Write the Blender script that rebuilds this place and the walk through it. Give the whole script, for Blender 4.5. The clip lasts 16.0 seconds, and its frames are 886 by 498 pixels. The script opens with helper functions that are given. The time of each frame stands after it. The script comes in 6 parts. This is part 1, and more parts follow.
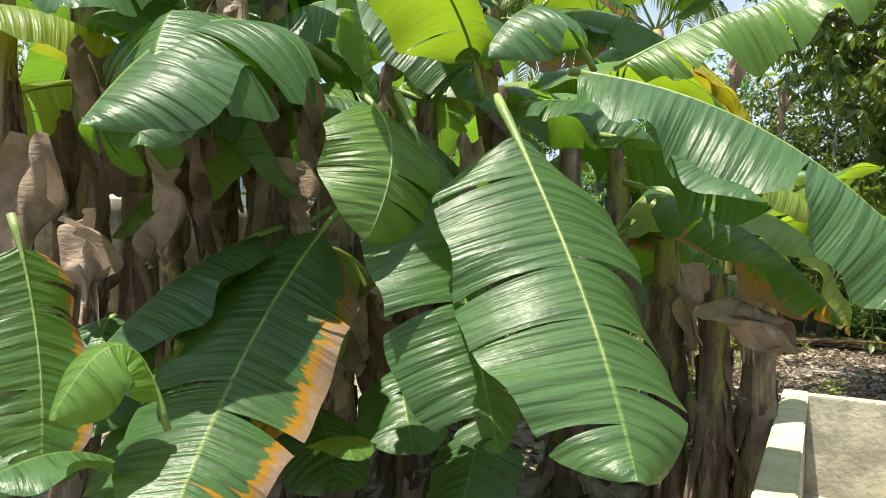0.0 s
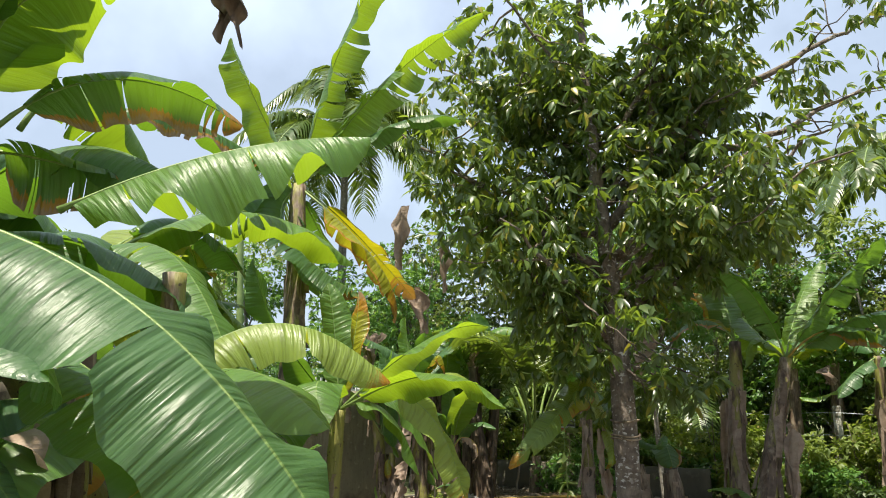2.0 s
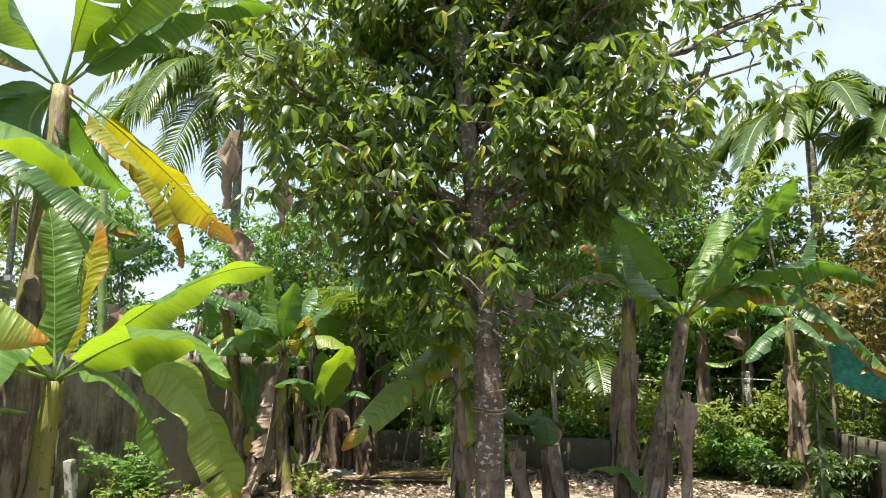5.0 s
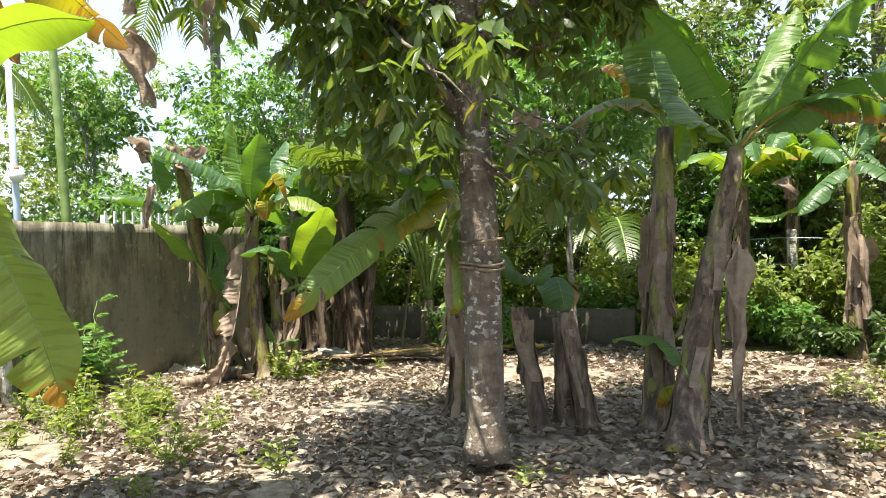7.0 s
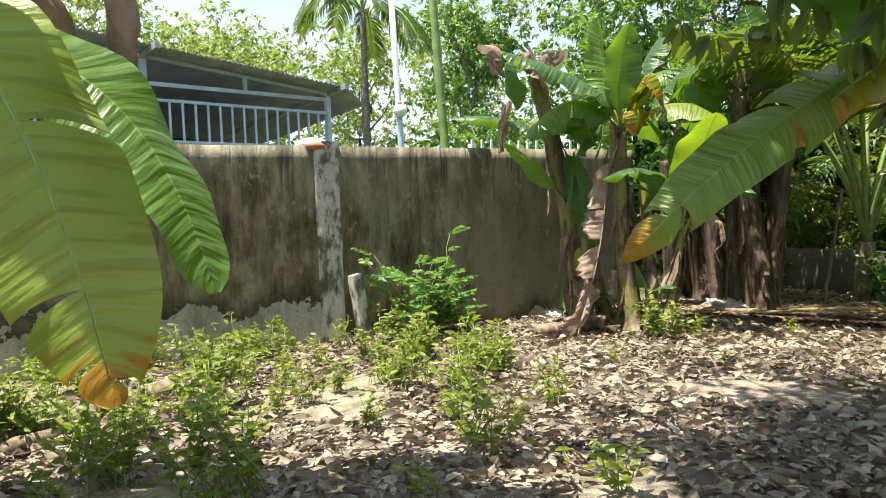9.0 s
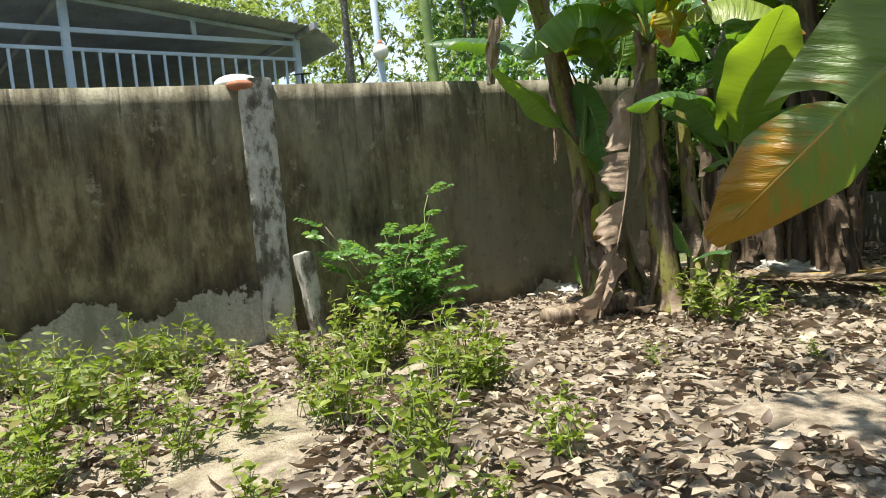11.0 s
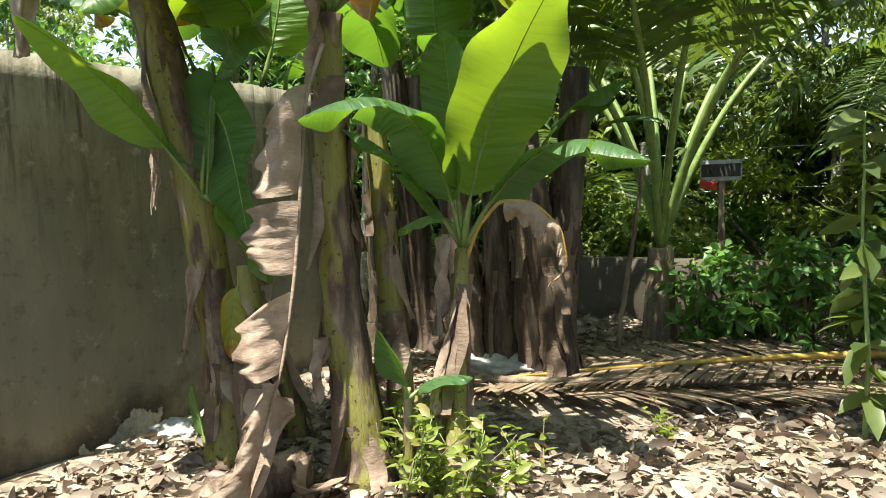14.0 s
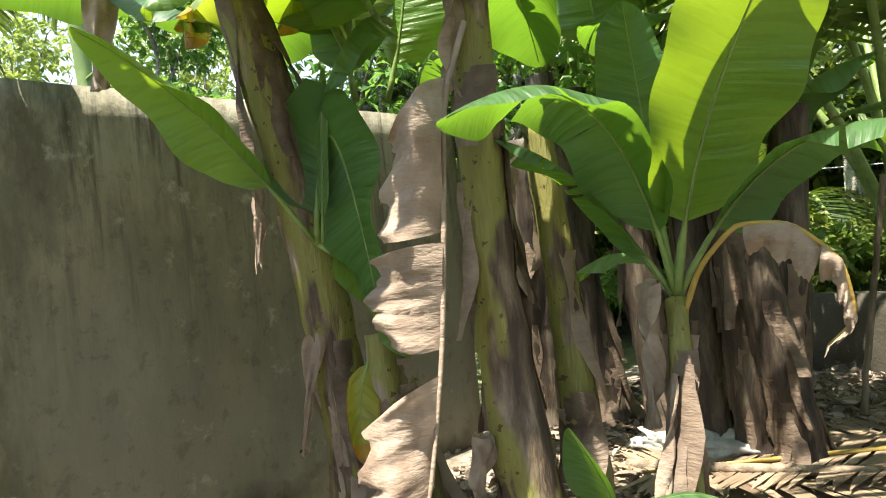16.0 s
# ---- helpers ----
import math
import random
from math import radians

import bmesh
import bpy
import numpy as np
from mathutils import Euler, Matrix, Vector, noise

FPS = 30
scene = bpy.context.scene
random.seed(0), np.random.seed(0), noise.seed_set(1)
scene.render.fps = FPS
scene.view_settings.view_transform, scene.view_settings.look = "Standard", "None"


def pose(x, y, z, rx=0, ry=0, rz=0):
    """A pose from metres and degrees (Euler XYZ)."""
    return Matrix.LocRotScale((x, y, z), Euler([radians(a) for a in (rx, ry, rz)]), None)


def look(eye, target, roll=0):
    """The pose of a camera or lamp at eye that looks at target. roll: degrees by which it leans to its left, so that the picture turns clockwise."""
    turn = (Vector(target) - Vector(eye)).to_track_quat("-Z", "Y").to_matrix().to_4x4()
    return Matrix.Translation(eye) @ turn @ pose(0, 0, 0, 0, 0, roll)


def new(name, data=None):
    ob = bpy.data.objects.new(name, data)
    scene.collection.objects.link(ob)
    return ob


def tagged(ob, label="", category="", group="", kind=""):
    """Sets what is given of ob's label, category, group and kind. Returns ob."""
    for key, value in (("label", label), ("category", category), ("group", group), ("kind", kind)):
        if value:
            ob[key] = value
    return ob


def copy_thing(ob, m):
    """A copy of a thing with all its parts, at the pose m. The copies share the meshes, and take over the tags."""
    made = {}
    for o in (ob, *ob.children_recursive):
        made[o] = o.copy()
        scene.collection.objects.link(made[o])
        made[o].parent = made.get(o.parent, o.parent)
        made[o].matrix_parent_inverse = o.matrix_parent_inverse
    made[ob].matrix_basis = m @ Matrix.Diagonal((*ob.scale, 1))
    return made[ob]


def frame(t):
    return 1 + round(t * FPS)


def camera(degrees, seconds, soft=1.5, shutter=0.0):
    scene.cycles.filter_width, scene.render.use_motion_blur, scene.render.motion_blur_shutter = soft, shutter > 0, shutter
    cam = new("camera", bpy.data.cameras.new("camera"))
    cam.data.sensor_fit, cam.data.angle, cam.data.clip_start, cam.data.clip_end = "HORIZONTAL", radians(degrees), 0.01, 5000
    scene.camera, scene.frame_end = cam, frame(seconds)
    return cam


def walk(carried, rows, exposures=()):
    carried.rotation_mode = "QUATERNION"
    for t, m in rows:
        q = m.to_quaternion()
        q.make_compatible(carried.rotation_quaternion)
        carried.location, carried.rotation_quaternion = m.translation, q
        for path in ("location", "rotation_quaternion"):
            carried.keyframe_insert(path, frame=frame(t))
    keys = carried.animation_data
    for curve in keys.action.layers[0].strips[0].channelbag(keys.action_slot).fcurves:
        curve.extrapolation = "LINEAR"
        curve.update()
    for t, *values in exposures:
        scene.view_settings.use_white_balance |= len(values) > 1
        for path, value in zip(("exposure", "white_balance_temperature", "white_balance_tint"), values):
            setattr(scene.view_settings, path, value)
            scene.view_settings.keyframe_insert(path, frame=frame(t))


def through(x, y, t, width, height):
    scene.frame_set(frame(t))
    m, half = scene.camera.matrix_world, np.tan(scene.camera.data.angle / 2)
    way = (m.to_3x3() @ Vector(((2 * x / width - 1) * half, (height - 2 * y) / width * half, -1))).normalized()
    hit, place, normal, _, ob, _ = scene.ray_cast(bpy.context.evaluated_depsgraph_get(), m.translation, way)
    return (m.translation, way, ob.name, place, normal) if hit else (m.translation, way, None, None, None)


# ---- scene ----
cam = camera(63.3, 16.0, soft=1.0)
PATH = [
    (0, (7.6, -4.735, 1.576), (6.083, -3.432, 1.569), 1.7),
    (0.5, (7.75, -4.369, 1.662), (6.204, -3.111, 1.83), 1.1),
    (1, (7.881, -4.004, 1.706), (6.463, -2.624, 2.0), 0.6),
    (1.5, (8.051, -3.607, 1.752), (6.841, -2.064, 2.147), -0.7),
    (2, (8.314, -3.301, 1.703), (7.25, -1.662, 2.128), 0.0),
    (2.5, (8.554, -3.02, 1.761), (7.542, -1.362, 2.237), 2.9),
    (3, (8.756, -2.785, 1.786), (7.749, -1.121, 2.253), 3.1),
    (3.2, (8.82, -2.698, 1.781), (7.816, -1.033, 2.25), 2.6),
    (5.3, (8.305, -1.332, 1.683), (7.381, 0.423, 1.936), -0.5),
    (5.5, (8.282, -1.194, 1.607), (7.363, 0.572, 1.789), -0.4),
    (6, (8.193, -0.851, 1.522), (7.311, 0.944, 1.564), -0.3),
    (6.5, (8.021, -0.384, 1.476), (7.179, 1.43, 1.503), -0.8),
    (7, (7.816, 0.065, 1.457), (6.823, 1.801, 1.473), -1.6),
    (7.5, (7.64, 0.478, 1.439), (6.379, 2.029, 1.393), 0.9),
    (8, (7.407, 0.849, 1.42), (5.951, 2.211, 1.257), 2.1),
    (8.5, (7.236, 1.131, 1.368), (5.638, 2.308, 1.12), -0.1),
    (8.6, (7.162, 1.207, 1.359), (5.498, 2.299, 1.163), -0.9),
    (8.7, (7.065, 1.286, 1.344), (5.34, 2.291, 1.23), -1.5),
    (10.8, (5.594, 2.614, 1.189), (3.81, 3.49, 0.959), -4.9),
    (11, (5.448, 2.665, 1.201), (3.682, 3.579, 0.985), -4.7),
    (11.5, (5.069, 2.881, 1.142), (3.342, 3.874, 0.967), -4.1),
    (12, (4.655, 2.988, 1.157), (2.957, 4.039, 1.044), -3.7),
    (12.5, (4.18, 3.177, 1.208), (2.644, 4.455, 1.298), -7.0),
    (13, (3.93, 3.568, 1.21), (2.538, 5.004, 1.17), -5.1),
    (13.5, (3.704, 3.914, 1.248), (2.503, 5.505, 1.088), -1.6),
    (14, (3.42, 4.186, 1.256), (2.376, 5.884, 1.089), -1.8),
    (14.5, (3.289, 4.426, 1.251), (2.34, 6.178, 1.078), -2.0),
    (15, (3.19, 4.633, 1.264), (2.245, 6.391, 1.144), -1.8),
    (15.5, (2.968, 4.769, 1.206), (1.9, 6.46, 1.165), -2.8),
    (16, (2.79, 4.845, 1.231), (1.443, 6.323, 1.21), -5.6),

]
EXPOSURES = [(0.0, 1.15, 7000, 8), (1.5, 1.0, 7100, 8), (3.2, 1.0, 7200, 9), (5.5, 1.5, 7100, 8), (7.0, 1.68, 7100, 8), (8.7, 1.5, 7100, 7), (11.5, 1.15, 6900, 6), (14.0, 1.7, 6850, 6), (16.0, 2.0, 6950, 8)]
walk(cam, [(t, look(eye, target, roll)) for t, eye, target, roll in PATH], EXPOSURES)

# ---- world and sun ----
SUN_TO = Vector((-0.02, -0.27, 0.963)).normalized()
world = bpy.data.worlds.new("sky")
scene.world = world
world.use_nodes = True
wn, wl = world.node_tree.nodes, world.node_tree.links
sky = wn.new("ShaderNodeTexSky")
sky.sky_type, sky.sun_disc = "NISHITA", False
sky.sun_elevation = math.asin(SUN_TO.z)
sky.sun_rotation = math.atan2(SUN_TO.x, SUN_TO.y)
sky.air_density, sky.dust_density = 1.0, 1.2
# thin high cloud over the blue
w_tc, w_n, w_r, w_m = (wn.new("ShaderNodeTexCoord"), wn.new("ShaderNodeTexNoise"), wn.new("ShaderNodeValToRGB"), wn.new("ShaderNodeMixRGB"))
w_n.inputs["Scale"].default_value, w_n.inputs["Detail"].default_value = 2.2, 6
wl.new(w_tc.outputs["Generated"], w_n.inputs["Vector"])
wl.new(w_n.outputs["Fac"], w_r.inputs["Fac"])
w_r.color_ramp.elements[0].color = (0.42, 0.42, 0.42, 1)
w_r.color_ramp.elements[0].position, w_r.color_ramp.elements[1].position = 0.47, 0.80
wl.new(w_r.outputs["Color"], w_m.inputs["Fac"])
wl.new(sky.outputs["Color"], w_m.inputs["Color1"])
w_m.inputs["Color2"].default_value = (13.0, 16.0, 21.5, 1)
wl.new(w_m.outputs["Color"], wn["Background"].inputs["Color"])
wn["Background"].inputs["Strength"].default_value = 0.044
sun = new("sun", bpy.data.lights.new("sun", "SUN"))
sun.data.energy, sun.data.angle, sun.data.color = 5.0, radians(0.55), (1.0, 0.95, 0.86)
sun.matrix_world = look(SUN_TO * 40, (0, 0, 0))


# ---- materials ----
def mat(name):
    m = bpy.data.materials.new(name)
    m.use_nodes = True
    nt = m.node_tree
    return m, nt, nt.nodes["Principled BSDF"]


def link(nt, a, b):
    nt.links.new(a, b)


def node(nt, kind, **values):
    n = nt.nodes.new(kind)
    for k, v in values.items():
        n.inputs[k.replace("_", " ")].default_value = v
    return n


def ramp(nt, fac, stops):
    n = nt.nodes.new("ShaderNodeValToRGB")
    els = n.color_ramp.elements
    while len(els) < len(stops):
        els.new(0.5)
    for e, (p, c) in zip(els, stops):
        e.position, e.color = p, (*c, 1) if len(c) == 3 else c
    link(nt, fac, n.inputs["Fac"])
    return n.outputs["Color"]


def math_node(nt, op, a, b=None, c=None):
    n = nt.nodes.new("ShaderNodeMath")
    n.operation = op
    for i, v in enumerate((a, b, c)):
        if v is None:
            continue
        if isinstance(v, (int, float)):
            n.inputs[i].default_value = v
        else:
            link(nt, v, n.inputs[i])
    return n.outputs[0]


def mix(nt, fac, a, b, how="MIX"):
    n = nt.nodes.new("ShaderNodeMixRGB")
    n.blend_type = how
    for key, v in (("Fac", fac), ("Color1", a), ("Color2", b)):
        if isinstance(v, (int, float)):
            n.inputs[key].default_value = v
        elif isinstance(v, tuple):
            n.inputs[key].default_value = (*v, 1)
        else:
            link(nt, v, n.inputs[key])
    return n.outputs["Color"]


def coords(nt, which="Object", scale=(1, 1, 1)):
    tc, mp = nt.nodes.new("ShaderNodeTexCoord"), nt.nodes.new("ShaderNodeMapping")
    mp.inputs["Scale"].default_value = scale
    link(nt, tc.outputs[which], mp.inputs["Vector"])
    return mp.outputs["Vector"]


def noise_tex(nt, vec, scale, detail=5, rough=0.55, out="Fac"):
    n = node(nt, "ShaderNodeTexNoise", Scale=scale, Detail=detail, Roughness=rough)
    link(nt, vec, n.inputs["Vector"])
    return n.outputs[out]


def bump(nt, bsdf, height, strength=0.4, distance=0.01):
    b = node(nt, "ShaderNodeBump", Strength=strength, Distance=distance)
    link(nt, height, b.inputs["Height"])
    link(nt, b.outputs["Normal"], bsdf.inputs["Normal"])
    return b.outputs["Normal"]


def through_light(nt, bsdf, colour, fac, normal=None):
    """Light that comes through a leaf."""
    tr, mx = nt.nodes.new("ShaderNodeBsdfTranslucent"), nt.nodes.new("ShaderNodeMixShader")
    if isinstance(colour, tuple):
        tr.inputs["Color"].default_value = (*colour, 1)
    else:
        link(nt, colour, tr.inputs["Color"])
    if normal is not None:
        link(nt, normal, tr.inputs["Normal"])
    mx.inputs["Fac"].default_value = fac
    link(nt, bsdf.outputs["BSDF"], mx.inputs[1])
    link(nt, tr.outputs["BSDF"], mx.inputs[2])
    link(nt, mx.outputs[0], nt.nodes["Material Output"].inputs["Surface"])


def banana_leaf_material(name, green, glow, edge=1.2, tip=1.2, gloss=0.35, one_side=False):
    """UV: u runs from -1 to 1 across the blade, v along it in metres, so veins lie across. edge, tip: where the withered rim begins."""
    m, nt, b = mat(name)
    uv = nt.nodes.new("ShaderNodeUVMap")
    sep = nt.nodes.new("ShaderNodeSeparateXYZ")
    link(nt, uv.outputs["UV"], sep.inputs[0])
    u, v = sep.outputs["X"], sep.outputs["Y"]
    along = nt.nodes.new("ShaderNodeAttribute")
    along.attribute_name = "along"
    s = along.outputs["Fac"]
    au = math_node(nt, "ABSOLUTE", u)
    ob = coords(nt)
    rnd = nt.nodes.new("ShaderNodeObjectInfo").outputs["Random"]
    n1 = noise_tex(nt, ob, 3.5, 4)
    n2 = noise_tex(nt, ob, 26, 4)
    # veins run out and a little forward
    vv = math_node(nt, "SUBTRACT", v, math_node(nt, "MULTIPLY", au, 0.05))
    comb = nt.nodes.new("ShaderNodeCombineXYZ")
    link(nt, vv, comb.inputs[1])
    link(nt, math_node(nt, "MULTIPLY", u, 0.02), comb.inputs[0])
    vein = noise_tex(nt, comb.outputs[0], 95, 3, 0.6)
    ripple = noise_tex(nt, comb.outputs[0], 34, 1, 0.4)
    base = mix(nt, n1, tuple(c * 0.72 for c in green), tuple(c * 1.3 for c in green))
    base = mix(nt, math_node(nt, "MULTIPLY", rnd, 0.35), base, (green[0] * 1.9, green[1] * 1.45, green[2]))
    base = mix(nt, math_node(nt, "MULTIPLY", vein, 0.5), base, tuple(c * 1.5 for c in green))
    base = mix(nt, ramp(nt, ripple, [(0.55, (0, 0, 0)), (0.59, (0.5, 0.5, 0.5))]), base, tuple(c * 0.45 for c in green))
    rib = math_node(nt, "LESS_THAN", au, 0.025)
    base = mix(nt, math_node(nt, "MULTIPLY", rib, 0.6), base, (0.25, 0.36, 0.1))
    # withered rim: yellow, rust, then pale brown
    d = math_node(nt, "MAXIMUM", math_node(nt, "SUBTRACT", math_node(nt, "MULTIPLY", u, -1.0) if one_side else au, edge), math_node(nt, "SUBTRACT", s, tip))
    jag = math_node(nt, "ADD", math_node(nt, "MULTIPLY", math_node(nt, "SUBTRACT", noise_tex(nt, comb.outputs[0], 34, 4, 0.7), 0.5), 1.7),
                    math_node(nt, "MULTIPLY", math_node(nt, "SUBTRACT", n1, 0.5), 0.9))
    d = math_node(nt, "ADD", math_node(nt, "MULTIPLY", d, 2.2), math_node(nt, "ADD", math_node(nt, "MULTIPLY", jag, 0.8 if one_side else 0.28), 0.5))
    wither = ramp(nt, d, [(0.42, (0, 0, 0)), (0.5, (1, 1, 1))])
    sick = mix(nt, n2, (0.42, 0.25, 0.015), (0.36, 0.14, 0.015))
    dead = mix(nt, n2, (0.20, 0.11, 0.06), (0.42, 0.31, 0.22))
    rim = mix(nt, ramp(nt, d, [(0.66, (0, 0, 0)), (0.80, (1, 1, 1))]), sick, dead)
    col = mix(nt, wither, base, rim)
    link(nt, col, b.inputs["Base Color"])
    b.inputs["Roughness"].default_value = gloss
    link(nt, math_node(nt, "ADD", gloss - 0.08, math_node(nt, "MULTIPLY", n2, 0.2)), b.inputs["Roughness"])
    b.inputs["Specular IOR Level"].default_value = 0.55
    h = math_node(nt, "ADD", math_node(nt, "ADD", math_node(nt, "MULTIPLY", vein, 0.5), math_node(nt, "MULTIPLY", ripple, 2.2)), math_node(nt, "MULTIPLY", n2, 0.3))
    bump(nt, b, h, 0.6, 0.013)
    glow_col = mix(nt, wither, mix(nt, n1, tuple(c * 0.8 for c in glow), glow), (0.30, 0.13, 0.03))
    through_light(nt, b, mix(nt, math_node(nt, "MULTIPLY", vein, 0.5), glow_col, tuple(c * 0.55 for c in glow)), 0.44)
    return m


LEAF = banana_leaf_material("banana_leaf", (0.052, 0.122, 0.048), (0.19, 0.38, 0.025))
LEAF_YOUNG = banana_leaf_material("banana_leaf_young", (0.075, 0.165, 0.036), (0.36, 0.54, 0.025))
LEAF_RUST = banana_leaf_material("banana_leaf_rusty", (0.042, 0.105, 0.036), (0.19, 0.36, 0.02), edge=0.74, tip=0.98, one_side=True)
LEAF_TIP = banana_leaf_material("banana_leaf_brown_tip", (0.17, 0.245, 0.05), (0.50, 0.58, 0.04), edge=1.3, tip=0.975)
LEAF_SCORCHED = banana_leaf_material("banana_leaf_scorched_tip", (0.085, 0.155, 0.045), (0.30, 0.44, 0.03), edge=1.12, tip=0.965)
LEAF_YELLOW = banana_leaf_material("banana_leaf_yellowing", (0.21, 0.23, 0.02), (0.62, 0.55, 0.02), edge=0.92, tip=0.84)


def dry_material(name, a, b_, scale=9.0, glow=0.2):
    m, nt, b = mat(name)
    ob = coords(nt)
    rnd = nt.nodes.new("ShaderNodeObjectInfo").outputs["Random"]
    n1, n2 = noise_tex(nt, ob, scale, 6, 0.65), noise_tex(nt, coords(nt, scale=(0.25, 0.25, 1)), scale * 9, 4)
    col = ramp(nt, n1, [(0.40, a), (0.60, b_)])
    col = mix(nt, math_node(nt, "MULTIPLY", n2, 0.5), col, tuple(c * 0.55 for c in a))
    col = mix(nt, math_node(nt, "MULTIPLY", rnd, 0.4), col, b_)
    link(nt, col, b.inputs["Base Color"])
    b.inputs["Roughness"].default_value = 0.75
    bump(nt, b, math_node(nt, "ADD", math_node(nt, "MULTIPLY", n2, 1.0), n1), 0.6, 0.010)
    if glow:
        through_light(nt, b, tuple(c * 1.2 for c in b_), glow)
    return m


DRY = dry_material("dry_banana_leaf", (0.17, 0.115, 0.08), (0.40, 0.31, 0.24))
DRY_DARK = dry_material("dry_banana_sheath", (0.07, 0.045, 0.032), (0.22, 0.16, 0.115))


def stem_material(name, green_part, tone=1.0):
    m, nt, b = mat(name)
    ob = coords(nt, scale=(1, 1, 0.18))
    rnd = nt.nodes.new("ShaderNodeObjectInfo").outputs["Random"]
    n1, n2, n3 = noise_tex(nt, ob, 11, 6, 0.65), noise_tex(nt, ob, 70, 4), noise_tex(nt, coords(nt), 30, 5)
    dry = ramp(nt, n1, [(p, tuple(c * tone for c in rgb)) for p, rgb in ((0.40, (0.045, 0.027, 0.018)), (0.5, (0.12, 0.082, 0.055)), (0.60, (0.26, 0.205, 0.15)))])
    fresh = mix(nt, n2, (0.12, 0.125, 0.03), (0.25, 0.225, 0.06))
    fresh = mix(nt, math_node(nt, "GREATER_THAN", n3, 0.64), fresh, (0.07, 0.045, 0.022))
    n4 = noise_tex(nt, coords(nt, scale=(1, 1, 0.3)), 6, 3)
    lim = 0.62 - 0.3 * green_part
    col = mix(nt, ramp(nt, n4, [(lim, (0, 0, 0)), (lim + 0.06, (1, 1, 1))]), dry, fresh)
    link(nt, col, b.inputs["Base Color"])
    b.inputs["Roughness"].default_value = 0.62
    bump(nt, b, math_node(nt, "ADD", n1, math_node(nt, "MULTIPLY", n2, 0.4)), 0.8, 0.02)
    return m


STEM = stem_material("banana_stem", 0.35)
STEM_PATCHY = stem_material("banana_stem_patchy", 0.62)
STEM_GREEN = stem_material("banana_stem_green", 0.9)
STEM_DEAD = stem_material("banana_stem_dead", -0.4)
# dead stem again at 0.45 of its tone: deep shade painted into the colour
STEM_DEAD_SHADED = stem_material("banana_stem_dead_shaded", -0.4, 0.45)


def plain(name, a, b_, scale=20, rough=0.6, metal=0.0, bumpy=0.3, object_scale=(1, 1, 1), fine=6):
    m, nt, b = mat(name)
    ob = coords(nt, scale=object_scale)
    n1, n2 = noise_tex(nt, ob, scale, 6, 0.6), noise_tex(nt, ob, scale * fine, 3)
    col = mix(nt, math_node(nt, "MULTIPLY", n2, 0.35), ramp(nt, n1, [(0.40, a), (0.60, b_)]), tuple(c * 0.6 for c in a))
    link(nt, col, b.inputs["Base Color"])
    b.inputs["Roughness"].default_value, b.inputs["Metallic"].default_value = rough, metal
    bump(nt, b, math_node(nt, "ADD", n1, n2), bumpy, 0.01)
    return m


PETIOLE = plain("petiole", (0.13, 0.21, 0.05), (0.22, 0.30, 0.09), 12, 0.45)
PETIOLE_YELLOW = plain("petiole_yellow", (0.32, 0.22, 0.04), (0.45, 0.30, 0.07), 12, 0.5)
MESH_GREY = plain("galvanised", (0.36, 0.39, 0.43), (0.46, 0.50, 0.55), 6, 0.5, 0.3, 0.1)
PAINT_BLUE = plain("pale_blue_paint", (0.42, 0.52, 0.66), (0.52, 0.62, 0.75), 4, 0.45, 0.0, 0.1)
WHITE = plain("white_paint", (0.72, 0.72, 0.70), (0.82, 0.82, 0.80), 8, 0.5, 0, 0.15)
ROOF = plain("corrugated_roof", (0.30, 0.31, 0.33), (0.42, 0.43, 0.44), 3, 0.55, 0.4, 0.1)
TERRACOTTA = plain("terracotta", (0.36, 0.14, 0.08), (0.46, 0.20, 0.12), 12, 0.8)
DARK = plain("dark_rubber", (0.02, 0.02, 0.022), (0.045, 0.045, 0.05), 12, 0.6)
NET = plain("teal_net", (0.02, 0.22, 0.19), (0.06, 0.36, 0.31), 14, 0.7, 0.0, 0.5)
RED = plain("red_plastic", (0.42, 0.03, 0.03), (0.55, 0.06, 0.05), 12, 0.5)
SACK = plain("white_sack", (0.26, 0.26, 0.25), (0.46, 0.46, 0.44), 9, 0.6, 0, 0.5)
WOOD = plain("weathered_wood", (0.13, 0.095, 0.065), (0.30, 0.24, 0.17), 14, 0.85, 0, 0.8, (1, 1, 0.2))
GLASS_WHITE = plain("opal_globe", (0.80, 0.78, 0.72), (0.86, 0.84, 0.78), 6, 0.25, 0, 0.02)


def foliage(name, a, b_, glow, rough=0.4, through=0.35, odd=None, odd_share=0.06):
    """Small leaves; each leaf takes its own tint."""
    m, nt, b = mat(name)
    isl = nt.nodes.new("ShaderNodeNewGeometry").outputs["Random Per Island"]
    col = mix(nt, isl, a, b_)
    if odd:
        col = mix(nt, math_node(nt, "GREATER_THAN", isl, 1 - odd_share), col, odd)
    n = noise_tex(nt, coords(nt), 60, 3)
    col = mix(nt, math_node(nt, "MULTIPLY", n, 0.4), col, tuple(c * 0.55 for c in a))
    link(nt, col, b.inputs["Base Color"])
    b.inputs["Roughness"].default_value = rough
    through_light(nt, b, glow, through)
    return m


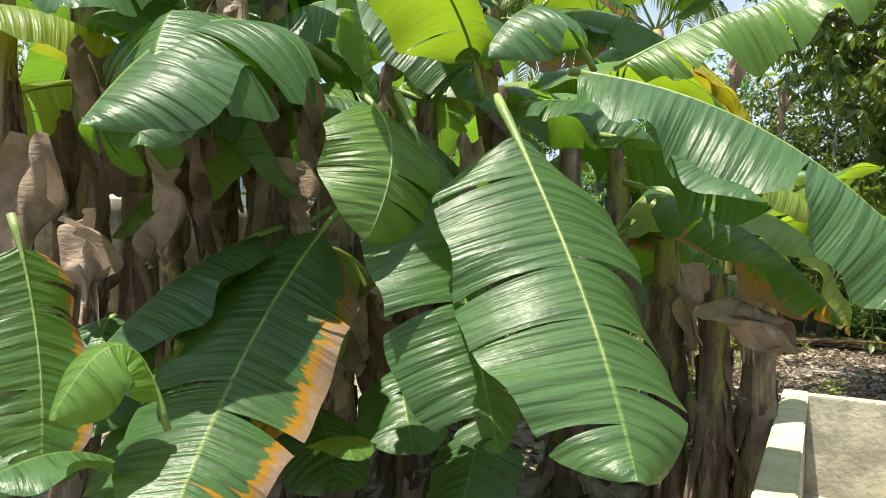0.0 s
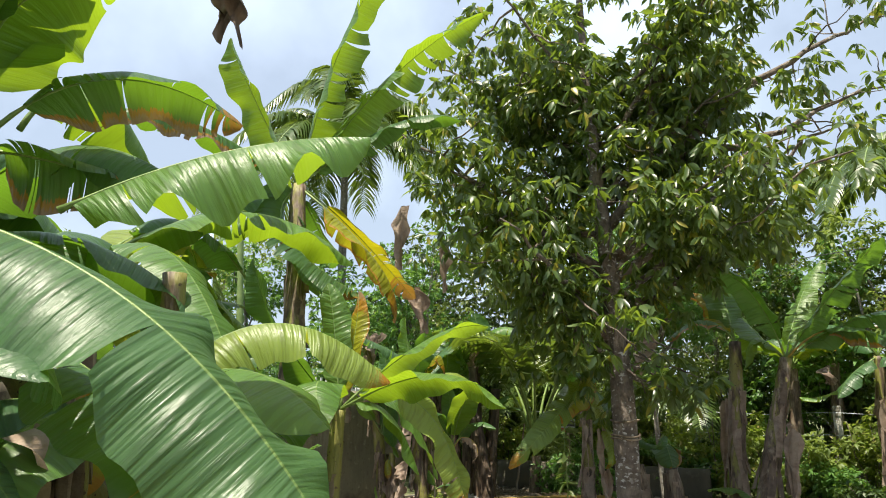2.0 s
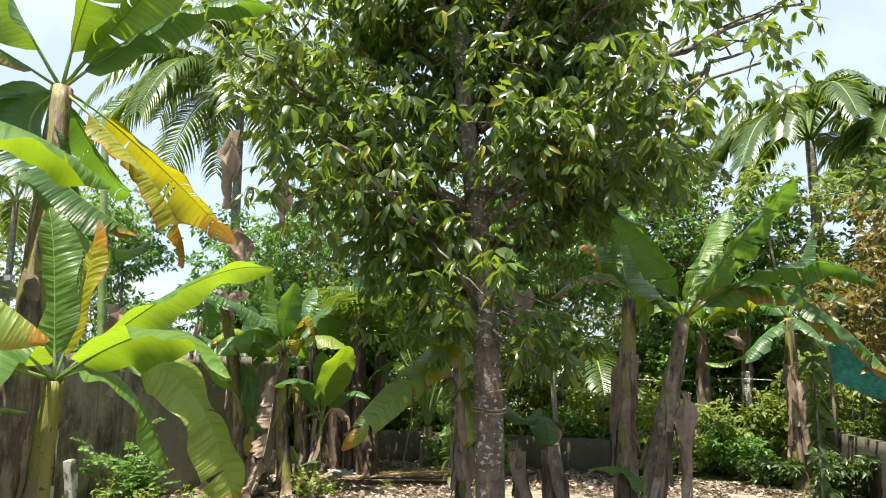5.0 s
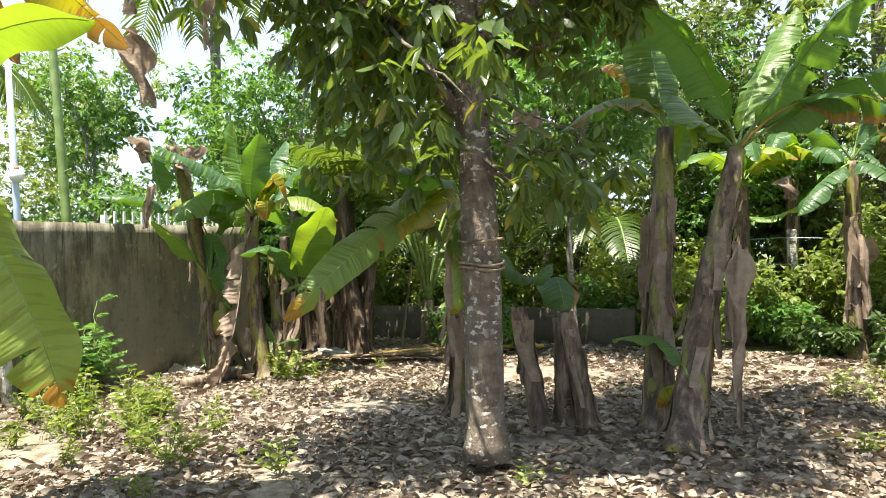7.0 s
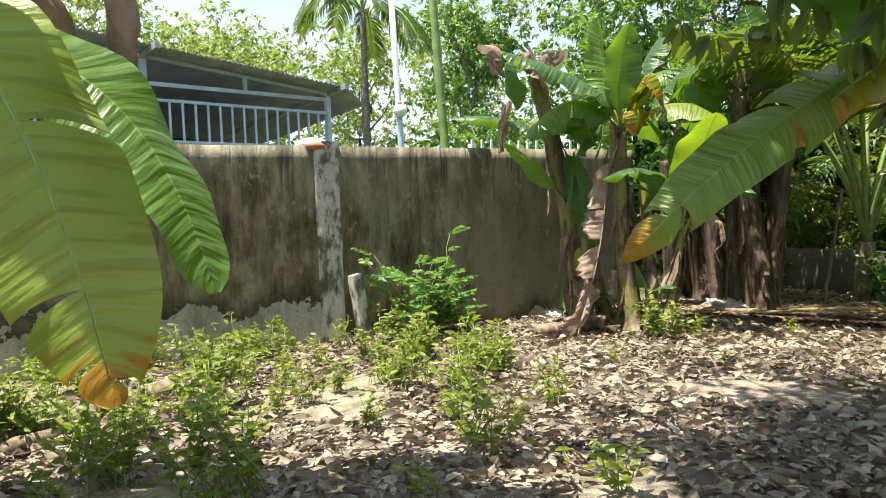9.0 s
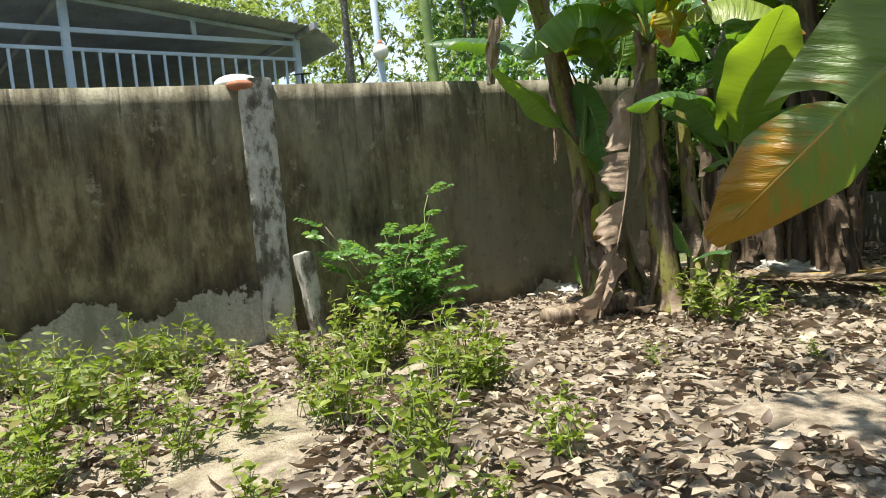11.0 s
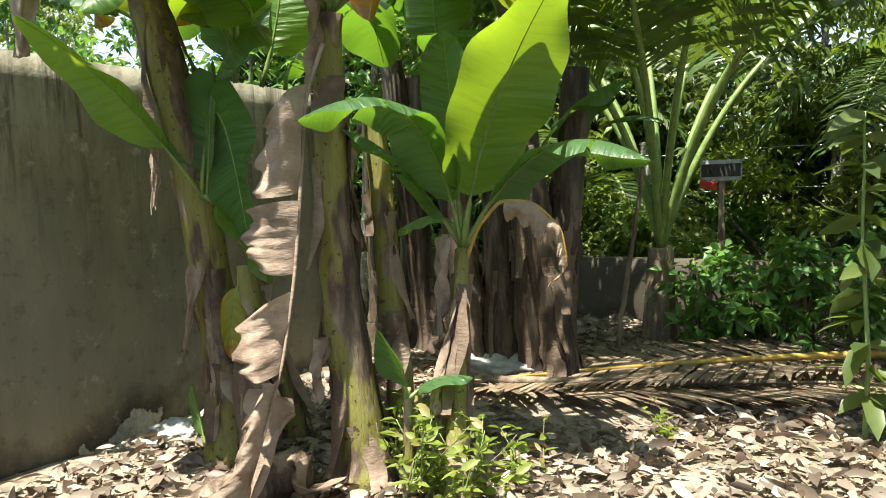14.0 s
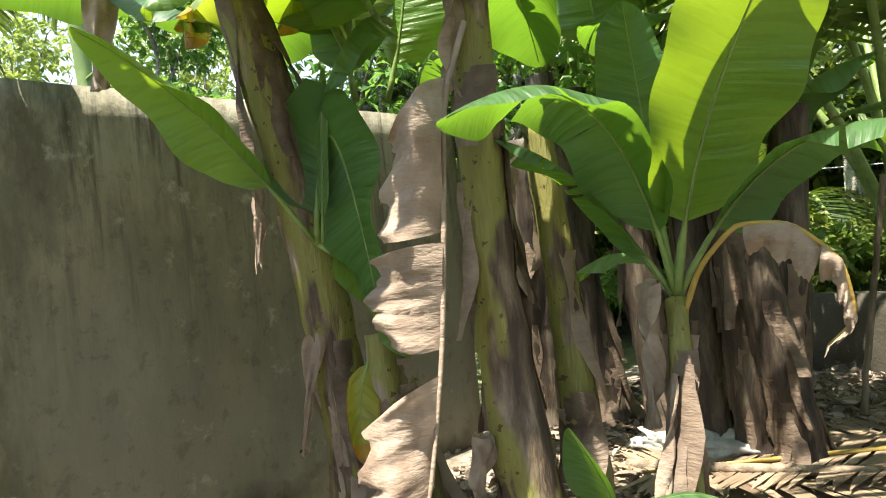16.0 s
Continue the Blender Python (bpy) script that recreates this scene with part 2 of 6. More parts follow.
MANGO = foliage("mango_leaf", (0.032, 0.060, 0.023), (0.115, 0.180, 0.052), (0.28, 0.40, 0.04), 0.34, 0.38, (0.30, 0.26, 0.03), 0.07)
FAR_LEAF = foliage("far_leaf", (0.09, 0.14, 0.03), (0.19, 0.25, 0.06), (0.34, 0.44, 0.08), 0.5, 0.4)
FAR_DARK = foliage("far_dark_leaf", (0.025, 0.055, 0.018), (0.07, 0.12, 0.03), (0.16, 0.26, 0.03), 0.45, 0.3)
FAR_MID = foliage("far_mid_leaf", (0.035, 0.065, 0.02), (0.11, 0.155, 0.04), (0.22, 0.31, 0.04), 0.42, 0.32)
RED_LEAF = foliage("reddish_leaf", (0.07, 0.075, 0.02), (0.22, 0.15, 0.04), (0.34, 0.26, 0.04), 0.4, 0.3)
WEED = foliage("weed_leaf", (0.10, 0.14, 0.02), (0.26, 0.31, 0.055), (0.30, 0.44, 0.04), 0.5, 0.35, (0.24, 0.20, 0.07), 0.1)
SHRUB = foliage("shrub_leaf", (0.06, 0.15, 0.035), (0.12, 0.25, 0.06), (0.24, 0.44, 0.06), 0.45, 0.35)
PALM = foliage("palm_leaflet", (0.04, 0.085, 0.02), (0.10, 0.15, 0.035), (0.22, 0.32, 0.03), 0.35, 0.3)
PALM_DRY = foliage("dry_palm_leaflet", (0.15, 0.10, 0.065), (0.36, 0.28, 0.19), (0.2, 0.13, 0.06), 0.7, 0.15)
LITTER = foliage("leaf_litter", (0.07, 0.05, 0.035), (0.52, 0.44, 0.35), (0.3, 0.2, 0.12), 0.5, 0.12, (0.08, 0.05, 0.035), 0.15)


def bark_material(name, a, b_, spots):
    m, nt, b = mat(name)
    ob = coords(nt)
    n1, n2 = noise_tex(nt, ob, 9, 6, 0.65), noise_tex(nt, coords(nt, scale=(1, 1, 0.35)), 55, 5)
    n3, n4 = noise_tex(nt, coords(nt, scale=(1, 1, 1.6)), 17, 3), noise_tex(nt, ob, 3, 2)
    col = mix(nt, math_node(nt, "MULTIPLY", n2, 0.7), ramp(nt, n1, [(0.40, a), (0.60, b_)]), tuple(c * 0.4 for c in a))
    col = mix(nt, math_node(nt, "MULTIPLY", ramp(nt, n3, [(0.58, (0, 0, 0)), (0.62, (1, 1, 1))]), ramp(nt, n4, [(0.42, (0, 0, 0)), (0.5, (1, 1, 1))])), col, spots)
    link(nt, col, b.inputs["Base Color"])
    b.inputs["Roughness"].default_value = 0.85
    bump(nt, b, math_node(nt, "ADD", n1, n2), 0.9, 0.02)
    return m


BARK = bark_material("mango_bark", (0.12, 0.095, 0.072), (0.25, 0.205, 0.165), (0.44, 0.43, 0.40))
BARK_PALE = bark_material("pale_bark", (0.14, 0.125, 0.10), (0.27, 0.25, 0.21), (0.36, 0.36, 0.33))
BARK_GREEN = plain("green_stem", (0.16, 0.24, 0.07), (0.24, 0.33, 0.11), 5, 0.5, 0, 0.2)


def plaster_material(name, darkened=False):
    """Old rendered wall: brown-green algae above, pale where the skin has come off near the foot, drip streaks from the top."""
    m, nt, b = mat(name)
    ob = coords(nt)
    sep = nt.nodes.new("ShaderNodeSeparateXYZ")
    link(nt, ob, sep.inputs[0])
    y, z = sep.outputs["Y"], sep.outputs["Z"]
    streak = noise_tex(nt, coords(nt, scale=(1, 1, 0.12)), 7, 6, 0.65)
    blot, fine, big = noise_tex(nt, coords(nt, scale=(1, 1, 0.4)), 3.6, 9, 0.68), noise_tex(nt, ob, 46, 6, 0.6), noise_tex(nt, ob, 0.8, 3)
    edge_n = noise_tex(nt, ob, 2.4, 7, 0.6)
    skin = ramp(nt, blot, [(0.38, (0.032, 0.024, 0.012)), (0.5, (0.115, 0.095, 0.050)), (0.60, (0.25, 0.22, 0.135))])
    skin = mix(nt, math_node(nt, "MULTIPLY", ramp(nt, streak, [(0.47, (0, 0, 0)), (0.6, (1, 1, 1))]), 0.45), skin, (0.24, 0.205, 0.13))
    skin = mix(nt, math_node(nt, "MULTIPLY", ramp(nt, big, [(0.52, (0, 0, 0)), (0.62, (1, 1, 1))]), 0.4), skin, (0.24, 0.225, 0.165))
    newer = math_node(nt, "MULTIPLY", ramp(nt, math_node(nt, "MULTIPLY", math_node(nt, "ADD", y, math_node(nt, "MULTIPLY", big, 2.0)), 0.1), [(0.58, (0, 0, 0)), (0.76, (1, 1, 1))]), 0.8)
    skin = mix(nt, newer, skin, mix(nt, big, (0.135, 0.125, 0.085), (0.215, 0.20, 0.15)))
    pale = ramp(nt, fine, [(0.3, (0.24, 0.235, 0.20)), (0.7, (0.40, 0.39, 0.34))])
    pale = mix(nt, ramp(nt, blot, [(0.50, (0, 0, 0)), (0.62, (1, 1, 1))]), pale, (0.20, 0.20, 0.155))
    # height of the line where the skin has come away
    far_half = math_node(nt, "GREATER_THAN", y, 4.1)
    bare = math_node(nt, "SUBTRACT", z, math_node(nt, "SUBTRACT", math_node(nt, "ADD", 0.0, math_node(nt, "MULTIPLY", edge_n, 0.85)), math_node(nt, "MULTIPLY", far_half, 0.42)))
    t = ramp(nt, math_node(nt, "MULTIPLY", bare, -1.0), [(0.0, (0, 0, 0)), (0.012, (1, 1, 1))])
    col = mix(nt, t, skin, pale)
    # dark rim of damp above the bare band
    damp = ramp(nt, bare, [(0.0, (1, 1, 1)), (0.22, (0, 0, 0))])
    damp = math_node(nt, "MULTIPLY", damp, math_node(nt, "SUBTRACT", 1.0, t))
    col = mix(nt, math_node(nt, "MULTIPLY", damp, 0.9), col, (0.035, 0.028, 0.018))
    # wash of pale lime below the coping, with black mould
    topn = math_node(nt, "MULTIPLY", ramp(nt, math_node(nt, "MULTIPLY", math_node(nt, "ADD", z, math_node(nt, "MULTIPLY", streak, 0.9)), 0.4), [(0.80, (0, 0, 0)), (0.96, (1, 1, 1))]), 0.75)
    col = mix(nt, topn, col, mix(nt, ramp(nt, blot, [(0.42, (0, 0, 0)), (0.58, (1, 1, 1))]), (0.085, 0.075, 0.05), (0.30, 0.285, 0.225)))
    spots = ramp(nt, noise_tex(nt, ob, 11, 5, 0.7), [(0.56, (0, 0, 0)), (0.63, (1, 1, 1))])
    col = mix(nt, math_node(nt, "MULTIPLY", spots, 0.28), col, (0.04, 0.032, 0.020))
    drip = noise_tex(nt, coords(nt, scale=(1, 1, 0.07)), 13, 5, 0.7)
    drip = math_node(nt, "MULTIPLY", ramp(nt, drip, [(0.52, (0, 0, 0)), (0.66, (1, 1, 1))]), ramp(nt, math_node(nt, "MULTIPLY", z, 0.5), [(0.35, (0, 0, 0)), (0.95, (1, 1, 1))]))
    col = mix(nt, math_node(nt, "MULTIPLY", drip, 0.95), col, (0.035, 0.028, 0.017))
    lime = ramp(nt, noise_tex(nt, ob, 5, 6, 0.7), [(0.60, (0, 0, 0)), (0.68, (1, 1, 1))])
    col = mix(nt, math_node(nt, "MULTIPLY", lime, 0.7), col, (0.32, 0.30, 0.235))
    # for the low walls: whole surface mixed three quarters towards near-black
    if darkened:
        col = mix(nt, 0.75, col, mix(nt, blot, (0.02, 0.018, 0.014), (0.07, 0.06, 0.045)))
    link(nt, col, b.inputs["Base Color"])
    b.inputs["Roughness"].default_value = 0.9
    h = math_node(nt, "ADD", math_node(nt, "MULTIPLY", t, -1.6), math_node(nt, "ADD", math_node(nt, "MULTIPLY", fine, 0.4), blot))
    bump(nt, b, h, 0.7, 0.015)
    return m


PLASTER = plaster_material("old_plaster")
LOW_PLASTER = plaster_material("dark_block", True)


def pillar_material():
    m, nt, b = mat("flaking_limewash")
    ob = coords(nt)
    n1, n2 = noise_tex(nt, coords(nt, scale=(1, 1, 0.5)), 7, 7, 0.65), noise_tex(nt, ob, 40, 5)
    col = ramp(nt, n1, [(0.38, (0.06, 0.05, 0.035)), (0.45, (0.17, 0.16, 0.13)), (0.49, (0.42, 0.41, 0.38)), (0.62, (0.62, 0.61, 0.57))])
    col = mix(nt, math_node(nt, "MULTIPLY", n2, 0.4), col, (0.2, 0.19, 0.16))
    link(nt, col, b.inputs["Base Color"])
    b.inputs["Roughness"].default_value = 0.9
    bump(nt, b, math_node(nt, "ADD", n1, n2), 0.8, 0.02)
    return m


PILLAR = pillar_material()


def ground_material():
    m, nt, b = mat("dusty_soil")
    ob = coords(nt)
    n1, n2, n3 = noise_tex(nt, ob, 0.7, 6, 0.6), noise_tex(nt, ob, 7, 8, 0.65), noise_tex(nt, ob, 60, 5, 0.6)
    col = ramp(nt, n2, [(0.38, (0.15, 0.12, 0.09)), (0.5, (0.34, 0.285, 0.22)), (0.62, (0.48, 0.42, 0.34))])
    col = mix(nt, math_node(nt, "MULTIPLY", n3, 0.55), col, (0.11, 0.085, 0.065))
    col = mix(nt, ramp(nt, n1, [(0.52, (0, 0, 0)), (0.72, (1, 1, 1))]), col, (0.22, 0.21, 0.11))
    sep = nt.nodes.new("ShaderNodeSeparateXYZ")
    link(nt, ob, sep.inputs[0])
    outside = math_node(nt, "MAXIMUM", math_node(nt, "LESS_THAN", sep.outputs["X"], -0.2), math_node(nt, "GREATER_THAN", sep.outputs["Y"], 10.7))
    col = mix(nt, math_node(nt, "MULTIPLY", outside, 0.85), col, mix(nt, n2, (0.05, 0.075, 0.022), (0.12, 0.15, 0.045)))
    link(nt, col, b.inputs["Base Color"])
    b.inputs["Roughness"].default_value = 0.95
    bump(nt, b, math_node(nt, "ADD", n2, n3), 0.9, 0.03)
    return m


SOIL = ground_material()


# ---- builders ----
def mesh_object(name, verts, faces, material, parent=None, label="", uv=None, along=None, smooth=True):
    me = bpy.data.meshes.new(name)
    me.from_pydata([tuple(v) for v in verts], [], faces)
    if uv is not None:
        layer = me.uv_layers.new(name="UVMap")
        idx = np.empty(len(me.loops), dtype=np.int32)
        me.loops.foreach_get("vertex_index", idx)
        layer.data.foreach_set("uv", np.asarray(uv, dtype=np.float32)[idx].ravel())
    if along is not None:
        at = me.attributes.new("along", "FLOAT", "POINT")
        at.data.foreach_set("value", np.asarray(along, dtype=np.float32))
    me.materials.append(material)
    if smooth:
        me.polygons.foreach_set("use_smooth", [True] * len(me.polygons))
    me.update()
    ob = new(name, me)
    if parent:
        ob.parent = parent
        ob.matrix_parent_inverse = parent.matrix_world.inverted()
    if label:
        tagged(ob, label)
    return ob


def part(name, bm, material, parent=None, label="", smooth=False):
    me = bpy.data.meshes.new(name)
    bm.to_mesh(me)
    bm.free()
    me.materials.append(material)
    if smooth:
        me.polygons.foreach_set("use_smooth", [True] * len(me.polygons))
    ob = new(name, me)
    if parent:
        ob.parent = parent
        ob.matrix_parent_inverse = parent.matrix_world.inverted()
    if label:
        tagged(ob, label)
    return ob


def root(name, at, label, category, group="", kind=""):
    ob = new(name)
    ob.empty_display_size = 0.1
    ob.matrix_world = Matrix.Translation(at)
    return tagged(ob, label, category, group, kind)


def box_bm(size, at=(0, 0, 0), bevel=0.0, bm=None, turn=None):
    own = bm or bmesh.new()
    m = Matrix.Translation(at) @ (turn or Matrix()) @ Matrix.Diagonal((*size, 1))
    made = bmesh.ops.create_cube(own, size=1, matrix=m)
    if bevel:
        edges = {e for v in made["verts"] for e in v.link_edges}
        bmesh.ops.bevel(own, geom=list(edges), offset=bevel, segments=2, affect="EDGES")
    return own


def curve_points(p0, p1, p2, n):
    """A curve from p0 to p2 that passes p1 half-way."""
    p0, p1, p2 = (np.array(p, dtype=float) for p in (p0, p1, p2))
    c = 2 * p1 - 0.5 * (p0 + p2)
    s = np.linspace(0, 1, n)[:, None]
    return (1 - s) ** 2 * p0 + 2 * s * (1 - s) * c + s ** 2 * p2


def tube(points, radii, sides=8, rough=0.0, seed=0, flute=0.0, cap=True):
    """Vertices and faces of a tube along points."""
    rng = np.random.default_rng(seed)
    pts = np.asarray(points, dtype=float)
    n = len(pts)
    tan = np.gradient(pts, axis=0)
    tan /= np.linalg.norm(tan, axis=1)[:, None]
    ref = np.array((1.0, 0.0, 0.0)) if abs(tan[0][0]) < 0.9 else np.array((0.0, 1.0, 0.0))
    verts = []
    for i in range(n):
        a = np.cross(tan[i], ref)
        a /= np.linalg.norm(a)
        b = np.cross(tan[i], a)
        for k in range(sides):
            th = 2 * math.pi * k / sides
            r = radii[i] * (1 + rough * rng.uniform(-1, 1) + flute * math.sin(3 * th + 1.3 * i * 0.4))
            verts.append(pts[i] + r * (math.cos(th) * a + math.sin(th) * b))
    faces = [(i * sides + k, i * sides + (k + 1) % sides, (i + 1) * sides + (k + 1) % sides, (i + 1) * sides + k)
             for i in range(n - 1) for k in range(sides)]
    if cap:
        faces.append(tuple(range(sides))[::-1])
        faces.append(tuple((n - 1) * sides + k for k in range(sides)))
    return verts, faces


def merged(pieces):
    verts, faces = [], []
    for v, f in pieces:
        o = len(verts)
        verts.extend(v)
        faces.extend(tuple(i + o for i in face) for face in f)
    return verts, faces


LEAF_COUNT = [0]


def banana_leaf(plant, base, mid, tip, width, roll=0.0, fold=0.5, tears=3, material=None, stalk=0.14, petiole=None, wave=0.5, label="", name="leaf", sag=0.5, twist=0.0):
    """One banana leaf: a midrib from base over mid to tip, and a torn, waved blade on both its sides.
    roll: degrees by which the blade leans about its rib; fold: how far the halves hang; sag: how far torn strips hang further."""
    LEAF_COUNT[0] += 1
    rng = np.random.default_rng(100 + LEAF_COUNT[0])
    n = 44
    pts = curve_points(base, mid, tip, n)
    seg = np.linalg.norm(np.diff(pts, axis=0), axis=1)
    dist = np.concatenate([[0], np.cumsum(seg)])
    length = dist[-1]
    tan = np.gradient(pts, axis=0)
    tan /= np.linalg.norm(tan, axis=1)[:, None]
    chord = np.array(tip, float) - np.array(base, float)
    side0 = np.cross(chord, (0, 0, 1.0))
    if np.linalg.norm(side0) < 0.15 * np.linalg.norm(chord):
        side0 = np.array((1.0, 0.3, 0.0))
    side0 /= np.linalg.norm(side0)
    s_all = dist / length
    verts, faces, uv, along = [], [], [], []
    m = 6
    for sgn in (-1, 1):
        k = tears + (rng.integers(0, 2) if tears else 0)
        cuts = sorted(rng.uniform(stalk + 0.1, 0.97, k)) if k else []
        bounds = [stalk, *cuts, 1.0]
        ph = rng.uniform(0, 6.28)
        for j in range(len(bounds) - 1):
            s0, s1 = bounds[j], bounds[j + 1]
            steps = max(3, int((s1 - s0) * 40))
            extra = rng.normal(0, 0.16) * sag + (sag * 0.15 if tears else 0)
            gap = 0.004 + 0.012 * rng.random()
            o = len(verts)
            for a in range(steps + 1):
                f = a / steps
                s = s0 + (s1 - s0) * f
                for q in range(m + 1):
                    g = q / m
                    # the strips narrow a little outwards, so tears gape
                    se = s + (gap * g * (1 if f == 0 and j else 0) - gap * g * (1 if f == 1 and j < len(bounds) - 2 else 0))
                    # veins sweep forward near the tip
                    se = min(1.0, se + 0.03 * g * g)
                    x = np.interp(se, s_all, np.arange(n))
                    i = int(min(n - 2, x))
                    fr = x - i
                    p = pts[i] * (1 - fr) + pts[i + 1] * fr
                    t = tan[i] * (1 - fr) + tan[i + 1] * fr
                    sd = side0 - t * np.dot(side0, t)
                    sd /= np.linalg.norm(sd)
                    up = np.cross(sd, t)
                    if up[2] < 0 and abs(up[2]) > 0.999:
                        up = -up
                    r = radians(roll + twist * (se - 0.5))
                    sd, up = sd * math.cos(r) + up * math.sin(r), up * math.cos(r) - sd * math.sin(r)
                    prof = max(0.0, (se - stalk) / (1 - stalk))
                    w = width * 0.5 * min(1.0, (prof / 0.16 + 0.05)) ** 0.55 * max(0.0, 1 - max(0.0, (prof - 0.5) / 0.505) ** 2.6) ** 0.62
                    ang = fold * (0.35 + 0.65 * g) + extra * g * 0.8
                    lift = wave * 0.075 * g * g * (math.sin(ph + se * length * 9.0) + 0.5 * math.sin(2.3 * ph + se * length * 21.0))
                    verts.append(p + sd * sgn * w * g * math.cos(ang) - up * (w * g * math.sin(ang) - lift * min(1, w * 6)))
                    uv.append((sgn * g, se * length))
                    along.append(se)
            for a in range(steps):
                for q in range(m):
                    v = o + a * (m + 1) + q
                    quad = (v, v + 1, v + m + 2, v + m + 1)
                    faces.append(quad if sgn > 0 else quad[::-1])
    blade = mesh_object(name, verts, faces, material or LEAF, plant, label, uv, along)
    r0 = 0.007 + width * 0.020
    rad = [r0 * (1.25 - 1.1 * s) * (1.25 if s < stalk else 1.0) for s in s_all[::3]]
    tv, tf = tube(pts[::3] - np.array((0, 0, 0.005)), [max(0.002, q * (0.62 if k * 3 / (n - 1) < stalk else 0.40)) for k, q in enumerate(rad)], 6)
    mesh_object("midrib", tv, tf, petiole or PETIOLE, blade)
    return blade


def dry_leaf(plant, top, bottom, width, seed, material=None, turns=2.0, bow=(0, 0, 0), name="dry_leaf", label="withered brown leaf hanging limp"):
    """A dead leaf that hangs down as a crumpled, folded sheet."""
    rng = np.random.default_rng(seed)
    top, bottom = np.array(top, float), np.array(bottom, float)
    n, m = 26, 11
    pts = curve_points(top, (top + bottom) / 2 + np.array(bow), bottom, n)
    a0, ph = rng.uniform(0, 6.28), rng.uniform(0, 6.28, 6)
    verts, uv, along = [], [], []
    for i in range(n):
        s = i / (n - 1)
        ang = a0 + turns * s + 0.5 * math.sin(5 * s + ph[0])
        d = np.array((math.cos(ang), math.sin(ang), 0.0))
        e = np.array((-math.sin(ang), math.cos(ang), 0.0))
        w = width * (0.25 + 0.75 * math.sin(math.pi * min(1, s * 1.25 + 0.08)) ** 0.7) * (1 + 0.25 * math.sin(9 * s + ph[1]))
        for j in range(m):
            g = j / (m - 1) - 0.5
            crump = 0.22 * width * (math.sin(8 * g + ph[2] + 6 * s) + 0.55 * math.sin(19 * g + ph[3] - 9 * s)) * (0.35 + abs(g))
            z = 0.10 * width * math.sin(7 * g + ph[4] + 11 * s) - 0.35 * width * abs(g) * s
            verts.append(pts[i] + d * w * g * (0.8 + 0.2 * math.cos(6 * s)) + e * crump + np.array((0, 0, z)))
            uv.append((2 * g, s))
            along.append(s)
    faces = [(i * m + j, i * m + j + 1, (i + 1) * m + j + 1, (i + 1) * m + j) for i in range(n - 1) for j in range(m - 1)]
    return mesh_object(name, verts, faces, material or DRY, plant, label, uv, along)


def hanging_leaf(plant, rib, flaps, out, fore, seed, label, stalk=None):
    """A dead leaf: a rib bent through the points of rib, with torn pleated sheets on one side of it.
    flaps: (start, end along the rib, width, slope of the free edge, how far it bellies forward)."""
    rng = np.random.default_rng(seed)
    rib, out, fore = np.array(rib, float), np.array(out, float), np.array(fore, float)
    knots = np.linspace(0, 1, len(rib))

    def on_rib(s):
        return np.array([np.interp(s, knots, rib[:, k]) for k in range(3)])

    smooth = np.array([(on_rib(max(0, s - 0.04)) + on_rib(s) * 2 + on_rib(min(1, s + 0.04))) / 4 for s in np.linspace(0, 1, 40)])
    v, f = tube(smooth, [0.010 - 0.006 * k / 39 for k in range(40)], 7)
    blade = mesh_object("dry_leaf", v, f, stalk or DRY, plant, label)
    for s0, s1, width, slope, belly in flaps:
        rows, cols = 26, 16
        ph = rng.uniform(0, 6.28, 4)
        verts, uv, along = [], [], []
        for i in range(rows):
            q = i / (rows - 1)
            base = on_rib(s0 + (s1 - s0) * q)
            w = width * (0.82 + 0.18 * math.sin(3.1 * q + ph[0])) * (1 + 0.10 * math.sin(17 * q + ph[1]) + 0.05 * rng.uniform(-1, 1))
            for j in range(cols):
                g = j / (cols - 1)
                pleat = 0.006 * g * math.sin(q * 34 + 1.5 * g + ph[2]) + 0.003 * rng.uniform(-1, 1) * g
                curl = belly * math.sin(math.pi * g * 0.9) + 0.35 * belly * math.sin(5 * q + 4 * g + ph[3])
                shrink = 1 - 0.22 * g * g
                mid = on_rib((s0 + s1) / 2)
                p = mid + (base - mid) * (shrink if abs(slope) < 1 else 1) + out * w * g + fore * (curl + pleat)
                verts.append(p + np.array((0, 0, slope * w * g * (0.6 + 0.4 * g) + 0.012 * g * math.sin(9 * q + ph[1]))))
                uv.append((g, q * (s1 - s0)))
                along.append(q)
        faces = [(i * cols + j, i * cols + j + 1, (i + 1) * cols + j + 1, (i + 1) * cols + j) for i in range(rows - 1) for j in range(cols - 1)]
        mesh_object("leaf_strip", verts, faces, DRY, blade, "", uv, along)
    return blade


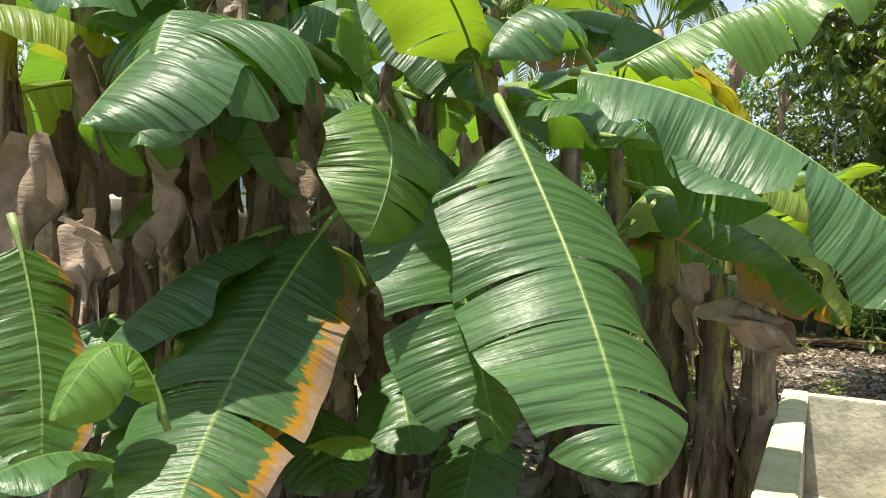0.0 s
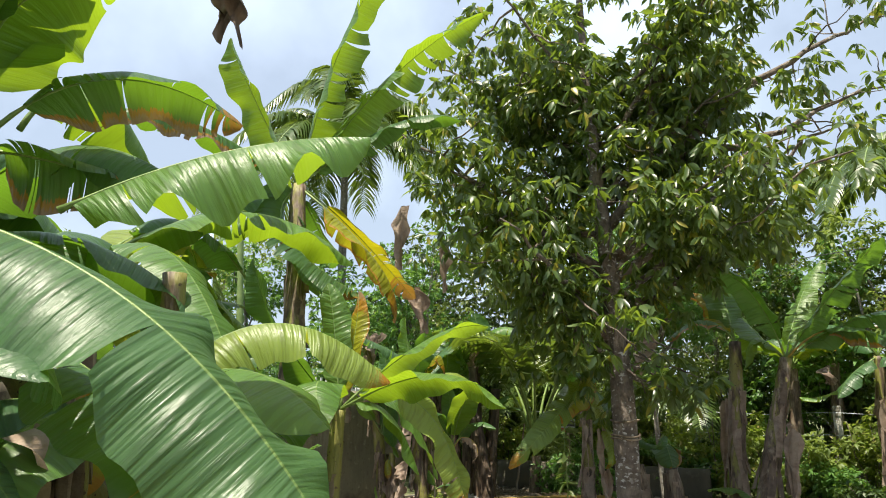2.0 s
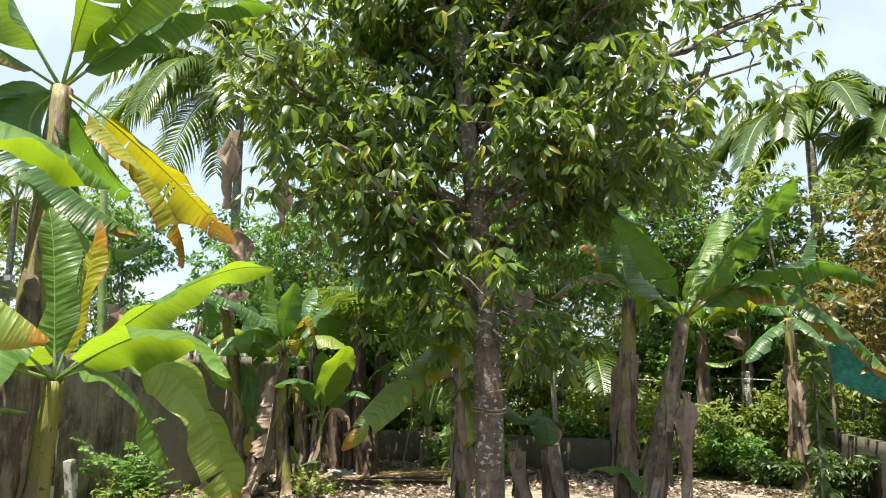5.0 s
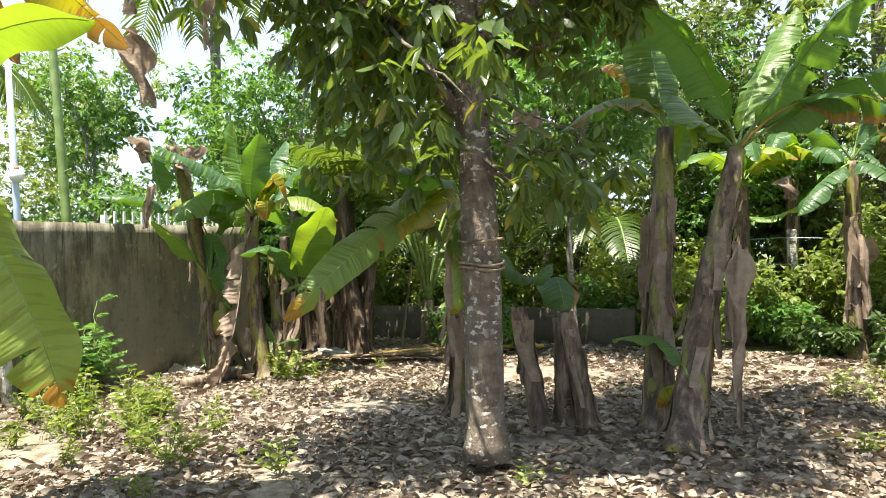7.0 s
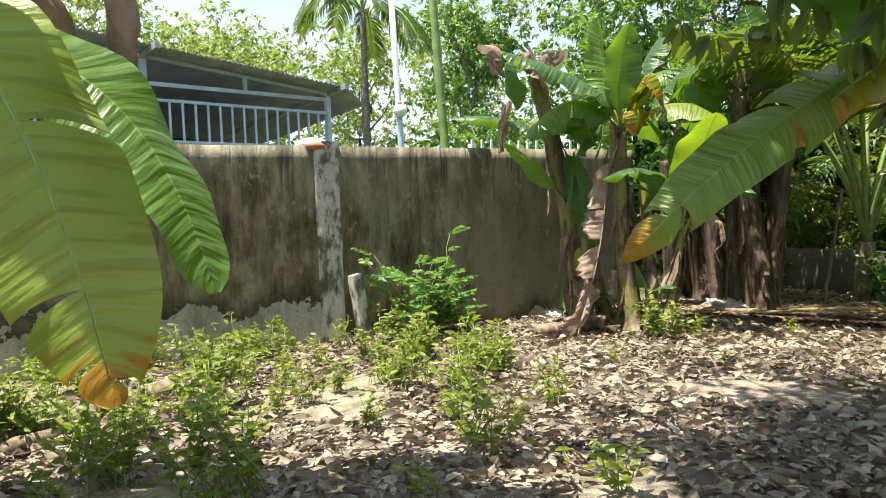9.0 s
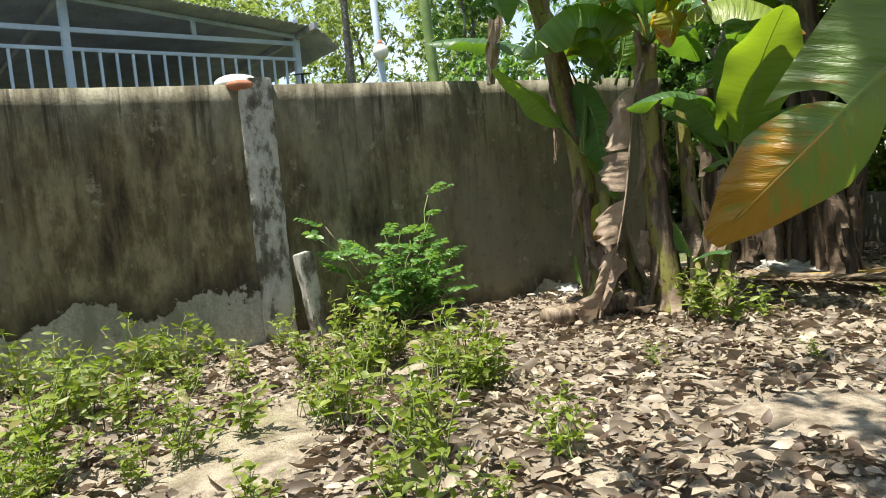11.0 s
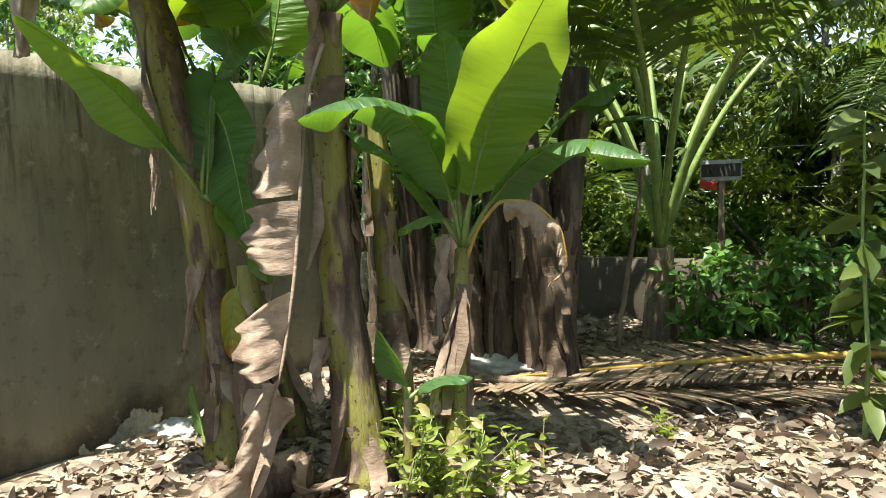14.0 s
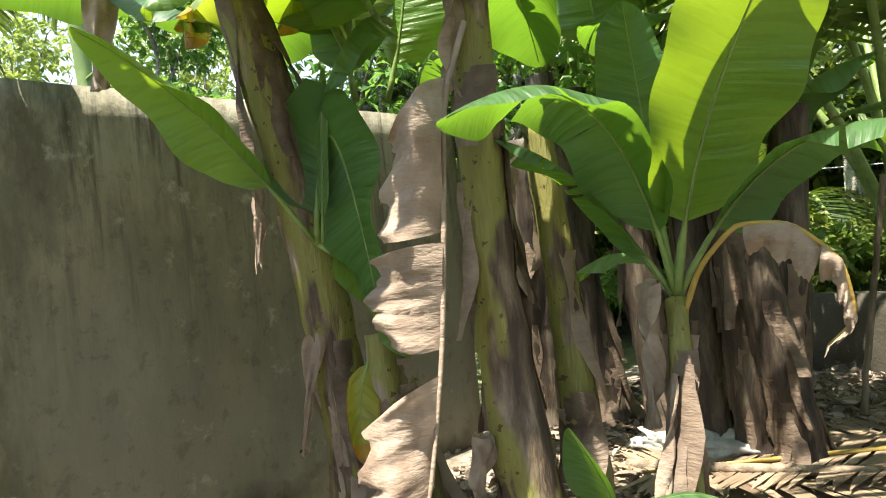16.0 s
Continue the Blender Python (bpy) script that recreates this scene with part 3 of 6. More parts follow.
def pseudostem(plant, foot, mid, top, r0, r1, seed, material=None, flaps=10, flap_len=0.5, name="pseudostem"):
    """A banana stem of wrapped sheaths, with dead sheaths peeling off it."""
    rng = np.random.default_rng(seed)
    n = 30
    pts = curve_points(foot, mid, top, n)
    rad = []
    for i in range(n):
        s = i / (n - 1)
        step = (s * 7 + rng.uniform(0, 0.25)) % 1.0
        rad.append((r0 + (r1 - r0) * s) * (1.05 - 0.10 * step) * (1 + 0.35 * max(0, 0.06 - s) / 0.06))
    v, f = tube(pts, rad, 14, 0.03, seed, 0.04)
    stem = mesh_object(name, v, f, material or STEM, plant)
    for k in range(flaps):
        s = rng.uniform(0.12, 0.92)
        i = int(s * (n - 1))
        th = rng.uniform(0, 6.28)
        d = np.array((math.cos(th), math.sin(th), 0))
        top_p = pts[i] + d * rad[i] * 0.95
        ln = min(flap_len * rng.uniform(0.4, 1.3), top_p[2] - foot[2] - 0.02)
        if ln < 0.06:
            continue
        w = rng.uniform(0.05, 0.17)
        rows, cols = 9, 4
        e = np.array((-d[1], d[0], 0))
        out = rng.uniform(0.0, 0.05)
        verts = []
        for a in range(rows):
            q = a / (rows - 1)
            z = top_p[2] - ln * q
            c = np.array([np.interp(z, pts[:, 2], pts[:, ax]) for ax in (0, 1)] + [z])
            rr = np.interp(z, pts[:, 2], rad)
            for b in range(cols):
                g = b / (cols - 1) - 0.5
                verts.append(c + d * (rr * 1.0 + 0.004 + out * q * q * 2 + 0.012 * math.sin(9 * q + 5 * g + k)) + e * (w * g * (1.2 - 0.7 * q) + 0.015 * math.sin(6 * q + k)) - d * (abs(g) * w * 0.5))
        faces = [(a * cols + b, a * cols + b + 1, (a + 1) * cols + b + 1, (a + 1) * cols + b) for a in range(rows - 1) for b in range(cols - 1)]
        # stems toned down for shade get only the dark sheaths
        mesh_object("peeling_sheath", verts, faces, DRY_DARK if material is STEM_DEAD_SHADED or rng.random() > 0.45 else DRY, plant)
    return stem


def crown(plant, at, count, length, width, seed, up=0.5, material=None, azimuth=None, spread=6.28, tears=4):
    """Leaves that spring from the top of a stem all round."""
    rng = np.random.default_rng(seed)
    at = np.array(at, float)
    for k in range(count):
        az = (azimuth or 0) + (k + rng.uniform(-0.3, 0.3)) * spread / max(1, count)
        el = up + rng.uniform(-0.45, 0.45)
        ln = length * rng.uniform(0.75, 1.1)
        d = np.array((math.cos(az), math.sin(az), 0))
        mid = at + d * ln * 0.5 * math.cos(el) + np.array((0, 0, ln * 0.5 * math.sin(el) + 0.05))
        tip = at + d * ln * 0.92 * math.cos(el * 0.6) + np.array((0, 0, ln * (math.sin(el) * 0.8 - 0.25 - 0.2 * rng.random())))
        kind = material or (LEAF, LEAF_YOUNG, LEAF_TIP, LEAF)[int(rng.integers(0, 4))]
        banana_leaf(plant, at, mid, tip, width * rng.uniform(0.8, 1.15), rng.uniform(-25, 25), 0.35 + 0.3 * rng.random(), tears, kind)


def leaf_cloud(points, ways, length, width, rng, droop=0.3, size_var=0.3, simple=False):
    """Many small folded leaves as one mesh: a pointed, bent leaf at each point, along each way."""
    n = len(points)
    p, d = np.asarray(points, float), np.asarray(ways, float)
    d = d + np.array((0, 0, -droop))
    d /= np.linalg.norm(d, axis=1)[:, None] + 1e-9
    side = np.cross(d, rng.normal(0, 1, (n, 3)) + np.array((0, 0, 1.5)))
    side /= np.linalg.norm(side, axis=1)[:, None] + 1e-9
    nor = np.cross(side, d)
    ln = (length * (1 + size_var * rng.uniform(-1, 1, n)))[:, None]
    w = (width * (1 + size_var * rng.uniform(-1, 1, n)))[:, None]
    bend = (0.16 + 0.2 * rng.random(n))[:, None]
    if not simple:
        def at(s, g, up):
            return p + d * ln * s + side * w * 0.5 * g + nor * (w * up - ln * bend * s * s)
        v = np.stack([p, at(0.30, 1, 0.16), at(0.32, 0, 0), at(0.30, -1, 0.16), at(0.68, 0.86, 0.13), at(0.70, 0, 0), at(0.68, -0.86, 0.13), at(1.0, 0, 0)], axis=1)
        o = (np.arange(n) * 8)[:, None]
        tri = ((0, 1, 2), (0, 2, 3), (1, 4, 5), (1, 5, 2), (2, 5, 6), (2, 6, 3), (4, 7, 5), (5, 7, 6))
        return v.reshape(-1, 3), np.concatenate([o + np.array([q]) for q in tri], axis=0)
    v = np.stack([p, p + d * ln * 0.45 + side * w * 0.5 + nor * w * 0.18, p + d * ln * 0.5, p + d * ln * 0.45 - side * w * 0.5 + nor * w * 0.18,
                  p + d * ln - nor * ln * bend], axis=1)
    o = (np.arange(n) * 5)[:, None]
    f = np.concatenate([o + np.array([[0, 1, 2]]), o + np.array([[0, 2, 3]]), o + np.array([[1, 4, 2]]), o + np.array([[2, 4, 3]])], axis=0)
    return v.reshape(-1, 3), f


def cloud_object(name, verts, faces, material, parent=None, label="", kind=""):
    me = bpy.data.meshes.new(name)
    me.vertices.add(len(verts))
    me.vertices.foreach_set("co", np.ascontiguousarray(verts, dtype=np.float32).ravel())
    me.loops.add(len(faces) * 3)
    me.loops.foreach_set("vertex_index", np.ascontiguousarray(faces, dtype=np.int32).ravel())
    me.polygons.add(len(faces))
    me.polygons.foreach_set("loop_start", np.arange(0, len(faces) * 3, 3, dtype=np.int32))
    me.update(calc_edges=True)
    me.validate()
    me.materials.append(material)
    ob = new(name, me)
    if parent:
        ob.parent = parent
        ob.matrix_parent_inverse = parent.matrix_world.inverted()
    return tagged(ob, label, "", "", kind)


def crown_cloud(clumps, per, length, width, seed, droop=0.4, whorl=7, simple=True):
    """Leaves in whorls at twig ends, in clumps given as (centre, radius xyz)."""
    rng = np.random.default_rng(seed)
    ps, ds = [], []
    for c, r, share in clumps:
        k = max(1, int(per * share / whorl))
        q = rng.normal(0, 1, (k, 3))
        q /= np.linalg.norm(q, axis=1)[:, None]
        q *= rng.uniform(0.35, 1.0, (k, 1)) ** 0.5
        centre = np.array(c) + q * np.array(r)
        for j in range(whorl):
            w = rng.normal(0, 1, (k, 3)) * np.array((1, 1, 0.5)) + q * 0.5
            w /= np.linalg.norm(w, axis=1)[:, None]
            ps.append(centre + w * 0.02)
            ds.append(w)
    return leaf_cloud(np.concatenate(ps), np.concatenate(ds), length, width, rng, droop, simple=simple)


def limb_pieces(p0, p1, r0, r1, seed, wobble=0.06, n=9):
    rng = np.random.default_rng(seed)
    p0, p1 = np.array(p0, float), np.array(p1, float)
    s = np.linspace(0, 1, n)[:, None]
    ln = np.linalg.norm(p1 - p0)
    off = np.cumsum(rng.normal(0, wobble * ln / n * 1.6, (n, 3)), axis=0)
    off -= s * off[-1]
    pts = p0 + (p1 - p0) * s + off
    return tube(pts, [r0 + (r1 - r0) * q for q in s[:, 0]], 7, 0.05, seed), pts


def palm_frond(base, mid, tip, leaflet, seed, pairs=70, hang=0.6, start=0.2, blade=0.022):
    """Rachis and leaflets of one palm leaf."""
    rng = np.random.default_rng(seed)
    n = 30
    pts = curve_points(base, mid, tip, n)
    tan = np.gradient(pts, axis=0)
    tan /= np.linalg.norm(tan, axis=1)[:, None]
    ln = np.linalg.norm(np.diff(pts, axis=0), axis=1).sum()
    rachis = tube(pts, [0.028 * (1.1 - s) + 0.004 for s in np.linspace(0, 1, n)], 5)
    verts, faces = [], []
    for k in range(pairs):
        s = start + (1 - start) * (k + 0.5) / pairs
        x = s * (n - 1)
        i = min(n - 2, int(x))
        p, t = pts[i] + (pts[i + 1] - pts[i]) * (x - i), tan[i]
        sd = np.cross(t, (0, 0, 1.0))
        sd /= np.linalg.norm(sd) + 1e-9
        up = np.cross(sd, t)
        for sgn in (-1, 1):
            l = leaflet * (0.45 + 0.55 * math.sin(math.pi * min(1, (s - start) / (1 - start) * 0.85 + 0.12))) * rng.uniform(0.85, 1.1)
            d = sd * sgn * 0.85 + t * rng.uniform(0.4, 0.7) + up * 0.25
            d /= np.linalg.norm(d)
            h = np.array((0, 0, -1.0))
            a = p + d * l * 0.4 + h * hang * l * 0.08
            b = p + d * l * 0.72 + h * hang * l * 0.32
            c = p + d * l * 0.92 + h * hang * l * 0.75
            w = blade * t
            o = len(verts)
            verts += [p - w * 0.4, p + w * 0.4, a - w, a + w, b - w * 0.8, b + w * 0.8, c]
            faces += [(o, o + 1, o + 3), (o, o + 3, o + 2), (o + 2, o + 3, o + 5), (o + 2, o + 5, o + 4), (o + 4, o + 5, o + 6)]
    return rachis, np.array(verts), np.array(faces)


# ---- ground and walls ----
def ground_sheet():
    xs = np.concatenate([[-400, -120, -50, -25], np.arange(-14, 20, 0.2), [26, 50, 120, 400]])
    ys = np.concatenate([[-400, -120, -50, -20], np.arange(-10, 16, 0.2), [26, 50, 120, 400]])
    verts = []
    for y in ys:
        for x in xs:
            z = 0.0
            if -14 < x < 20 and -10 < y < 16:
                z = 0.035 * noise.noise((x * 0.7, y * 0.7, 0)) + 0.018 * noise.noise((x * 2.3, y * 2.3, 4))
            verts.append((x, y, z))
    k = len(xs)
    faces = [(j * k + i, j * k + i + 1, (j + 1) * k + i + 1, (j + 1) * k + i) for j in range(len(ys) - 1) for i in range(k - 1)]
    return mesh_object("ground", verts, faces, SOIL)


tagged(ground_sheet(), "bare dusty brown soil with dry leaves and weeds", "ground", kind="structure")

WALL_H, WALL_END = 1.95, 8.1


def rough_wall(name, p0, p1, height, thick, material, step=0.12, bulge=0.012, label="", top_jag=0.008):
    """A rendered wall from p0 to p1, its skin a little uneven, the coping chipped."""
    p0, p1 = Vector(p0), Vector(p1)
    ln = (p1 - p0).length
    d = (p1 - p0).normalized()
    nrm = Vector((d.y, -d.x, 0))
    nu, nv = int(ln / step), max(3, int(height / step))
    verts, faces = [], []
    for side in (0.5, -0.5):
        for i in range(nu + 1):
            for j in range(nv + 1):
                z = height * j / nv - (0.08 if j == 0 else 0)
                q = noise.noise((i * step * 2, z * 2, side * 9)) * bulge + (noise.noise((i * step * 5, 3, 1)) * top_jag if j == nv else 0)
                p = p0 + d * (ln * i / nu) + nrm * (side * thick + side * 2 * q)
                verts.append((p.x, p.y, z + (noise.noise((i * step * 4, 7, 2)) * top_jag if j == nv else 0)))
    k = nv + 1
    o = (nu + 1) * k
    for i in range(nu):
        for j in range(nv):
            a = i * k + j
            faces.append((a, a + k, a + k + 1, a + 1))
            faces.append((o + a, o + a + 1, o + a + k + 1, o + a + k))
        t = i * k + nv
        faces.append((t, t + k, o + t + k, o + t))
    for i in (0, nu):
        for j in range(nv):
            a = i * k + j
            q = (a, a + 1, o + a + 1, o + a)
            faces.append(q if i == 0 else q[::-1])
    return mesh_object(name, verts, faces, material, label=label)


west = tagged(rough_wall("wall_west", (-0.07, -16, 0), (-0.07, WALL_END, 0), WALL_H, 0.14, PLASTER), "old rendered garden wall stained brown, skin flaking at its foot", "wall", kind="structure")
north = tagged(rough_wall("wall_north", (-0.2, 10.6, 0), (5.0, 10.6, 0), 0.58, 0.14, LOW_PLASTER), "low dark block wall", "wall", kind="structure")


def pillar(y):
    p = root("wall_pillar", (0.0, y, 0), "flaking limewashed pillar of the garden wall", "pillar", kind="structure")
    bm = bmesh.new()
    box_bm((0.20, 0.25, WALL_H + 0.09), (-0.073, y, (WALL_H + 0.01) / 2), 0.008, bm)
    bmesh.ops.subdivide_edges(bm, edges=[e for e in bm.edges if e.calc_length() > 0.5], cuts=26)
    for v in bm.verts:
        v.co.x += 0.008 * noise.noise((v.co.y * 9, v.co.z * 7, 1))
        v.co.y += 0.010 * noise.noise((v.co.x * 9, v.co.z * 8, 5))
    part("shaft", bm, PILLAR, p)
    bm = bmesh.new()
    bmesh.ops.create_uvsphere(bm, u_segments=24, v_segments=12, radius=0.17, matrix=Matrix.Translation((-0.10, y - 0.10, WALL_H + 0.02)) @ Matrix.Diagonal((0.8, 1, 0.42, 1)))
    part("cap", bm, WHITE, p, "rounded white plaster cap", True)
    bm = bmesh.new()
    bmesh.ops.create_uvsphere(bm, u_segments=24, v_segments=12, radius=0.125, matrix=Matrix.Translation((-0.045, y - 0.10, WALL_H + 0.0)) @ Matrix.Diagonal((0.8, 1, 0.42, 1)))
    part("cap_face", bm, TERRACOTTA, p, "bare terracotta face of the cap", True)
    return p


pillar(4.02)


# ---- banana plants ----
def plant_root(at, label, group="banana plants"):
    return root("banana_plant", at, label, "banana plant", group)


L = banana_leaf

# big clump beside the start of the walk
p = plant_root((4.83, -2.14, 0), "large banana clump with broad torn green leaves and dead brown sheaths")
pseudostem(p, (3.54, -3.34, -0.02), (3.56, -3.42, 1.19), (3.59, -3.49, 2.39), 0.11, 0.07, 901, STEM, 28, 0.9)
pseudostem(p, (3.42, -2.88, -0.02), (3.47, -2.95, 1.94), (3.52, -3.02, 3.9), 0.11, 0.07, 902, STEM, 28, 0.9)
pseudostem(p, (3.88, -2.74, -0.02), (3.87, -2.8, 1.69), (3.86, -2.85, 3.41), 0.11, 0.07, 903, STEM, 28, 0.9)
pseudostem(p, (4.27, -2.56, -0.02), (4.28, -2.63, 1.07), (4.3, -2.71, 2.17), 0.11, 0.07, 904, STEM, 28, 0.9)
pseudostem(p, (4.28, -2.08, -0.02), (4.31, -2.1, 1.08), (4.35, -2.11, 2.19), 0.11, 0.07, 905, STEM, 28, 0.9)
pseudostem(p, (4.83, -1.99, -0.02), (4.83, -2.05, 0.89), (4.82, -2.11, 1.81), 0.11, 0.07, 906, STEM, 28, 0.9)
pseudostem(p, (4.64, -1.12, -0.02), (4.64, -1.13, 1.1), (4.64, -1.14, 2.22), 0.11, 0.07, 907, STEM, 28, 0.9)
pseudostem(p, (4.6, -0.52, -0.02), (4.59, -0.54, 1.23), (4.59, -0.57, 2.49), 0.11, 0.07, 908, STEM, 28, 0.9)
pseudostem(p, (5.23, -0.84, -0.02), (5.22, -0.87, 0.82), (5.2, -0.91, 1.66), 0.11, 0.07, 909, STEM, 28, 0.9)
pseudostem(p, (5.54, -0.93, -0.02), (5.54, -0.93, 0.72), (5.53, -0.93, 1.47), 0.11, 0.07, 910, STEM, 28, 0.9)
pseudostem(p, (5.72, -0.74, -0.02), (5.74, -0.8, 0.72), (5.76, -0.85, 1.47), 0.11, 0.07, 911, STEM, 28, 0.9)
pseudostem(p, (3.32, -3.64, -0.02), (3.33, -3.66, 1.56), (3.34, -3.68, 3.13), 0.11, 0.07, 912, STEM, 28, 0.9)
pseudostem(p, (3.79, -4.08, -0.02), (3.83, -4.13, 1.42), (3.87, -4.19, 2.86), 0.11, 0.07, 913, STEM, 28, 0.9)
pseudostem(p, (2.8, -2.14, -0.02), (2.81, -2.24, 1.58), (2.82, -2.33, 3.19), 0.11, 0.07, 914, STEM, 28, 0.9)
pseudostem(p, (3.39, -1.18, -0.02), (3.38, -1.26, 1.6), (3.37, -1.33, 3.22), 0.11, 0.07, 915, STEM, 28, 0.9)
pseudostem(p, (2.27, -2.77, -0.02), (2.28, -2.78, 1.58), (2.3, -2.8, 3.18), 0.11, 0.07, 916, STEM, 28, 0.9)
L(p, (5.53, -2.7, 2.19), (6.04, -2.81, 1.52), (6.47, -3.04, 0.95), 0.82, 0, 0.3, 3, LEAF, sag=0.6)
L(p, (5.17, -2.93, 2.22), (5.49, -2.91, 1.66), (5.89, -2.99, 0.88), 0.67, 0, 0.4, 3, LEAF, sag=0.7)
L(p, (5.64, -2.38, 2.33), (6.42, -2.02, 1.98), (6.98, -1.71, 1.26), 0.67, -16, 0.5, 1, LEAF, stalk=0.02, wave=0.9)
L(p, (5.4, -1.75, 2.5), (5.86, -1.3, 2.8), (6.28, -0.8, 2.94), 0.56, -30, 0.6, 1, LEAF_YOUNG, wave=1.2, stalk=0.04)
L(p, (4.94, -3.17, 3.3), (5.04, -3.11, 2.76), (5.13, -2.98, 2.18), 0.52, 0, 0.2, 1, LEAF)
L(p, (5.12, -2.39, 2.29), (5.29, -2.78, 2.66), (5.48, -3.38, 2.8), 0.57, 0, 0.6, 1, LEAF_YOUNG)
L(p, (4.66, -2.89, 2.4), (4.81, -3.55, 2.46), (5.18, -4.15, 1.92), 0.97, -15, 0.9, 5, LEAF, sag=0.8)
L(p, (4.91, -2.97, 1.79), (5.07, -3.45, 1.29), (5.6, -4.01, 0.73), 0.64, 15, 0.3, 2, LEAF_RUST)
L(p, (4.54, -3.1, 1.65), (4.6, -3.58, 1.44), (4.76, -3.99, 1.11), 0.62, -20, 0.4, 0, LEAF)
L(p, (5.18, -3.11, 2.18), (5.42, -3.13, 1.94), (5.46, -3.26, 1.59), 0.50, 20, 0.3, 1, LEAF_YOUNG)
L(p, (4.55, -3.76, 1.16), (4.65, -3.96, 1.01), (4.81, -4.02, 0.84), 0.50, 0, 0.4, 0, LEAF)
L(p, (4.74, -3.63, 1.09), (4.88, -3.74, 0.89), (5.12, -4.01, 0.72), 0.52, 0, 0.4, 0, LEAF)
L(p, (4.45, -2.79, 1.76), (4.5, -3.24, 1.47), (4.76, -3.69, 1.18), 0.55, -15, 0.5, 1, LEAF)
L(p, (5.52, -2.06, 2.41), (5.51, -2.42, 2.62), (5.51, -2.76, 2.34), 0.50, 0, 0.7, 3, LEAF)
L(p, (5.56, -2.09, 2.11), (6.06, -2.17, 1.97), (6.45, -2.28, 1.76), 0.45, 30, 0.6, 1, LEAF)
L(p, (5.51, -1.79, 1.92), (6.13, -1.81, 1.69), (6.54, -1.84, 1.33), 0.52, 20, 0.6, 3, LEAF_RUST)
L(p, (4.43, -3.25, 2.21), (4.55, -3.19, 2.01), (4.71, -3.1, 1.77), 0.42, 20, 0.5, 1, LEAF)
L(p, (4.54, -2.49, 2.68), (4.76, -2.42, 2.69), (4.96, -2.27, 2.48), 0.50, 0, 0.6, 2, LEAF)
L(p, (4.97, -2, 2.33), (5.43, -1.93, 2.29), (5.7, -1.83, 2.09), 0.50, 0, 0.6, 2, LEAF)
L(p, (3.74, -3.38, 2.26), (3.96, -3.65, 2.41), (4.13, -3.82, 2.19), 0.50, 0, 0.6, 2, LEAF)
L(p, (4.45, -3.12, 1.08), (4.63, -3.02, 1.18), (4.7, -2.84, 1.46), 0.45, 0, 0.4, 0, LEAF)
L(p, (4.71, -2.47, 0.9), (4.88, -2.42, 1.08), (5.02, -2.22, 1.17), 0.37, 0, 0.4, 0, LEAF)
L(p, (4.73, -4.25, 1.65), (4.89, -4.19, 1.23), (5.09, -4.21, 0.83), 0.45, 10, 0.3, 3, LEAF_RUST)
L(p, (5.34, -3.91, 0.98), (5.31, -4.04, 1.25), (5.42, -4.26, 1.07), 0.32, 25, 0.8, 0, LEAF_YOUNG)
L(p, (5.13, -3.92, 0.75), (5.16, -4.12, 0.9), (5.25, -4.39, 0.88), 0.42, 0, 0.4, 0, LEAF)
L(p, (4.68, -3.68, 0.71), (4.58, -3.78, 0.93), (4.54, -3.95, 0.95), 0.50, 0, 0.4, 0, LEAF)
L(p, (5.05, -3.2, 0.72), (5.18, -3.18, 0.81), (5.34, -3.21, 0.76), 0.27, 0, 0.4, 0, LEAF_YOUNG)
dry_leaf(p, (4.62, -2.97, 1.28), (4.74, -2.9, 0.86), 0.35, 917, DRY, 2)
dry_leaf(p, (4.64, -2.71, 1.39), (4.63, -2.79, 0.97), 0.37, 918, DRY, 2)
dry_leaf(p, (4.48, -3.95, 1.66), (4.49, -3.93, 1.3), 0.31, 919, DRY, 2)
dry_leaf(p, (4.47, -3.62, 1.97), (4.43, -3.66, 1.49), 0.37, 920, DRY, 2)
dry_leaf(p, (4.58, -3.07, 1.94), (4.6, -3, 1.61), 0.27, 921, DRY, 2)
dry_leaf(p, (6.13, -1.88, 1.37), (6.38, -1.91, 1.24), 0.37, 922, DRY, 2)
L(p, (4.15, -4.05, 0.84), (4.39, -4.11, 0.82), (4.69, -4.18, 0.66), 0.45, 0, 0.4, 1, LEAF)
L(p, (4.29, -3.77, 1.23), (4.52, -3.88, 1.19), (4.78, -4.01, 0.97), 0.45, 0, 0.4, 1, LEAF)
L(p, (4.32, -3.45, 0.85), (4.55, -3.55, 0.83), (4.84, -3.67, 0.64), 0.45, 0, 0.4, 1, LEAF)
L(p, (4.41, -3.17, 0.99), (4.63, -3.31, 0.96), (4.88, -3.48, 0.75), 0.45, 0, 0.4, 1, LEAF)
L(p, (4.6, -2.92, 0.79), (4.83, -3.03, 0.77), (5.15, -3.14, 0.58), 0.45, 0, 0.4, 1, LEAF)
L(p, (4.87, -2.67, 0.99), (5.09, -2.8, 0.96), (5.38, -2.95, 0.75), 0.45, 0, 0.4, 1, LEAF)
L(p, (5.11, -2.29, 0.69), (5.27, -2.5, 0.68), (5.47, -2.77, 0.5), 0.45, 0, 0.4, 1, LEAF)
L(p, (3.9, -3.01, 2.89), (4.08, -3.46, 3.03), (4.2, -3.86, 2.87), 0.74, 0, 0.5, 2, LEAF)
L(p, (3.85, -3.24, 2.55), (4.07, -3.56, 2.71), (4.2, -3.88, 2.53), 0.68, 0, 0.5, 2, LEAF)
L(p, (3.86, -2.77, 2.89), (3.97, -3.12, 3.15), (4.04, -3.46, 3.25), 0.68, 0, 0.5, 2, LEAF)
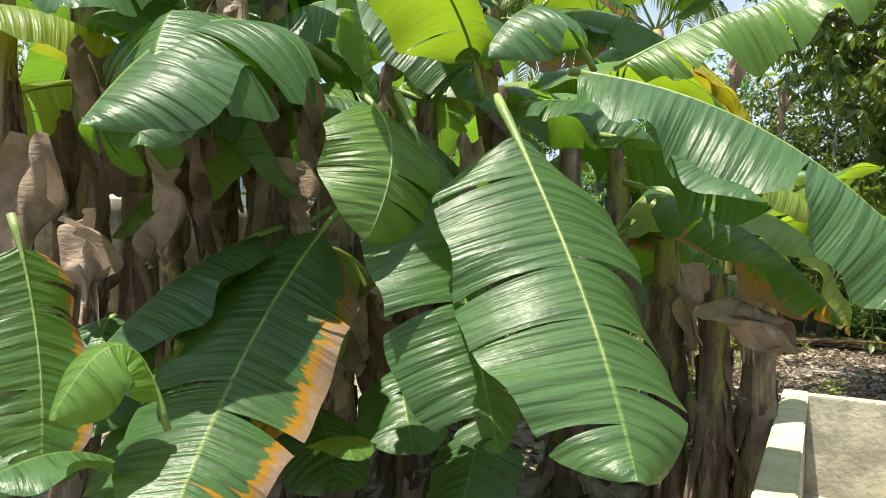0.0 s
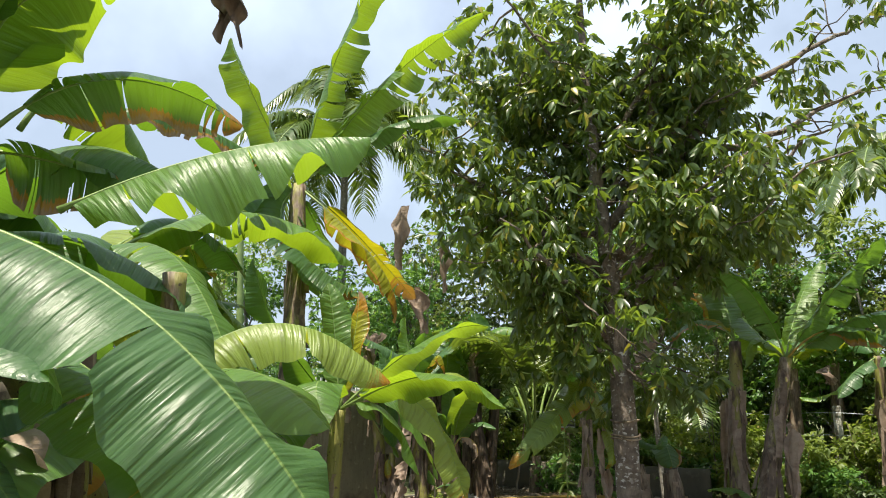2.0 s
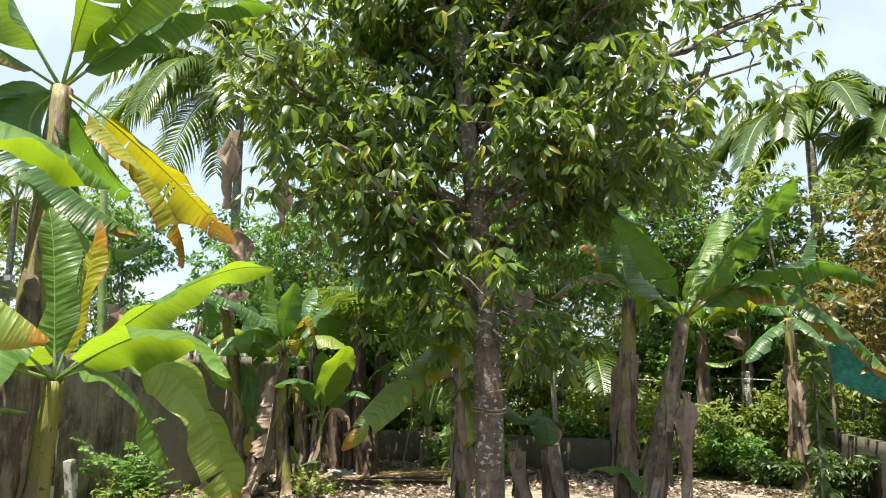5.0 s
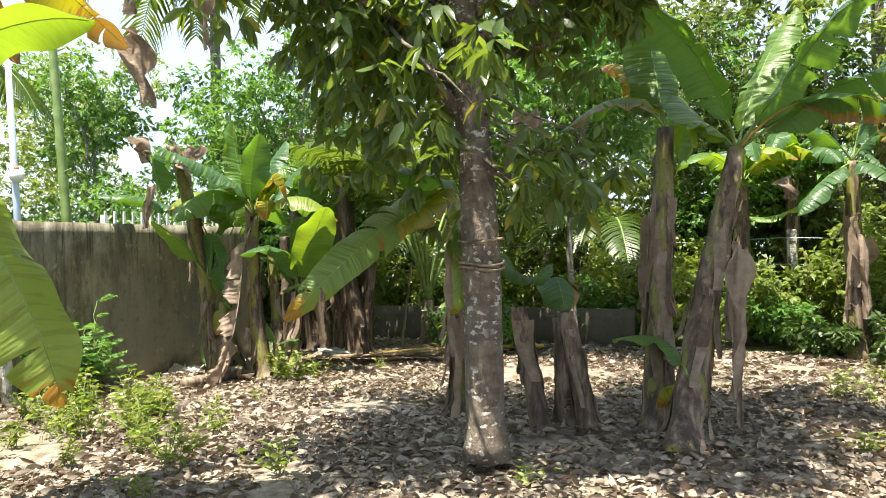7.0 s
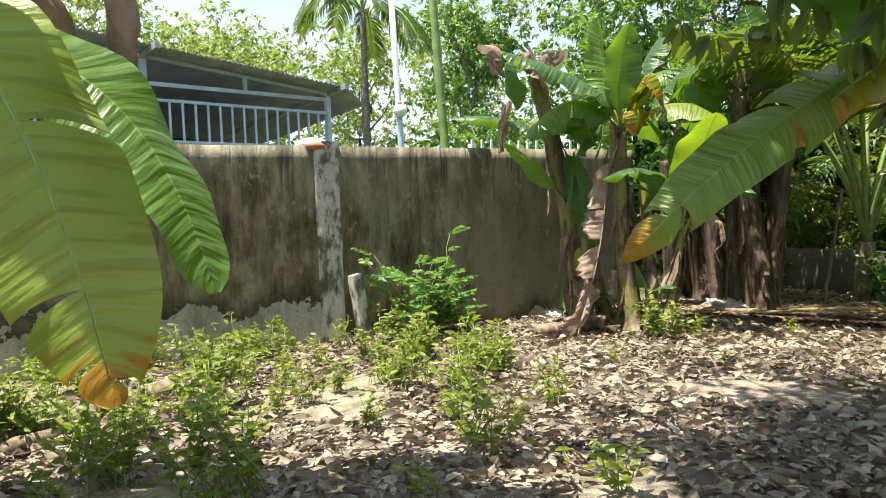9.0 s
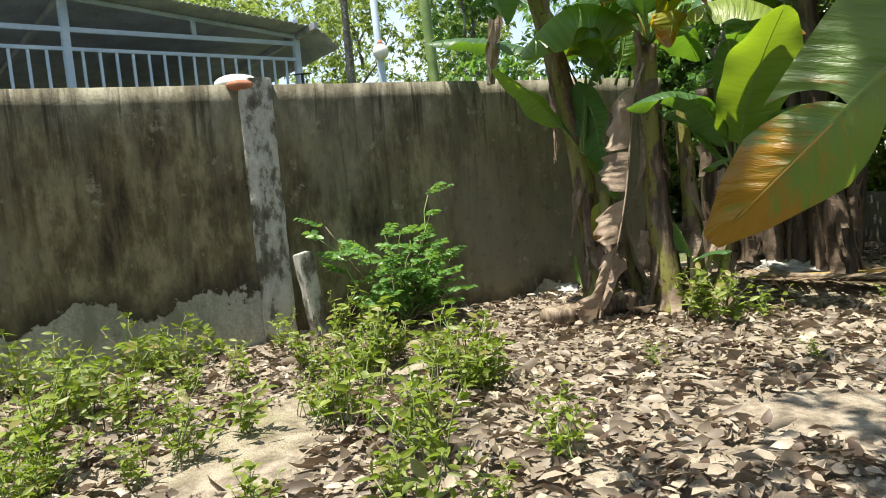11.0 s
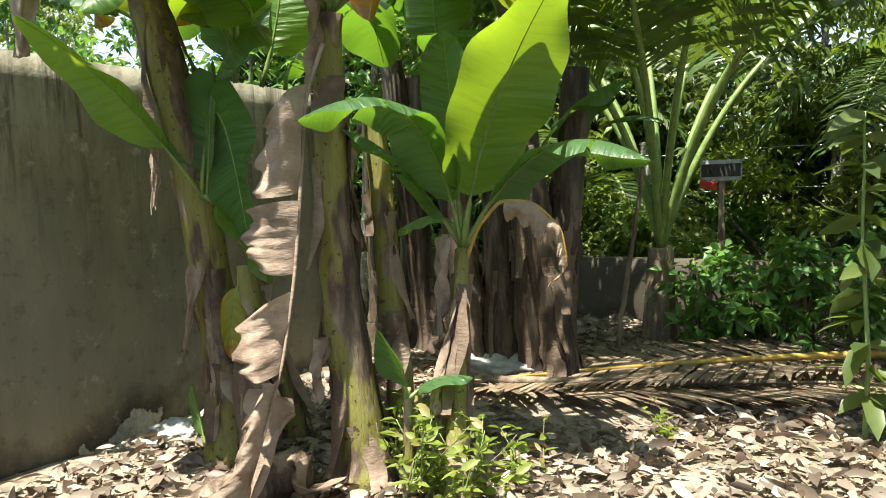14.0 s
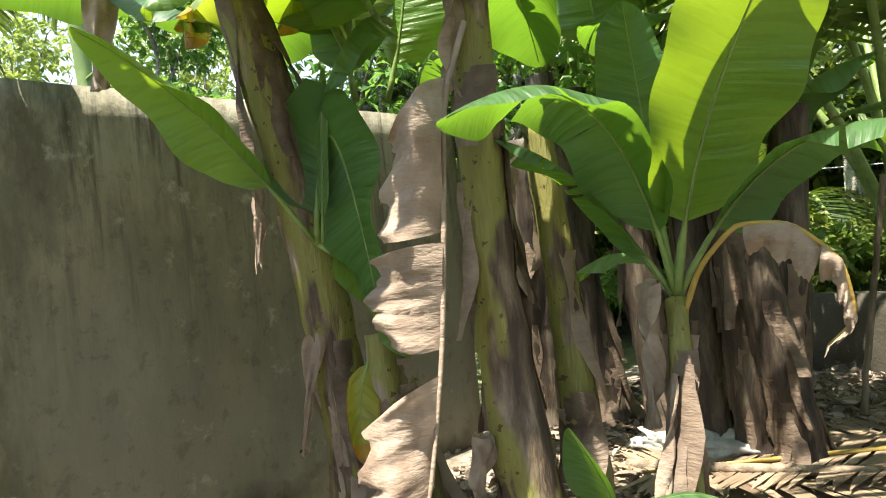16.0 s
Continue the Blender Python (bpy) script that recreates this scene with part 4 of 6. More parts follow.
crown(p, (3.7, -1.6, 2.58), 8, 2.11, 0.62, 47, 0.25, None, 0.2, 6.28, 2)
crown(p, (3.21, -0.25, 2.76), 7, 2.11, 0.62, 40, 0.25, None, 0.9, 6.28, 2)
crown(p, (3.87, -3.27, 2.27), 7, 1.98, 0.62, 50, 0.25, None, 0.5, 6.28, 2)
crown(p, (4.71, -0.88, 1.6), 6, 1.61, 0.62, 52, 0.25, None, 0, 6.28, 2)
crown(p, (4.15, -2.41, 1.31), 6, 1.61, 0.62, 50, 0.25, None, 0.4, 6.28, 2)
dry_leaf(p, (3.79, -3.47, 2.59), (3.7, -3.34, 2.01), 0.43, 923, DRY, 2)
dry_leaf(p, (3.79, -3.23, 2.8), (3.71, -3.1, 2.32), 0.50, 924, DRY, 2)
dry_leaf(p, (4.25, -2.87, 2.47), (4.21, -2.76, 2.05), 0.37, 925, DRY, 2)
dry_leaf(p, (4.47, -2.52, 1.29), (4.55, -2.48, 0.88), 0.37, 926, DRY, 2)
dry_leaf(p, (4.91, -2.14, 1.68), (4.96, -2.09, 1.31), 0.31, 927, DRY, 2)
dry_leaf(p, (4.97, -1.54, 1.59), (5.05, -1.53, 1.02), 0.37, 928, DRY, 2)
dry_leaf(p, (5.5, -1.17, 1.5), (5.56, -1.16, 1.1), 0.31, 929, DRY, 2)
dry_leaf(p, (5.74, -1.03, 1.45), (5.79, -1.04, 1.07), 0.27, 930, DRY, 2)
dry_leaf(p, (4.47, -2.28, 1.51), (4.55, -2.24, 1.01), 0.37, 931, DRY, 2)
dry_leaf(p, (4.34, -2.74, 1.3), (4.43, -2.7, 0.84), 0.37, 932, DRY, 2)
pseudostem(p, (3.71, -0.45, 1.11), (4.38, -1.63, 2.42), (4.58, -1.81, 2.96), 0.1, 0.06, 933, STEM_GREEN, 4, 0.4)
L(p, (4.58, -1.8, 2.97), (4.87, -1.79, 3.58), (5.19, -1.46, 3.73), 0.77, 0, 0.35, 1, LEAF_YOUNG, stalk=0.2)
L(p, (4.57, -1.84, 2.97), (4.76, -2.11, 3.37), (4.85, -2.47, 3.8), 0.62, 0, 0.4, 1, LEAF_YOUNG, stalk=0.35)
L(p, (4.58, -1.81, 2.97), (4.71, -1.94, 3.45), (5.07, -2.12, 4.13), 0.50, 0, 0.3, 1, LEAF, stalk=0.4)
L(p, (4.59, -1.79, 2.94), (4.7, -1.79, 3.55), (4.97, -1.81, 4.21), 0.62, 0, 0.3, 1, LEAF_YOUNG, stalk=0.3)
L(p, (4.6, -1.76, 2.94), (5.02, -1.37, 3.34), (5.33, -0.75, 3.22), 0.45, 25, 0.7, 5, LEAF_RUST, stalk=0.2)
L(p, (4.4, -1.48, 3.16), (4.53, -1.21, 3.46), (4.54, -0.77, 3.13), 0.62, 0, 0.5, 2, LEAF_YOUNG)
L(p, (4.59, -1.78, 2.92), (4.68, -2.22, 2.95), (4.85, -2.62, 2.66), 0.62, 0, 0.5, 2, LEAF)
L(p, (4.22, -1.9, 3.29), (4.31, -2.21, 3.45), (4.35, -2.49, 3.1), 0.74, 0, 0.4, 2, LEAF)
L(p, (4.51, -1.67, 2.96), (4.74, -1.51, 2.92), (4.95, -1.17, 2.85), 0.50, 30, 0.6, 5, LEAF_RUST)
L(p, (4.26, -0.81, 1.97), (4.35, -0.89, 1.62), (4.45, -1.03, 1.21), 0.37, 0, 0.4, 1, LEAF_YELLOW)
dry_leaf(p, (4.75, -2.51, 3.65), (4.63, -2.32, 3.3), 0.62, 934, DRY, 2)
dry_leaf(p, (4.91, -2.37, 3.6), (4.78, -2.23, 3.23), 0.37, 935, DRY_DARK, 2)
dry_leaf(p, (4.21, -0.07, 5.09), (4.06, 0.14, 4.65), 0.74, 936, DRY_DARK, 2)
# dead leaves hanging thick between the stems, and the crowns behind them
rng = np.random.default_rng(61)
for k in range(30):
    x, y, z = rng.uniform(3.4, 4.6), rng.uniform(-4.1, -1.6), rng.uniform(1.1, 2.7)
    dry_leaf(p, (x, y, z), (x + rng.normal(0, 0.06), y + rng.normal(0, 0.06), z - rng.uniform(0.4, 0.9)), rng.uniform(0.16, 0.34), 1100 + k, DRY_DARK if k % 3 else DRY, 2)
crown(p, (3.3, -3.4, 2.8), 8, 2.0, 0.6, 61, 0.4, LEAF, 0.3, 6.28, 3)
crown(p, (3.0, -2.2, 2.9), 8, 2.0, 0.6, 62, 0.4, LEAF, 0.0, 6.28, 3)
# young plant beside the path
p = plant_root((4.53, 0.94, 0), "young banana plant with narrow bright green leaves")
pseudostem(p, (4.5, 0.92, -0.02), (4.55, 0.94, 0.83), (4.6, 0.97, 1.67), 0.085, 0.05, 937, STEM_GREEN, 8, 0.5)
L(p, (4.6, 0.97, 1.67), (5.14, 1.36, 2.2), (5.53, 1.65, 2.31), 0.3, 20, 0.45, 0, LEAF_YOUNG)
L(p, (4.6, 0.97, 1.67), (5.51, 0.88, 1.91), (6.18, 0.68, 1.69), 0.32, 25, 0.5, 0, LEAF_YOUNG)
L(p, (4.6, 0.97, 1.67), (4.42, 0.47, 2.25), (4.28, 0.33, 2.78), 0.36, 0, 0.3, 0, LEAF)
L(p, (4.6, 0.97, 1.67), (4.54, 0.95, 2.3), (4.46, 0.94, 2.65), 0.27, 0, 0.4, 0, LEAF_YOUNG)
L(p, (4.6, 0.97, 1.67), (4.64, 1.08, 2.23), (4.62, 1.14, 2.6), 0.2, 0, 0.4, 0, LEAF_YELLOW)
L(p, (4.6, 0.97, 1.67), (4.81, 0.5, 1.87), (5.04, 0.29, 1.54), 0.34, 0, 0.4, 0, LEAF_YOUNG)
L(p, (4.6, 0.97, 1.67), (4.54, 0.13, 1.92), (4.49, -0.58, 2.05), 0.42, 15, 0.5, 0, LEAF)
L(p, (4.61, -0.36, 2.02), (4.91, -0.22, 1.72), (5.31, -0.06, 1.3), 0.46, 0, 0.4, 1, LEAF)
L(p, (4.6, 0.97, 1.67), (5.05, 1.37, 1.72), (5.33, 1.63, 0.95), 0.34, -40, 0.25, 1, LEAF_TIP, stalk=0.3)
L(p, (4.6, 0.97, 1.67), (4.71, 1.59, 1.7), (4.88, 1.91, 1.1), 0.3, -40, 0.25, 0, LEAF_YOUNG, stalk=0.3)
L(p, (4.6, 0.97, 1.67), (4.87, 1.19, 1.67), (5.08, 1.35, 1.19), 0.3, 0, 0.4, 0, LEAF_YOUNG)
# tall plant behind it
p = plant_root((3.85, 1.12, 0), "tall banana plant with backlit torn yellow-green leaves")
pseudostem(p, (3.85, 1.12, -0.02), (3.67, 1.37, 1.91), (3.43, 1.61, 3.81), 0.13, 0.075, 938, STEM, 16, 0.8)
L(p, (3.43, 1.61, 3.81), (3.28, 1.13, 4.58), (3.16, 0.88, 5.14), 0.5, 0, 0.35, 1, LEAF_YOUNG, stalk=0.2)
L(p, (3.43, 1.61, 3.81), (4.27, 2.04, 4.95), (5.07, 2.43, 5.56), 0.52, 15, 0.5, 8, LEAF_YOUNG, stalk=0.1, sag=0.7)
L(p, (3.43, 1.61, 3.81), (3.82, 1.65, 5.05), (4.33, 1.75, 6), 0.52, -10, 0.5, 8, LEAF_YOUNG, stalk=0.12, sag=0.7)
L(p, (3.43, 1.61, 3.81), (4.33, 1.97, 4.38), (4.94, 2.22, 4.37), 0.34, 0, 0.5, 1, LEAF, stalk=0.12)
L(p, (3.43, 1.61, 3.81), (3.51, 1.4, 3.28), (4.14, 1.83, 2.66), 0.62, 0, 0.4, 4, LEAF_RUST, stalk=0.05)
L(p, (3.43, 1.61, 3.81), (3.6, 2.14, 3.52), (3.8, 3.08, 2.84), 0.4, 20, 0.5, 5, LEAF_YELLOW, stalk=0.2)
L(p, (3.43, 1.61, 3.81), (3.39, 0.23, 4.06), (3.38, -0.56, 3.74), 0.42, 20, 0.7, 5, LEAF_RUST, stalk=0.1)
L(p, (3.43, 1.61, 3.81), (3.15, 0.66, 3.34), (3.02, 0.16, 2.93), 0.45, 0, 0.5, 2, LEAF)
L(p, (3.43, 1.61, 3.81), (4.23, 1.87, 3), (4.26, 2.12, 2.46), 0.34, 0, 0.4, 2, LEAF_YELLOW, stalk=0.2)
L(p, (3.43, 1.61, 3.81), (3.65, 1.81, 2.77), (3.76, 2.21, 2.72), 0.34, 0, 0.5, 1, LEAF)
L(p, (3.43, 1.61, 3.81), (3.44, 2.07, 3.26), (3.36, 2.36, 3.22), 0.3, 0, 0.5, 3, LEAF)
L(p, (3.43, 1.61, 3.81), (2.76, 0.98, 2.94), (3.02, 1.15, 2.36), 0.4, 0, 0.4, 1, LEAF_YOUNG)
L(p, (4.39, 0.96, 1.49), (4.47, 0.37, 1.5), (4.62, -0.18, 1.21), 0.42, 0, 0.4, 1, LEAF)
L(p, (3.74, 1.12, 2.15), (3.85, 0.56, 2.1), (3.97, -0.02, 1.76), 0.42, 0, 0.5, 1, LEAF)
L(p, (3.23, 0.79, 2.87), (3.33, 0.36, 2.77), (3.31, -0.1, 2.69), 0.42, 0, 0.5, 1, LEAF)
L(p, (4.5, 0.08, 1.64), (4.56, -0.21, 1.77), (4.64, -0.51, 1.64), 0.4, 0, 0.5, 2, LEAF_RUST)
L(p, (3.19, 1.32, 2.78), (3.2, 0.59, 3.23), (3.2, 0, 3.06), 0.5, 0, 0.5, 2, LEAF)
L(p, (3.33, 1.19, 2.55), (3.31, 0.6, 2.55), (3.32, 0.05, 2.26), 0.46, 0, 0.5, 1, LEAF)
L(p, (3.6, 1.26, 2.26), (3.52, 0.76, 2.47), (3.39, 0.42, 2.97), 0.4, 0, 0.4, 1, LEAF_YOUNG)
dry_leaf(p, (3.85, 3.08, 2.95), (3.84, 3.18, 2.53), 0.25, 939, DRY, 2)
dry_leaf(p, (3.4, 3.39, 4.02), (3.25, 3.53, 3.31), 0.25, 940, DRY, 2)
dry_leaf(p, (3.8, 3.69, 3.55), (3.74, 3.8, 3.04), 0.18, 941, DRY, 2)
dry_leaf(p, (3.93, 1.8, 2.17), (3.94, 1.85, 1.57), 0.2, 942, DRY, 2)
dry_leaf(p, (4.36, 1.54, 2.1), (4.32, 1.61, 1.76), 0.25, 943, DRY, 2)
# plants behind the mango tree
p = plant_root((6.72, 5.28, 0), "leaning banana plant with brown dead sheaths and arching leaves")
pseudostem(p, (6.72, 5.28, -0.02), (6.84, 5.92, 1.2), (7, 6.42, 2.25), 0.12, 0.07, 944, STEM, 18, 0.7)
L(p, (7, 6.42, 2.25), (7.52, 6.45, 2.96), (8.16, 6.24, 3.6), 0.55, 10, 0.35, 3, LEAF, stalk=0.14)
L(p, (7, 6.42, 2.25), (6.65, 5.96, 3.16), (6.02, 5.27, 3.47), 0.42, -20, 0.6, 2, LEAF, stalk=0.12)
L(p, (7, 6.42, 2.25), (8.05, 6.42, 2.76), (8.78, 6.23, 2.51), 0.38, 25, 0.6, 5, LEAF, stalk=0.12)
L(p, (7, 6.42, 2.25), (7.85, 6.23, 2.56), (8.83, 5.88, 1.64), 0.42, 20, 0.6, 4, LEAF_RUST, stalk=0.22, petiole=PETIOLE_YELLOW)
L(p, (7, 6.42, 2.25), (6.41, 6.69, 2.88), (6.06, 6.83, 3.32), 0.55, 0, 0.3, 2, LEAF_YOUNG, stalk=0.2)
L(p, (7, 6.42, 2.25), (6.68, 6.38, 2.52), (6.57, 6.19, 2.15), 0.34, 0, 0.4, 2, LEAF_YOUNG)
L(p, (7, 6.42, 2.25), (7.15, 6.91, 2.98), (7.43, 7.24, 3.58), 0.4, 0, 0.4, 2, LEAF_YOUNG)
dry_leaf(p, (7.06, 5.9, 1.42), (7.07, 5.5, 0.43), 0.22, 945, DRY, 2)
dry_leaf(p, (6.93, 6.61, 1.49), (7.01, 6.05, 0.04), 0.2, 946, DRY, 2)
dry_leaf(p, (6.97, 6.61, 1.25), (6.87, 6.55, 0.68), 0.2, 947, DRY, 2)
dry_leaf(p, (5.77, 4.96, 2.48), (5.66, 4.86, 2.11), 0.3, 948, DRY, 2)
L(p, (6.75, 5.4, 0.55), (6.47, 5.87, 0.74), (6.16, 5.58, 0.76), 0.2, 0, 0.5, 0, LEAF_YOUNG)
L(p, (6.75, 5.4, 0.4), (6.57, 5.74, 0.41), (6.48, 5.58, 0.24), 0.15, 0, 0.5, 0, LEAF_YELLOW)
p = plant_root((6.4, 5.86, 0), "banana plant with brown dead sheaths")
pseudostem(p, (6.4, 5.86, -0.02), (6.42, 6.12, 1.23), (6.44, 6.38, 2.48), 0.11, 0.07, 949, STEM, 18, 0.8)
L(p, (6.44, 6.38, 2.48), (6.15, 6.67, 3.07), (5.76, 6.74, 3.19), 0.45, 0, 0.4, 3, LEAF_YELLOW)
L(p, (6.44, 6.38, 2.48), (6.27, 6.64, 3.3), (6.2, 6.77, 3.86), 0.5, 0, 0.4, 3, LEAF_YOUNG)
L(p, (6.44, 6.38, 2.48), (6.54, 6.75, 2.57), (6.54, 6.7, 2.23), 0.3, 0, 0.4, 1, LEAF_YOUNG)
dry_leaf(p, (6.24, 6.57, 1.77), (6.17, 6.41, 0.67), 0.22, 950, DRY, 2)
dry_leaf(p, (6.27, 6.58, 1.31), (6.25, 6.31, 0), 0.2, 951, DRY, 2)
L(p, (6.44, 6.38, 2.48), (6.09, 6.3, 2.78), (5.7, 5.91, 2.49), 0.3, 0, 0.5, 3, LEAF_RUST)
p = plant_root((7.81, 10.37, 0.00), "banana plant with tattered leaves and a dry skirt")
pseudostem(p, (7.81, 10.37, -0.02), (7.82, 10.38, 1.36), (7.83, 10.40, 2.48), 0.12, 0.07, 952, STEM, 14, 0.8)
L(p, (7.83, 10.40, 2.48), (7.46, 9.99, 2.19), (7.24, 9.75, 1.81), 0.4, 0, 0.5, 4, LEAF)
L(p, (7.83, 10.40, 2.48), (7.35, 10.07, 2.96), (6.79, 9.78, 2.87), 0.36, 0, 0.5, 5, LEAF)
L(p, (7.83, 10.40, 2.48), (8.21, 10.35, 2.86), (8.67, 10.35, 2.61), 0.4, 0, 0.5, 4, LEAF)
L(p, (7.83, 10.40, 2.48), (7.98, 10.56, 3.14), (8.25, 10.60, 3.83), 0.4, 0, 0.4, 4, LEAF)
L(p, (7.83, 10.40, 2.48), (8.07, 10.15, 2.37), (8.41, 9.92, 2.05), 0.36, 0, 0.5, 4, LEAF)
L(p, (7.83, 10.40, 2.48), (7.19, 10.24, 1.94), (6.66, 10.03, 1.84), 0.3, 0, 0.5, 4, LEAF_YOUNG)
dry_leaf(p, (7.82, 10.27, 1.76), (7.73, 10.25, 0.70), 0.4, 953, DRY, 2)
dry_leaf(p, (7.93, 10.31, 1.54), (7.91, 10.24, 0.56), 0.3, 954, DRY, 2)
dry_leaf(p, (7.07, 10.12, 2.30), (7.13, 10.15, 2.08), 0.5, 955, DRY, 2)
p = plant_root((6.3, 11.9, 0), "banana stem far back with dead sheaths")
pseudostem(p, (6.3, 11.9, -0.02), (6.32, 11.9, 1.2), (6.36, 11.9, 2.4), 0.14, 0.09, 956, STEM_DEAD, 12, 0.8)
crown(p, (6.36, 11.9, 2.4), 7, 1.5, 0.42, 958, 0.5, None, 0.3, 6.28, 4)
p = plant_root((6.9, 12.7, 0), "banana stem far back with dead sheaths")
pseudostem(p, (6.9, 12.7, -0.02), (6.95, 12.7, 1.2), (7.0, 12.7, 2.5), 0.14, 0.09, 957, STEM_DEAD, 12, 0.8)
crown(p, (7.0, 12.7, 2.5), 7, 1.5, 0.42, 959, 0.5, None, 0.8, 6.28, 4)
p = plant_root((4.66, 5.78, 0), "banana plant with one long browning leaf behind the mango trunk")
pseudostem(p, (4.66, 5.78, -0.02), (4.605, 5.88, 1.04), (4.55, 5.98, 2.1), 0.075, 0.05, 958, STEM, 14, 0.8)
L(p, (4.55, 5.98, 2.1), (5.03, 4.21, 1.69), (4.73, 3.46, 1.07), 0.29, 40, 0.3, 3, LEAF_SCORCHED, stalk=0.25, petiole=PETIOLE_YELLOW)
L(p, (4.55, 5.98, 2.1), (5.13, 4.36, 2.06), (4.99, 4.01, 2.12), 0.34, 0, 0.4, 0, LEAF)
L(p, (4.55, 5.98, 2.1), (5.09, 4.48, 1.79), (4.74, 4.26, 1.46), 0.3, 0, 0.5, 5, LEAF_YELLOW)
L(p, (4.55, 5.98, 2.1), (5.44, 4.46, 1.34), (5.43, 4.33, 1.04), 0.16, 0, 0.5, 0, LEAF_TIP)
dry_leaf(p, (5.29, 4.61, 1.46), (5.31, 4.57, 0.77), 0.16, 959, DRY, 2)
dry_leaf(p, (5.33, 4.61, 1.01), (5.36, 4.51, 0.32), 0.16, 960, DRY, 2)
L(p, (5.64, 5.75, 1.01), (5.68, 5.67, 1.25), (5.81, 5.49, 0.99), 0.38, 0, 0.4, 0, LEAF_RUST)
L(p, (4.55, 5.98, 2.1), (5.57, 4.97, 1.36), (5.86, 5.1, 1.36), 0.2, 0, 0.5, 0, LEAF)
# clump against the wall
p = plant_root((1.1, 6.5, 0), "banana clump against the wall with dead leaves hanging down its stems")
pseudostem(p, (0.8, 6.47, -0.02), (0.72, 6.43, 1.24), (0.74, 6.04, 2.64), 0.10, 0.075, 961, STEM_PATCHY, 16, 0.5)
pseudostem(p, (1.56, 6.56, -0.02), (1.42, 6.57, 1.03), (1.46, 6.54, 1.99), 0.105, 0.055, 962, STEM_PATCHY, 18, 0.5)
pseudostem(p, (1.58, 6.82, -0.02), (1.50, 6.84, 0.80), (1.43, 6.86, 1.60), 0.065, 0.05, 965, STEM_PATCHY, 8, 0.4)
pseudostem(p, (0.89, 6.81, -0.02), (0.83, 6.745, 0.445), (0.77, 6.68, 0.91), 0.09, 0.06, 963, STEM, 10, 0.6)
pseudostem(p, (1.02, 6.42, -0.02), (1.00, 6.45, 0.46), (0.97, 6.48, 0.94), 0.07, 0.05, 964, STEM_PATCHY, 8, 0.5)
L(p, (0.81, 6.38, 1.27), (0.73, 6.03, 1.7), (0.65, 5.7, 1.95), 0.24, -20, 0.5, 0, LEAF_YOUNG, stalk=0.25)
L(p, (0.81, 6.38, 1.27), (0.92, 6.4, 1.62), (1.06, 6.41, 1.04), 0.4, 75, 0.2, 0, LEAF, stalk=0.1)
L(p, (0.81, 6.38, 1.27), (0.99, 6.49, 1.07), (1.12, 6.46, 0.87), 0.2, 0, 0.4, 0, LEAF_YOUNG)
L(p, (0.46, 6.4, 2.07), (0.17, 5.97, 2.27), (-0.1, 5.53, 2.28), 0.26, 0, 0.5, 1, LEAF, stalk=0.1)
L(p, (0.39, 6.31, 2.1), (0.36, 6.25, 2.19), (0.32, 6.24, 2.04), 0.3, 0, 0.5, 1, LEAF_YELLOW)
L(p, (1.11, 6.52, 1.93), (1.06, 6.28, 2.15), (0.96, 6.04, 2.09), 0.42, 0, 0.4, 2, LEAF_YOUNG)
L(p, (1.13, 6.53, 1.96), (1.08, 6.42, 1.95), (1, 6.32, 1.74), 0.36, 0, 0.4, 1, LEAF)
L(p, (1.46, 6.54, 1.99), (1.42, 6.25, 2.4), (1.1, 5.39, 2.76), 0.42, 20, 0.5, 2, LEAF, stalk=0.15, petiole=PETIOLE)
L(p, (1.46, 6.54, 1.99), (1.53, 6.46, 2.46), (1.67, 6.47, 2.97), 0.4, 0, 0.3, 1, LEAF, stalk=0.2)
L(p, (1.46, 6.54, 1.99), (1.23, 6.53, 2.67), (1.18, 6.52, 3.16), 0.36, 0, 0.4, 1, LEAF_YOUNG, stalk=0.25)
L(p, (1.46, 6.54, 1.99), (1.76, 6.62, 2.5), (1.88, 6.68, 2.17), 0.34, 0, 0.4, 4, LEAF_YELLOW, stalk=0.2)
L(p, (1.46, 6.54, 1.99), (1.69, 6.54, 2.18), (1.69, 6.49, 1.92), 0.3, 0, 0.4, 3, LEAF_YELLOW, stalk=0.2)
L(p, (1.46, 6.54, 1.99), (1.53, 6.7, 2.52), (1.61, 6.97, 2.95), 0.4, 0, 0.4, 1, LEAF, stalk=0.25)
L(p, (1.46, 6.54, 1.99), (1.4, 6.41, 2.29), (1.34, 6.21, 2.31), 0.26, 0, 0.7, 2, LEAF_RUST, stalk=0.3, petiole=PETIOLE_YELLOW)
L(p, (0.94, 6.81, 1.76), (0.99, 6.83, 1.91), (1.09, 6.9, 1.96), 0.3, 0, 0.5, 5, LEAF)
L(p, (0.7, 6.72, 1.81), (0.66, 6.69, 2.33), (0.63, 6.67, 2.7), 0.4, 0, 0.4, 1, LEAF)
L(p, (0.79, 6.8, 1.79), (0.88, 6.89, 2.36), (0.88, 6.85, 2.84), 0.36, 0, 0.4, 1, LEAF_YOUNG)
L(p, (0.74, 6.04, 2.64), (0.76, 5.68, 2.73), (0.7, 5.83, 2.27), 0.36, 0, 0.5, 1, LEAF, stalk=0.1)
LEFT, FORE = (-0.85, -0.52, 0.0), (0.52, -0.85, 0.0)
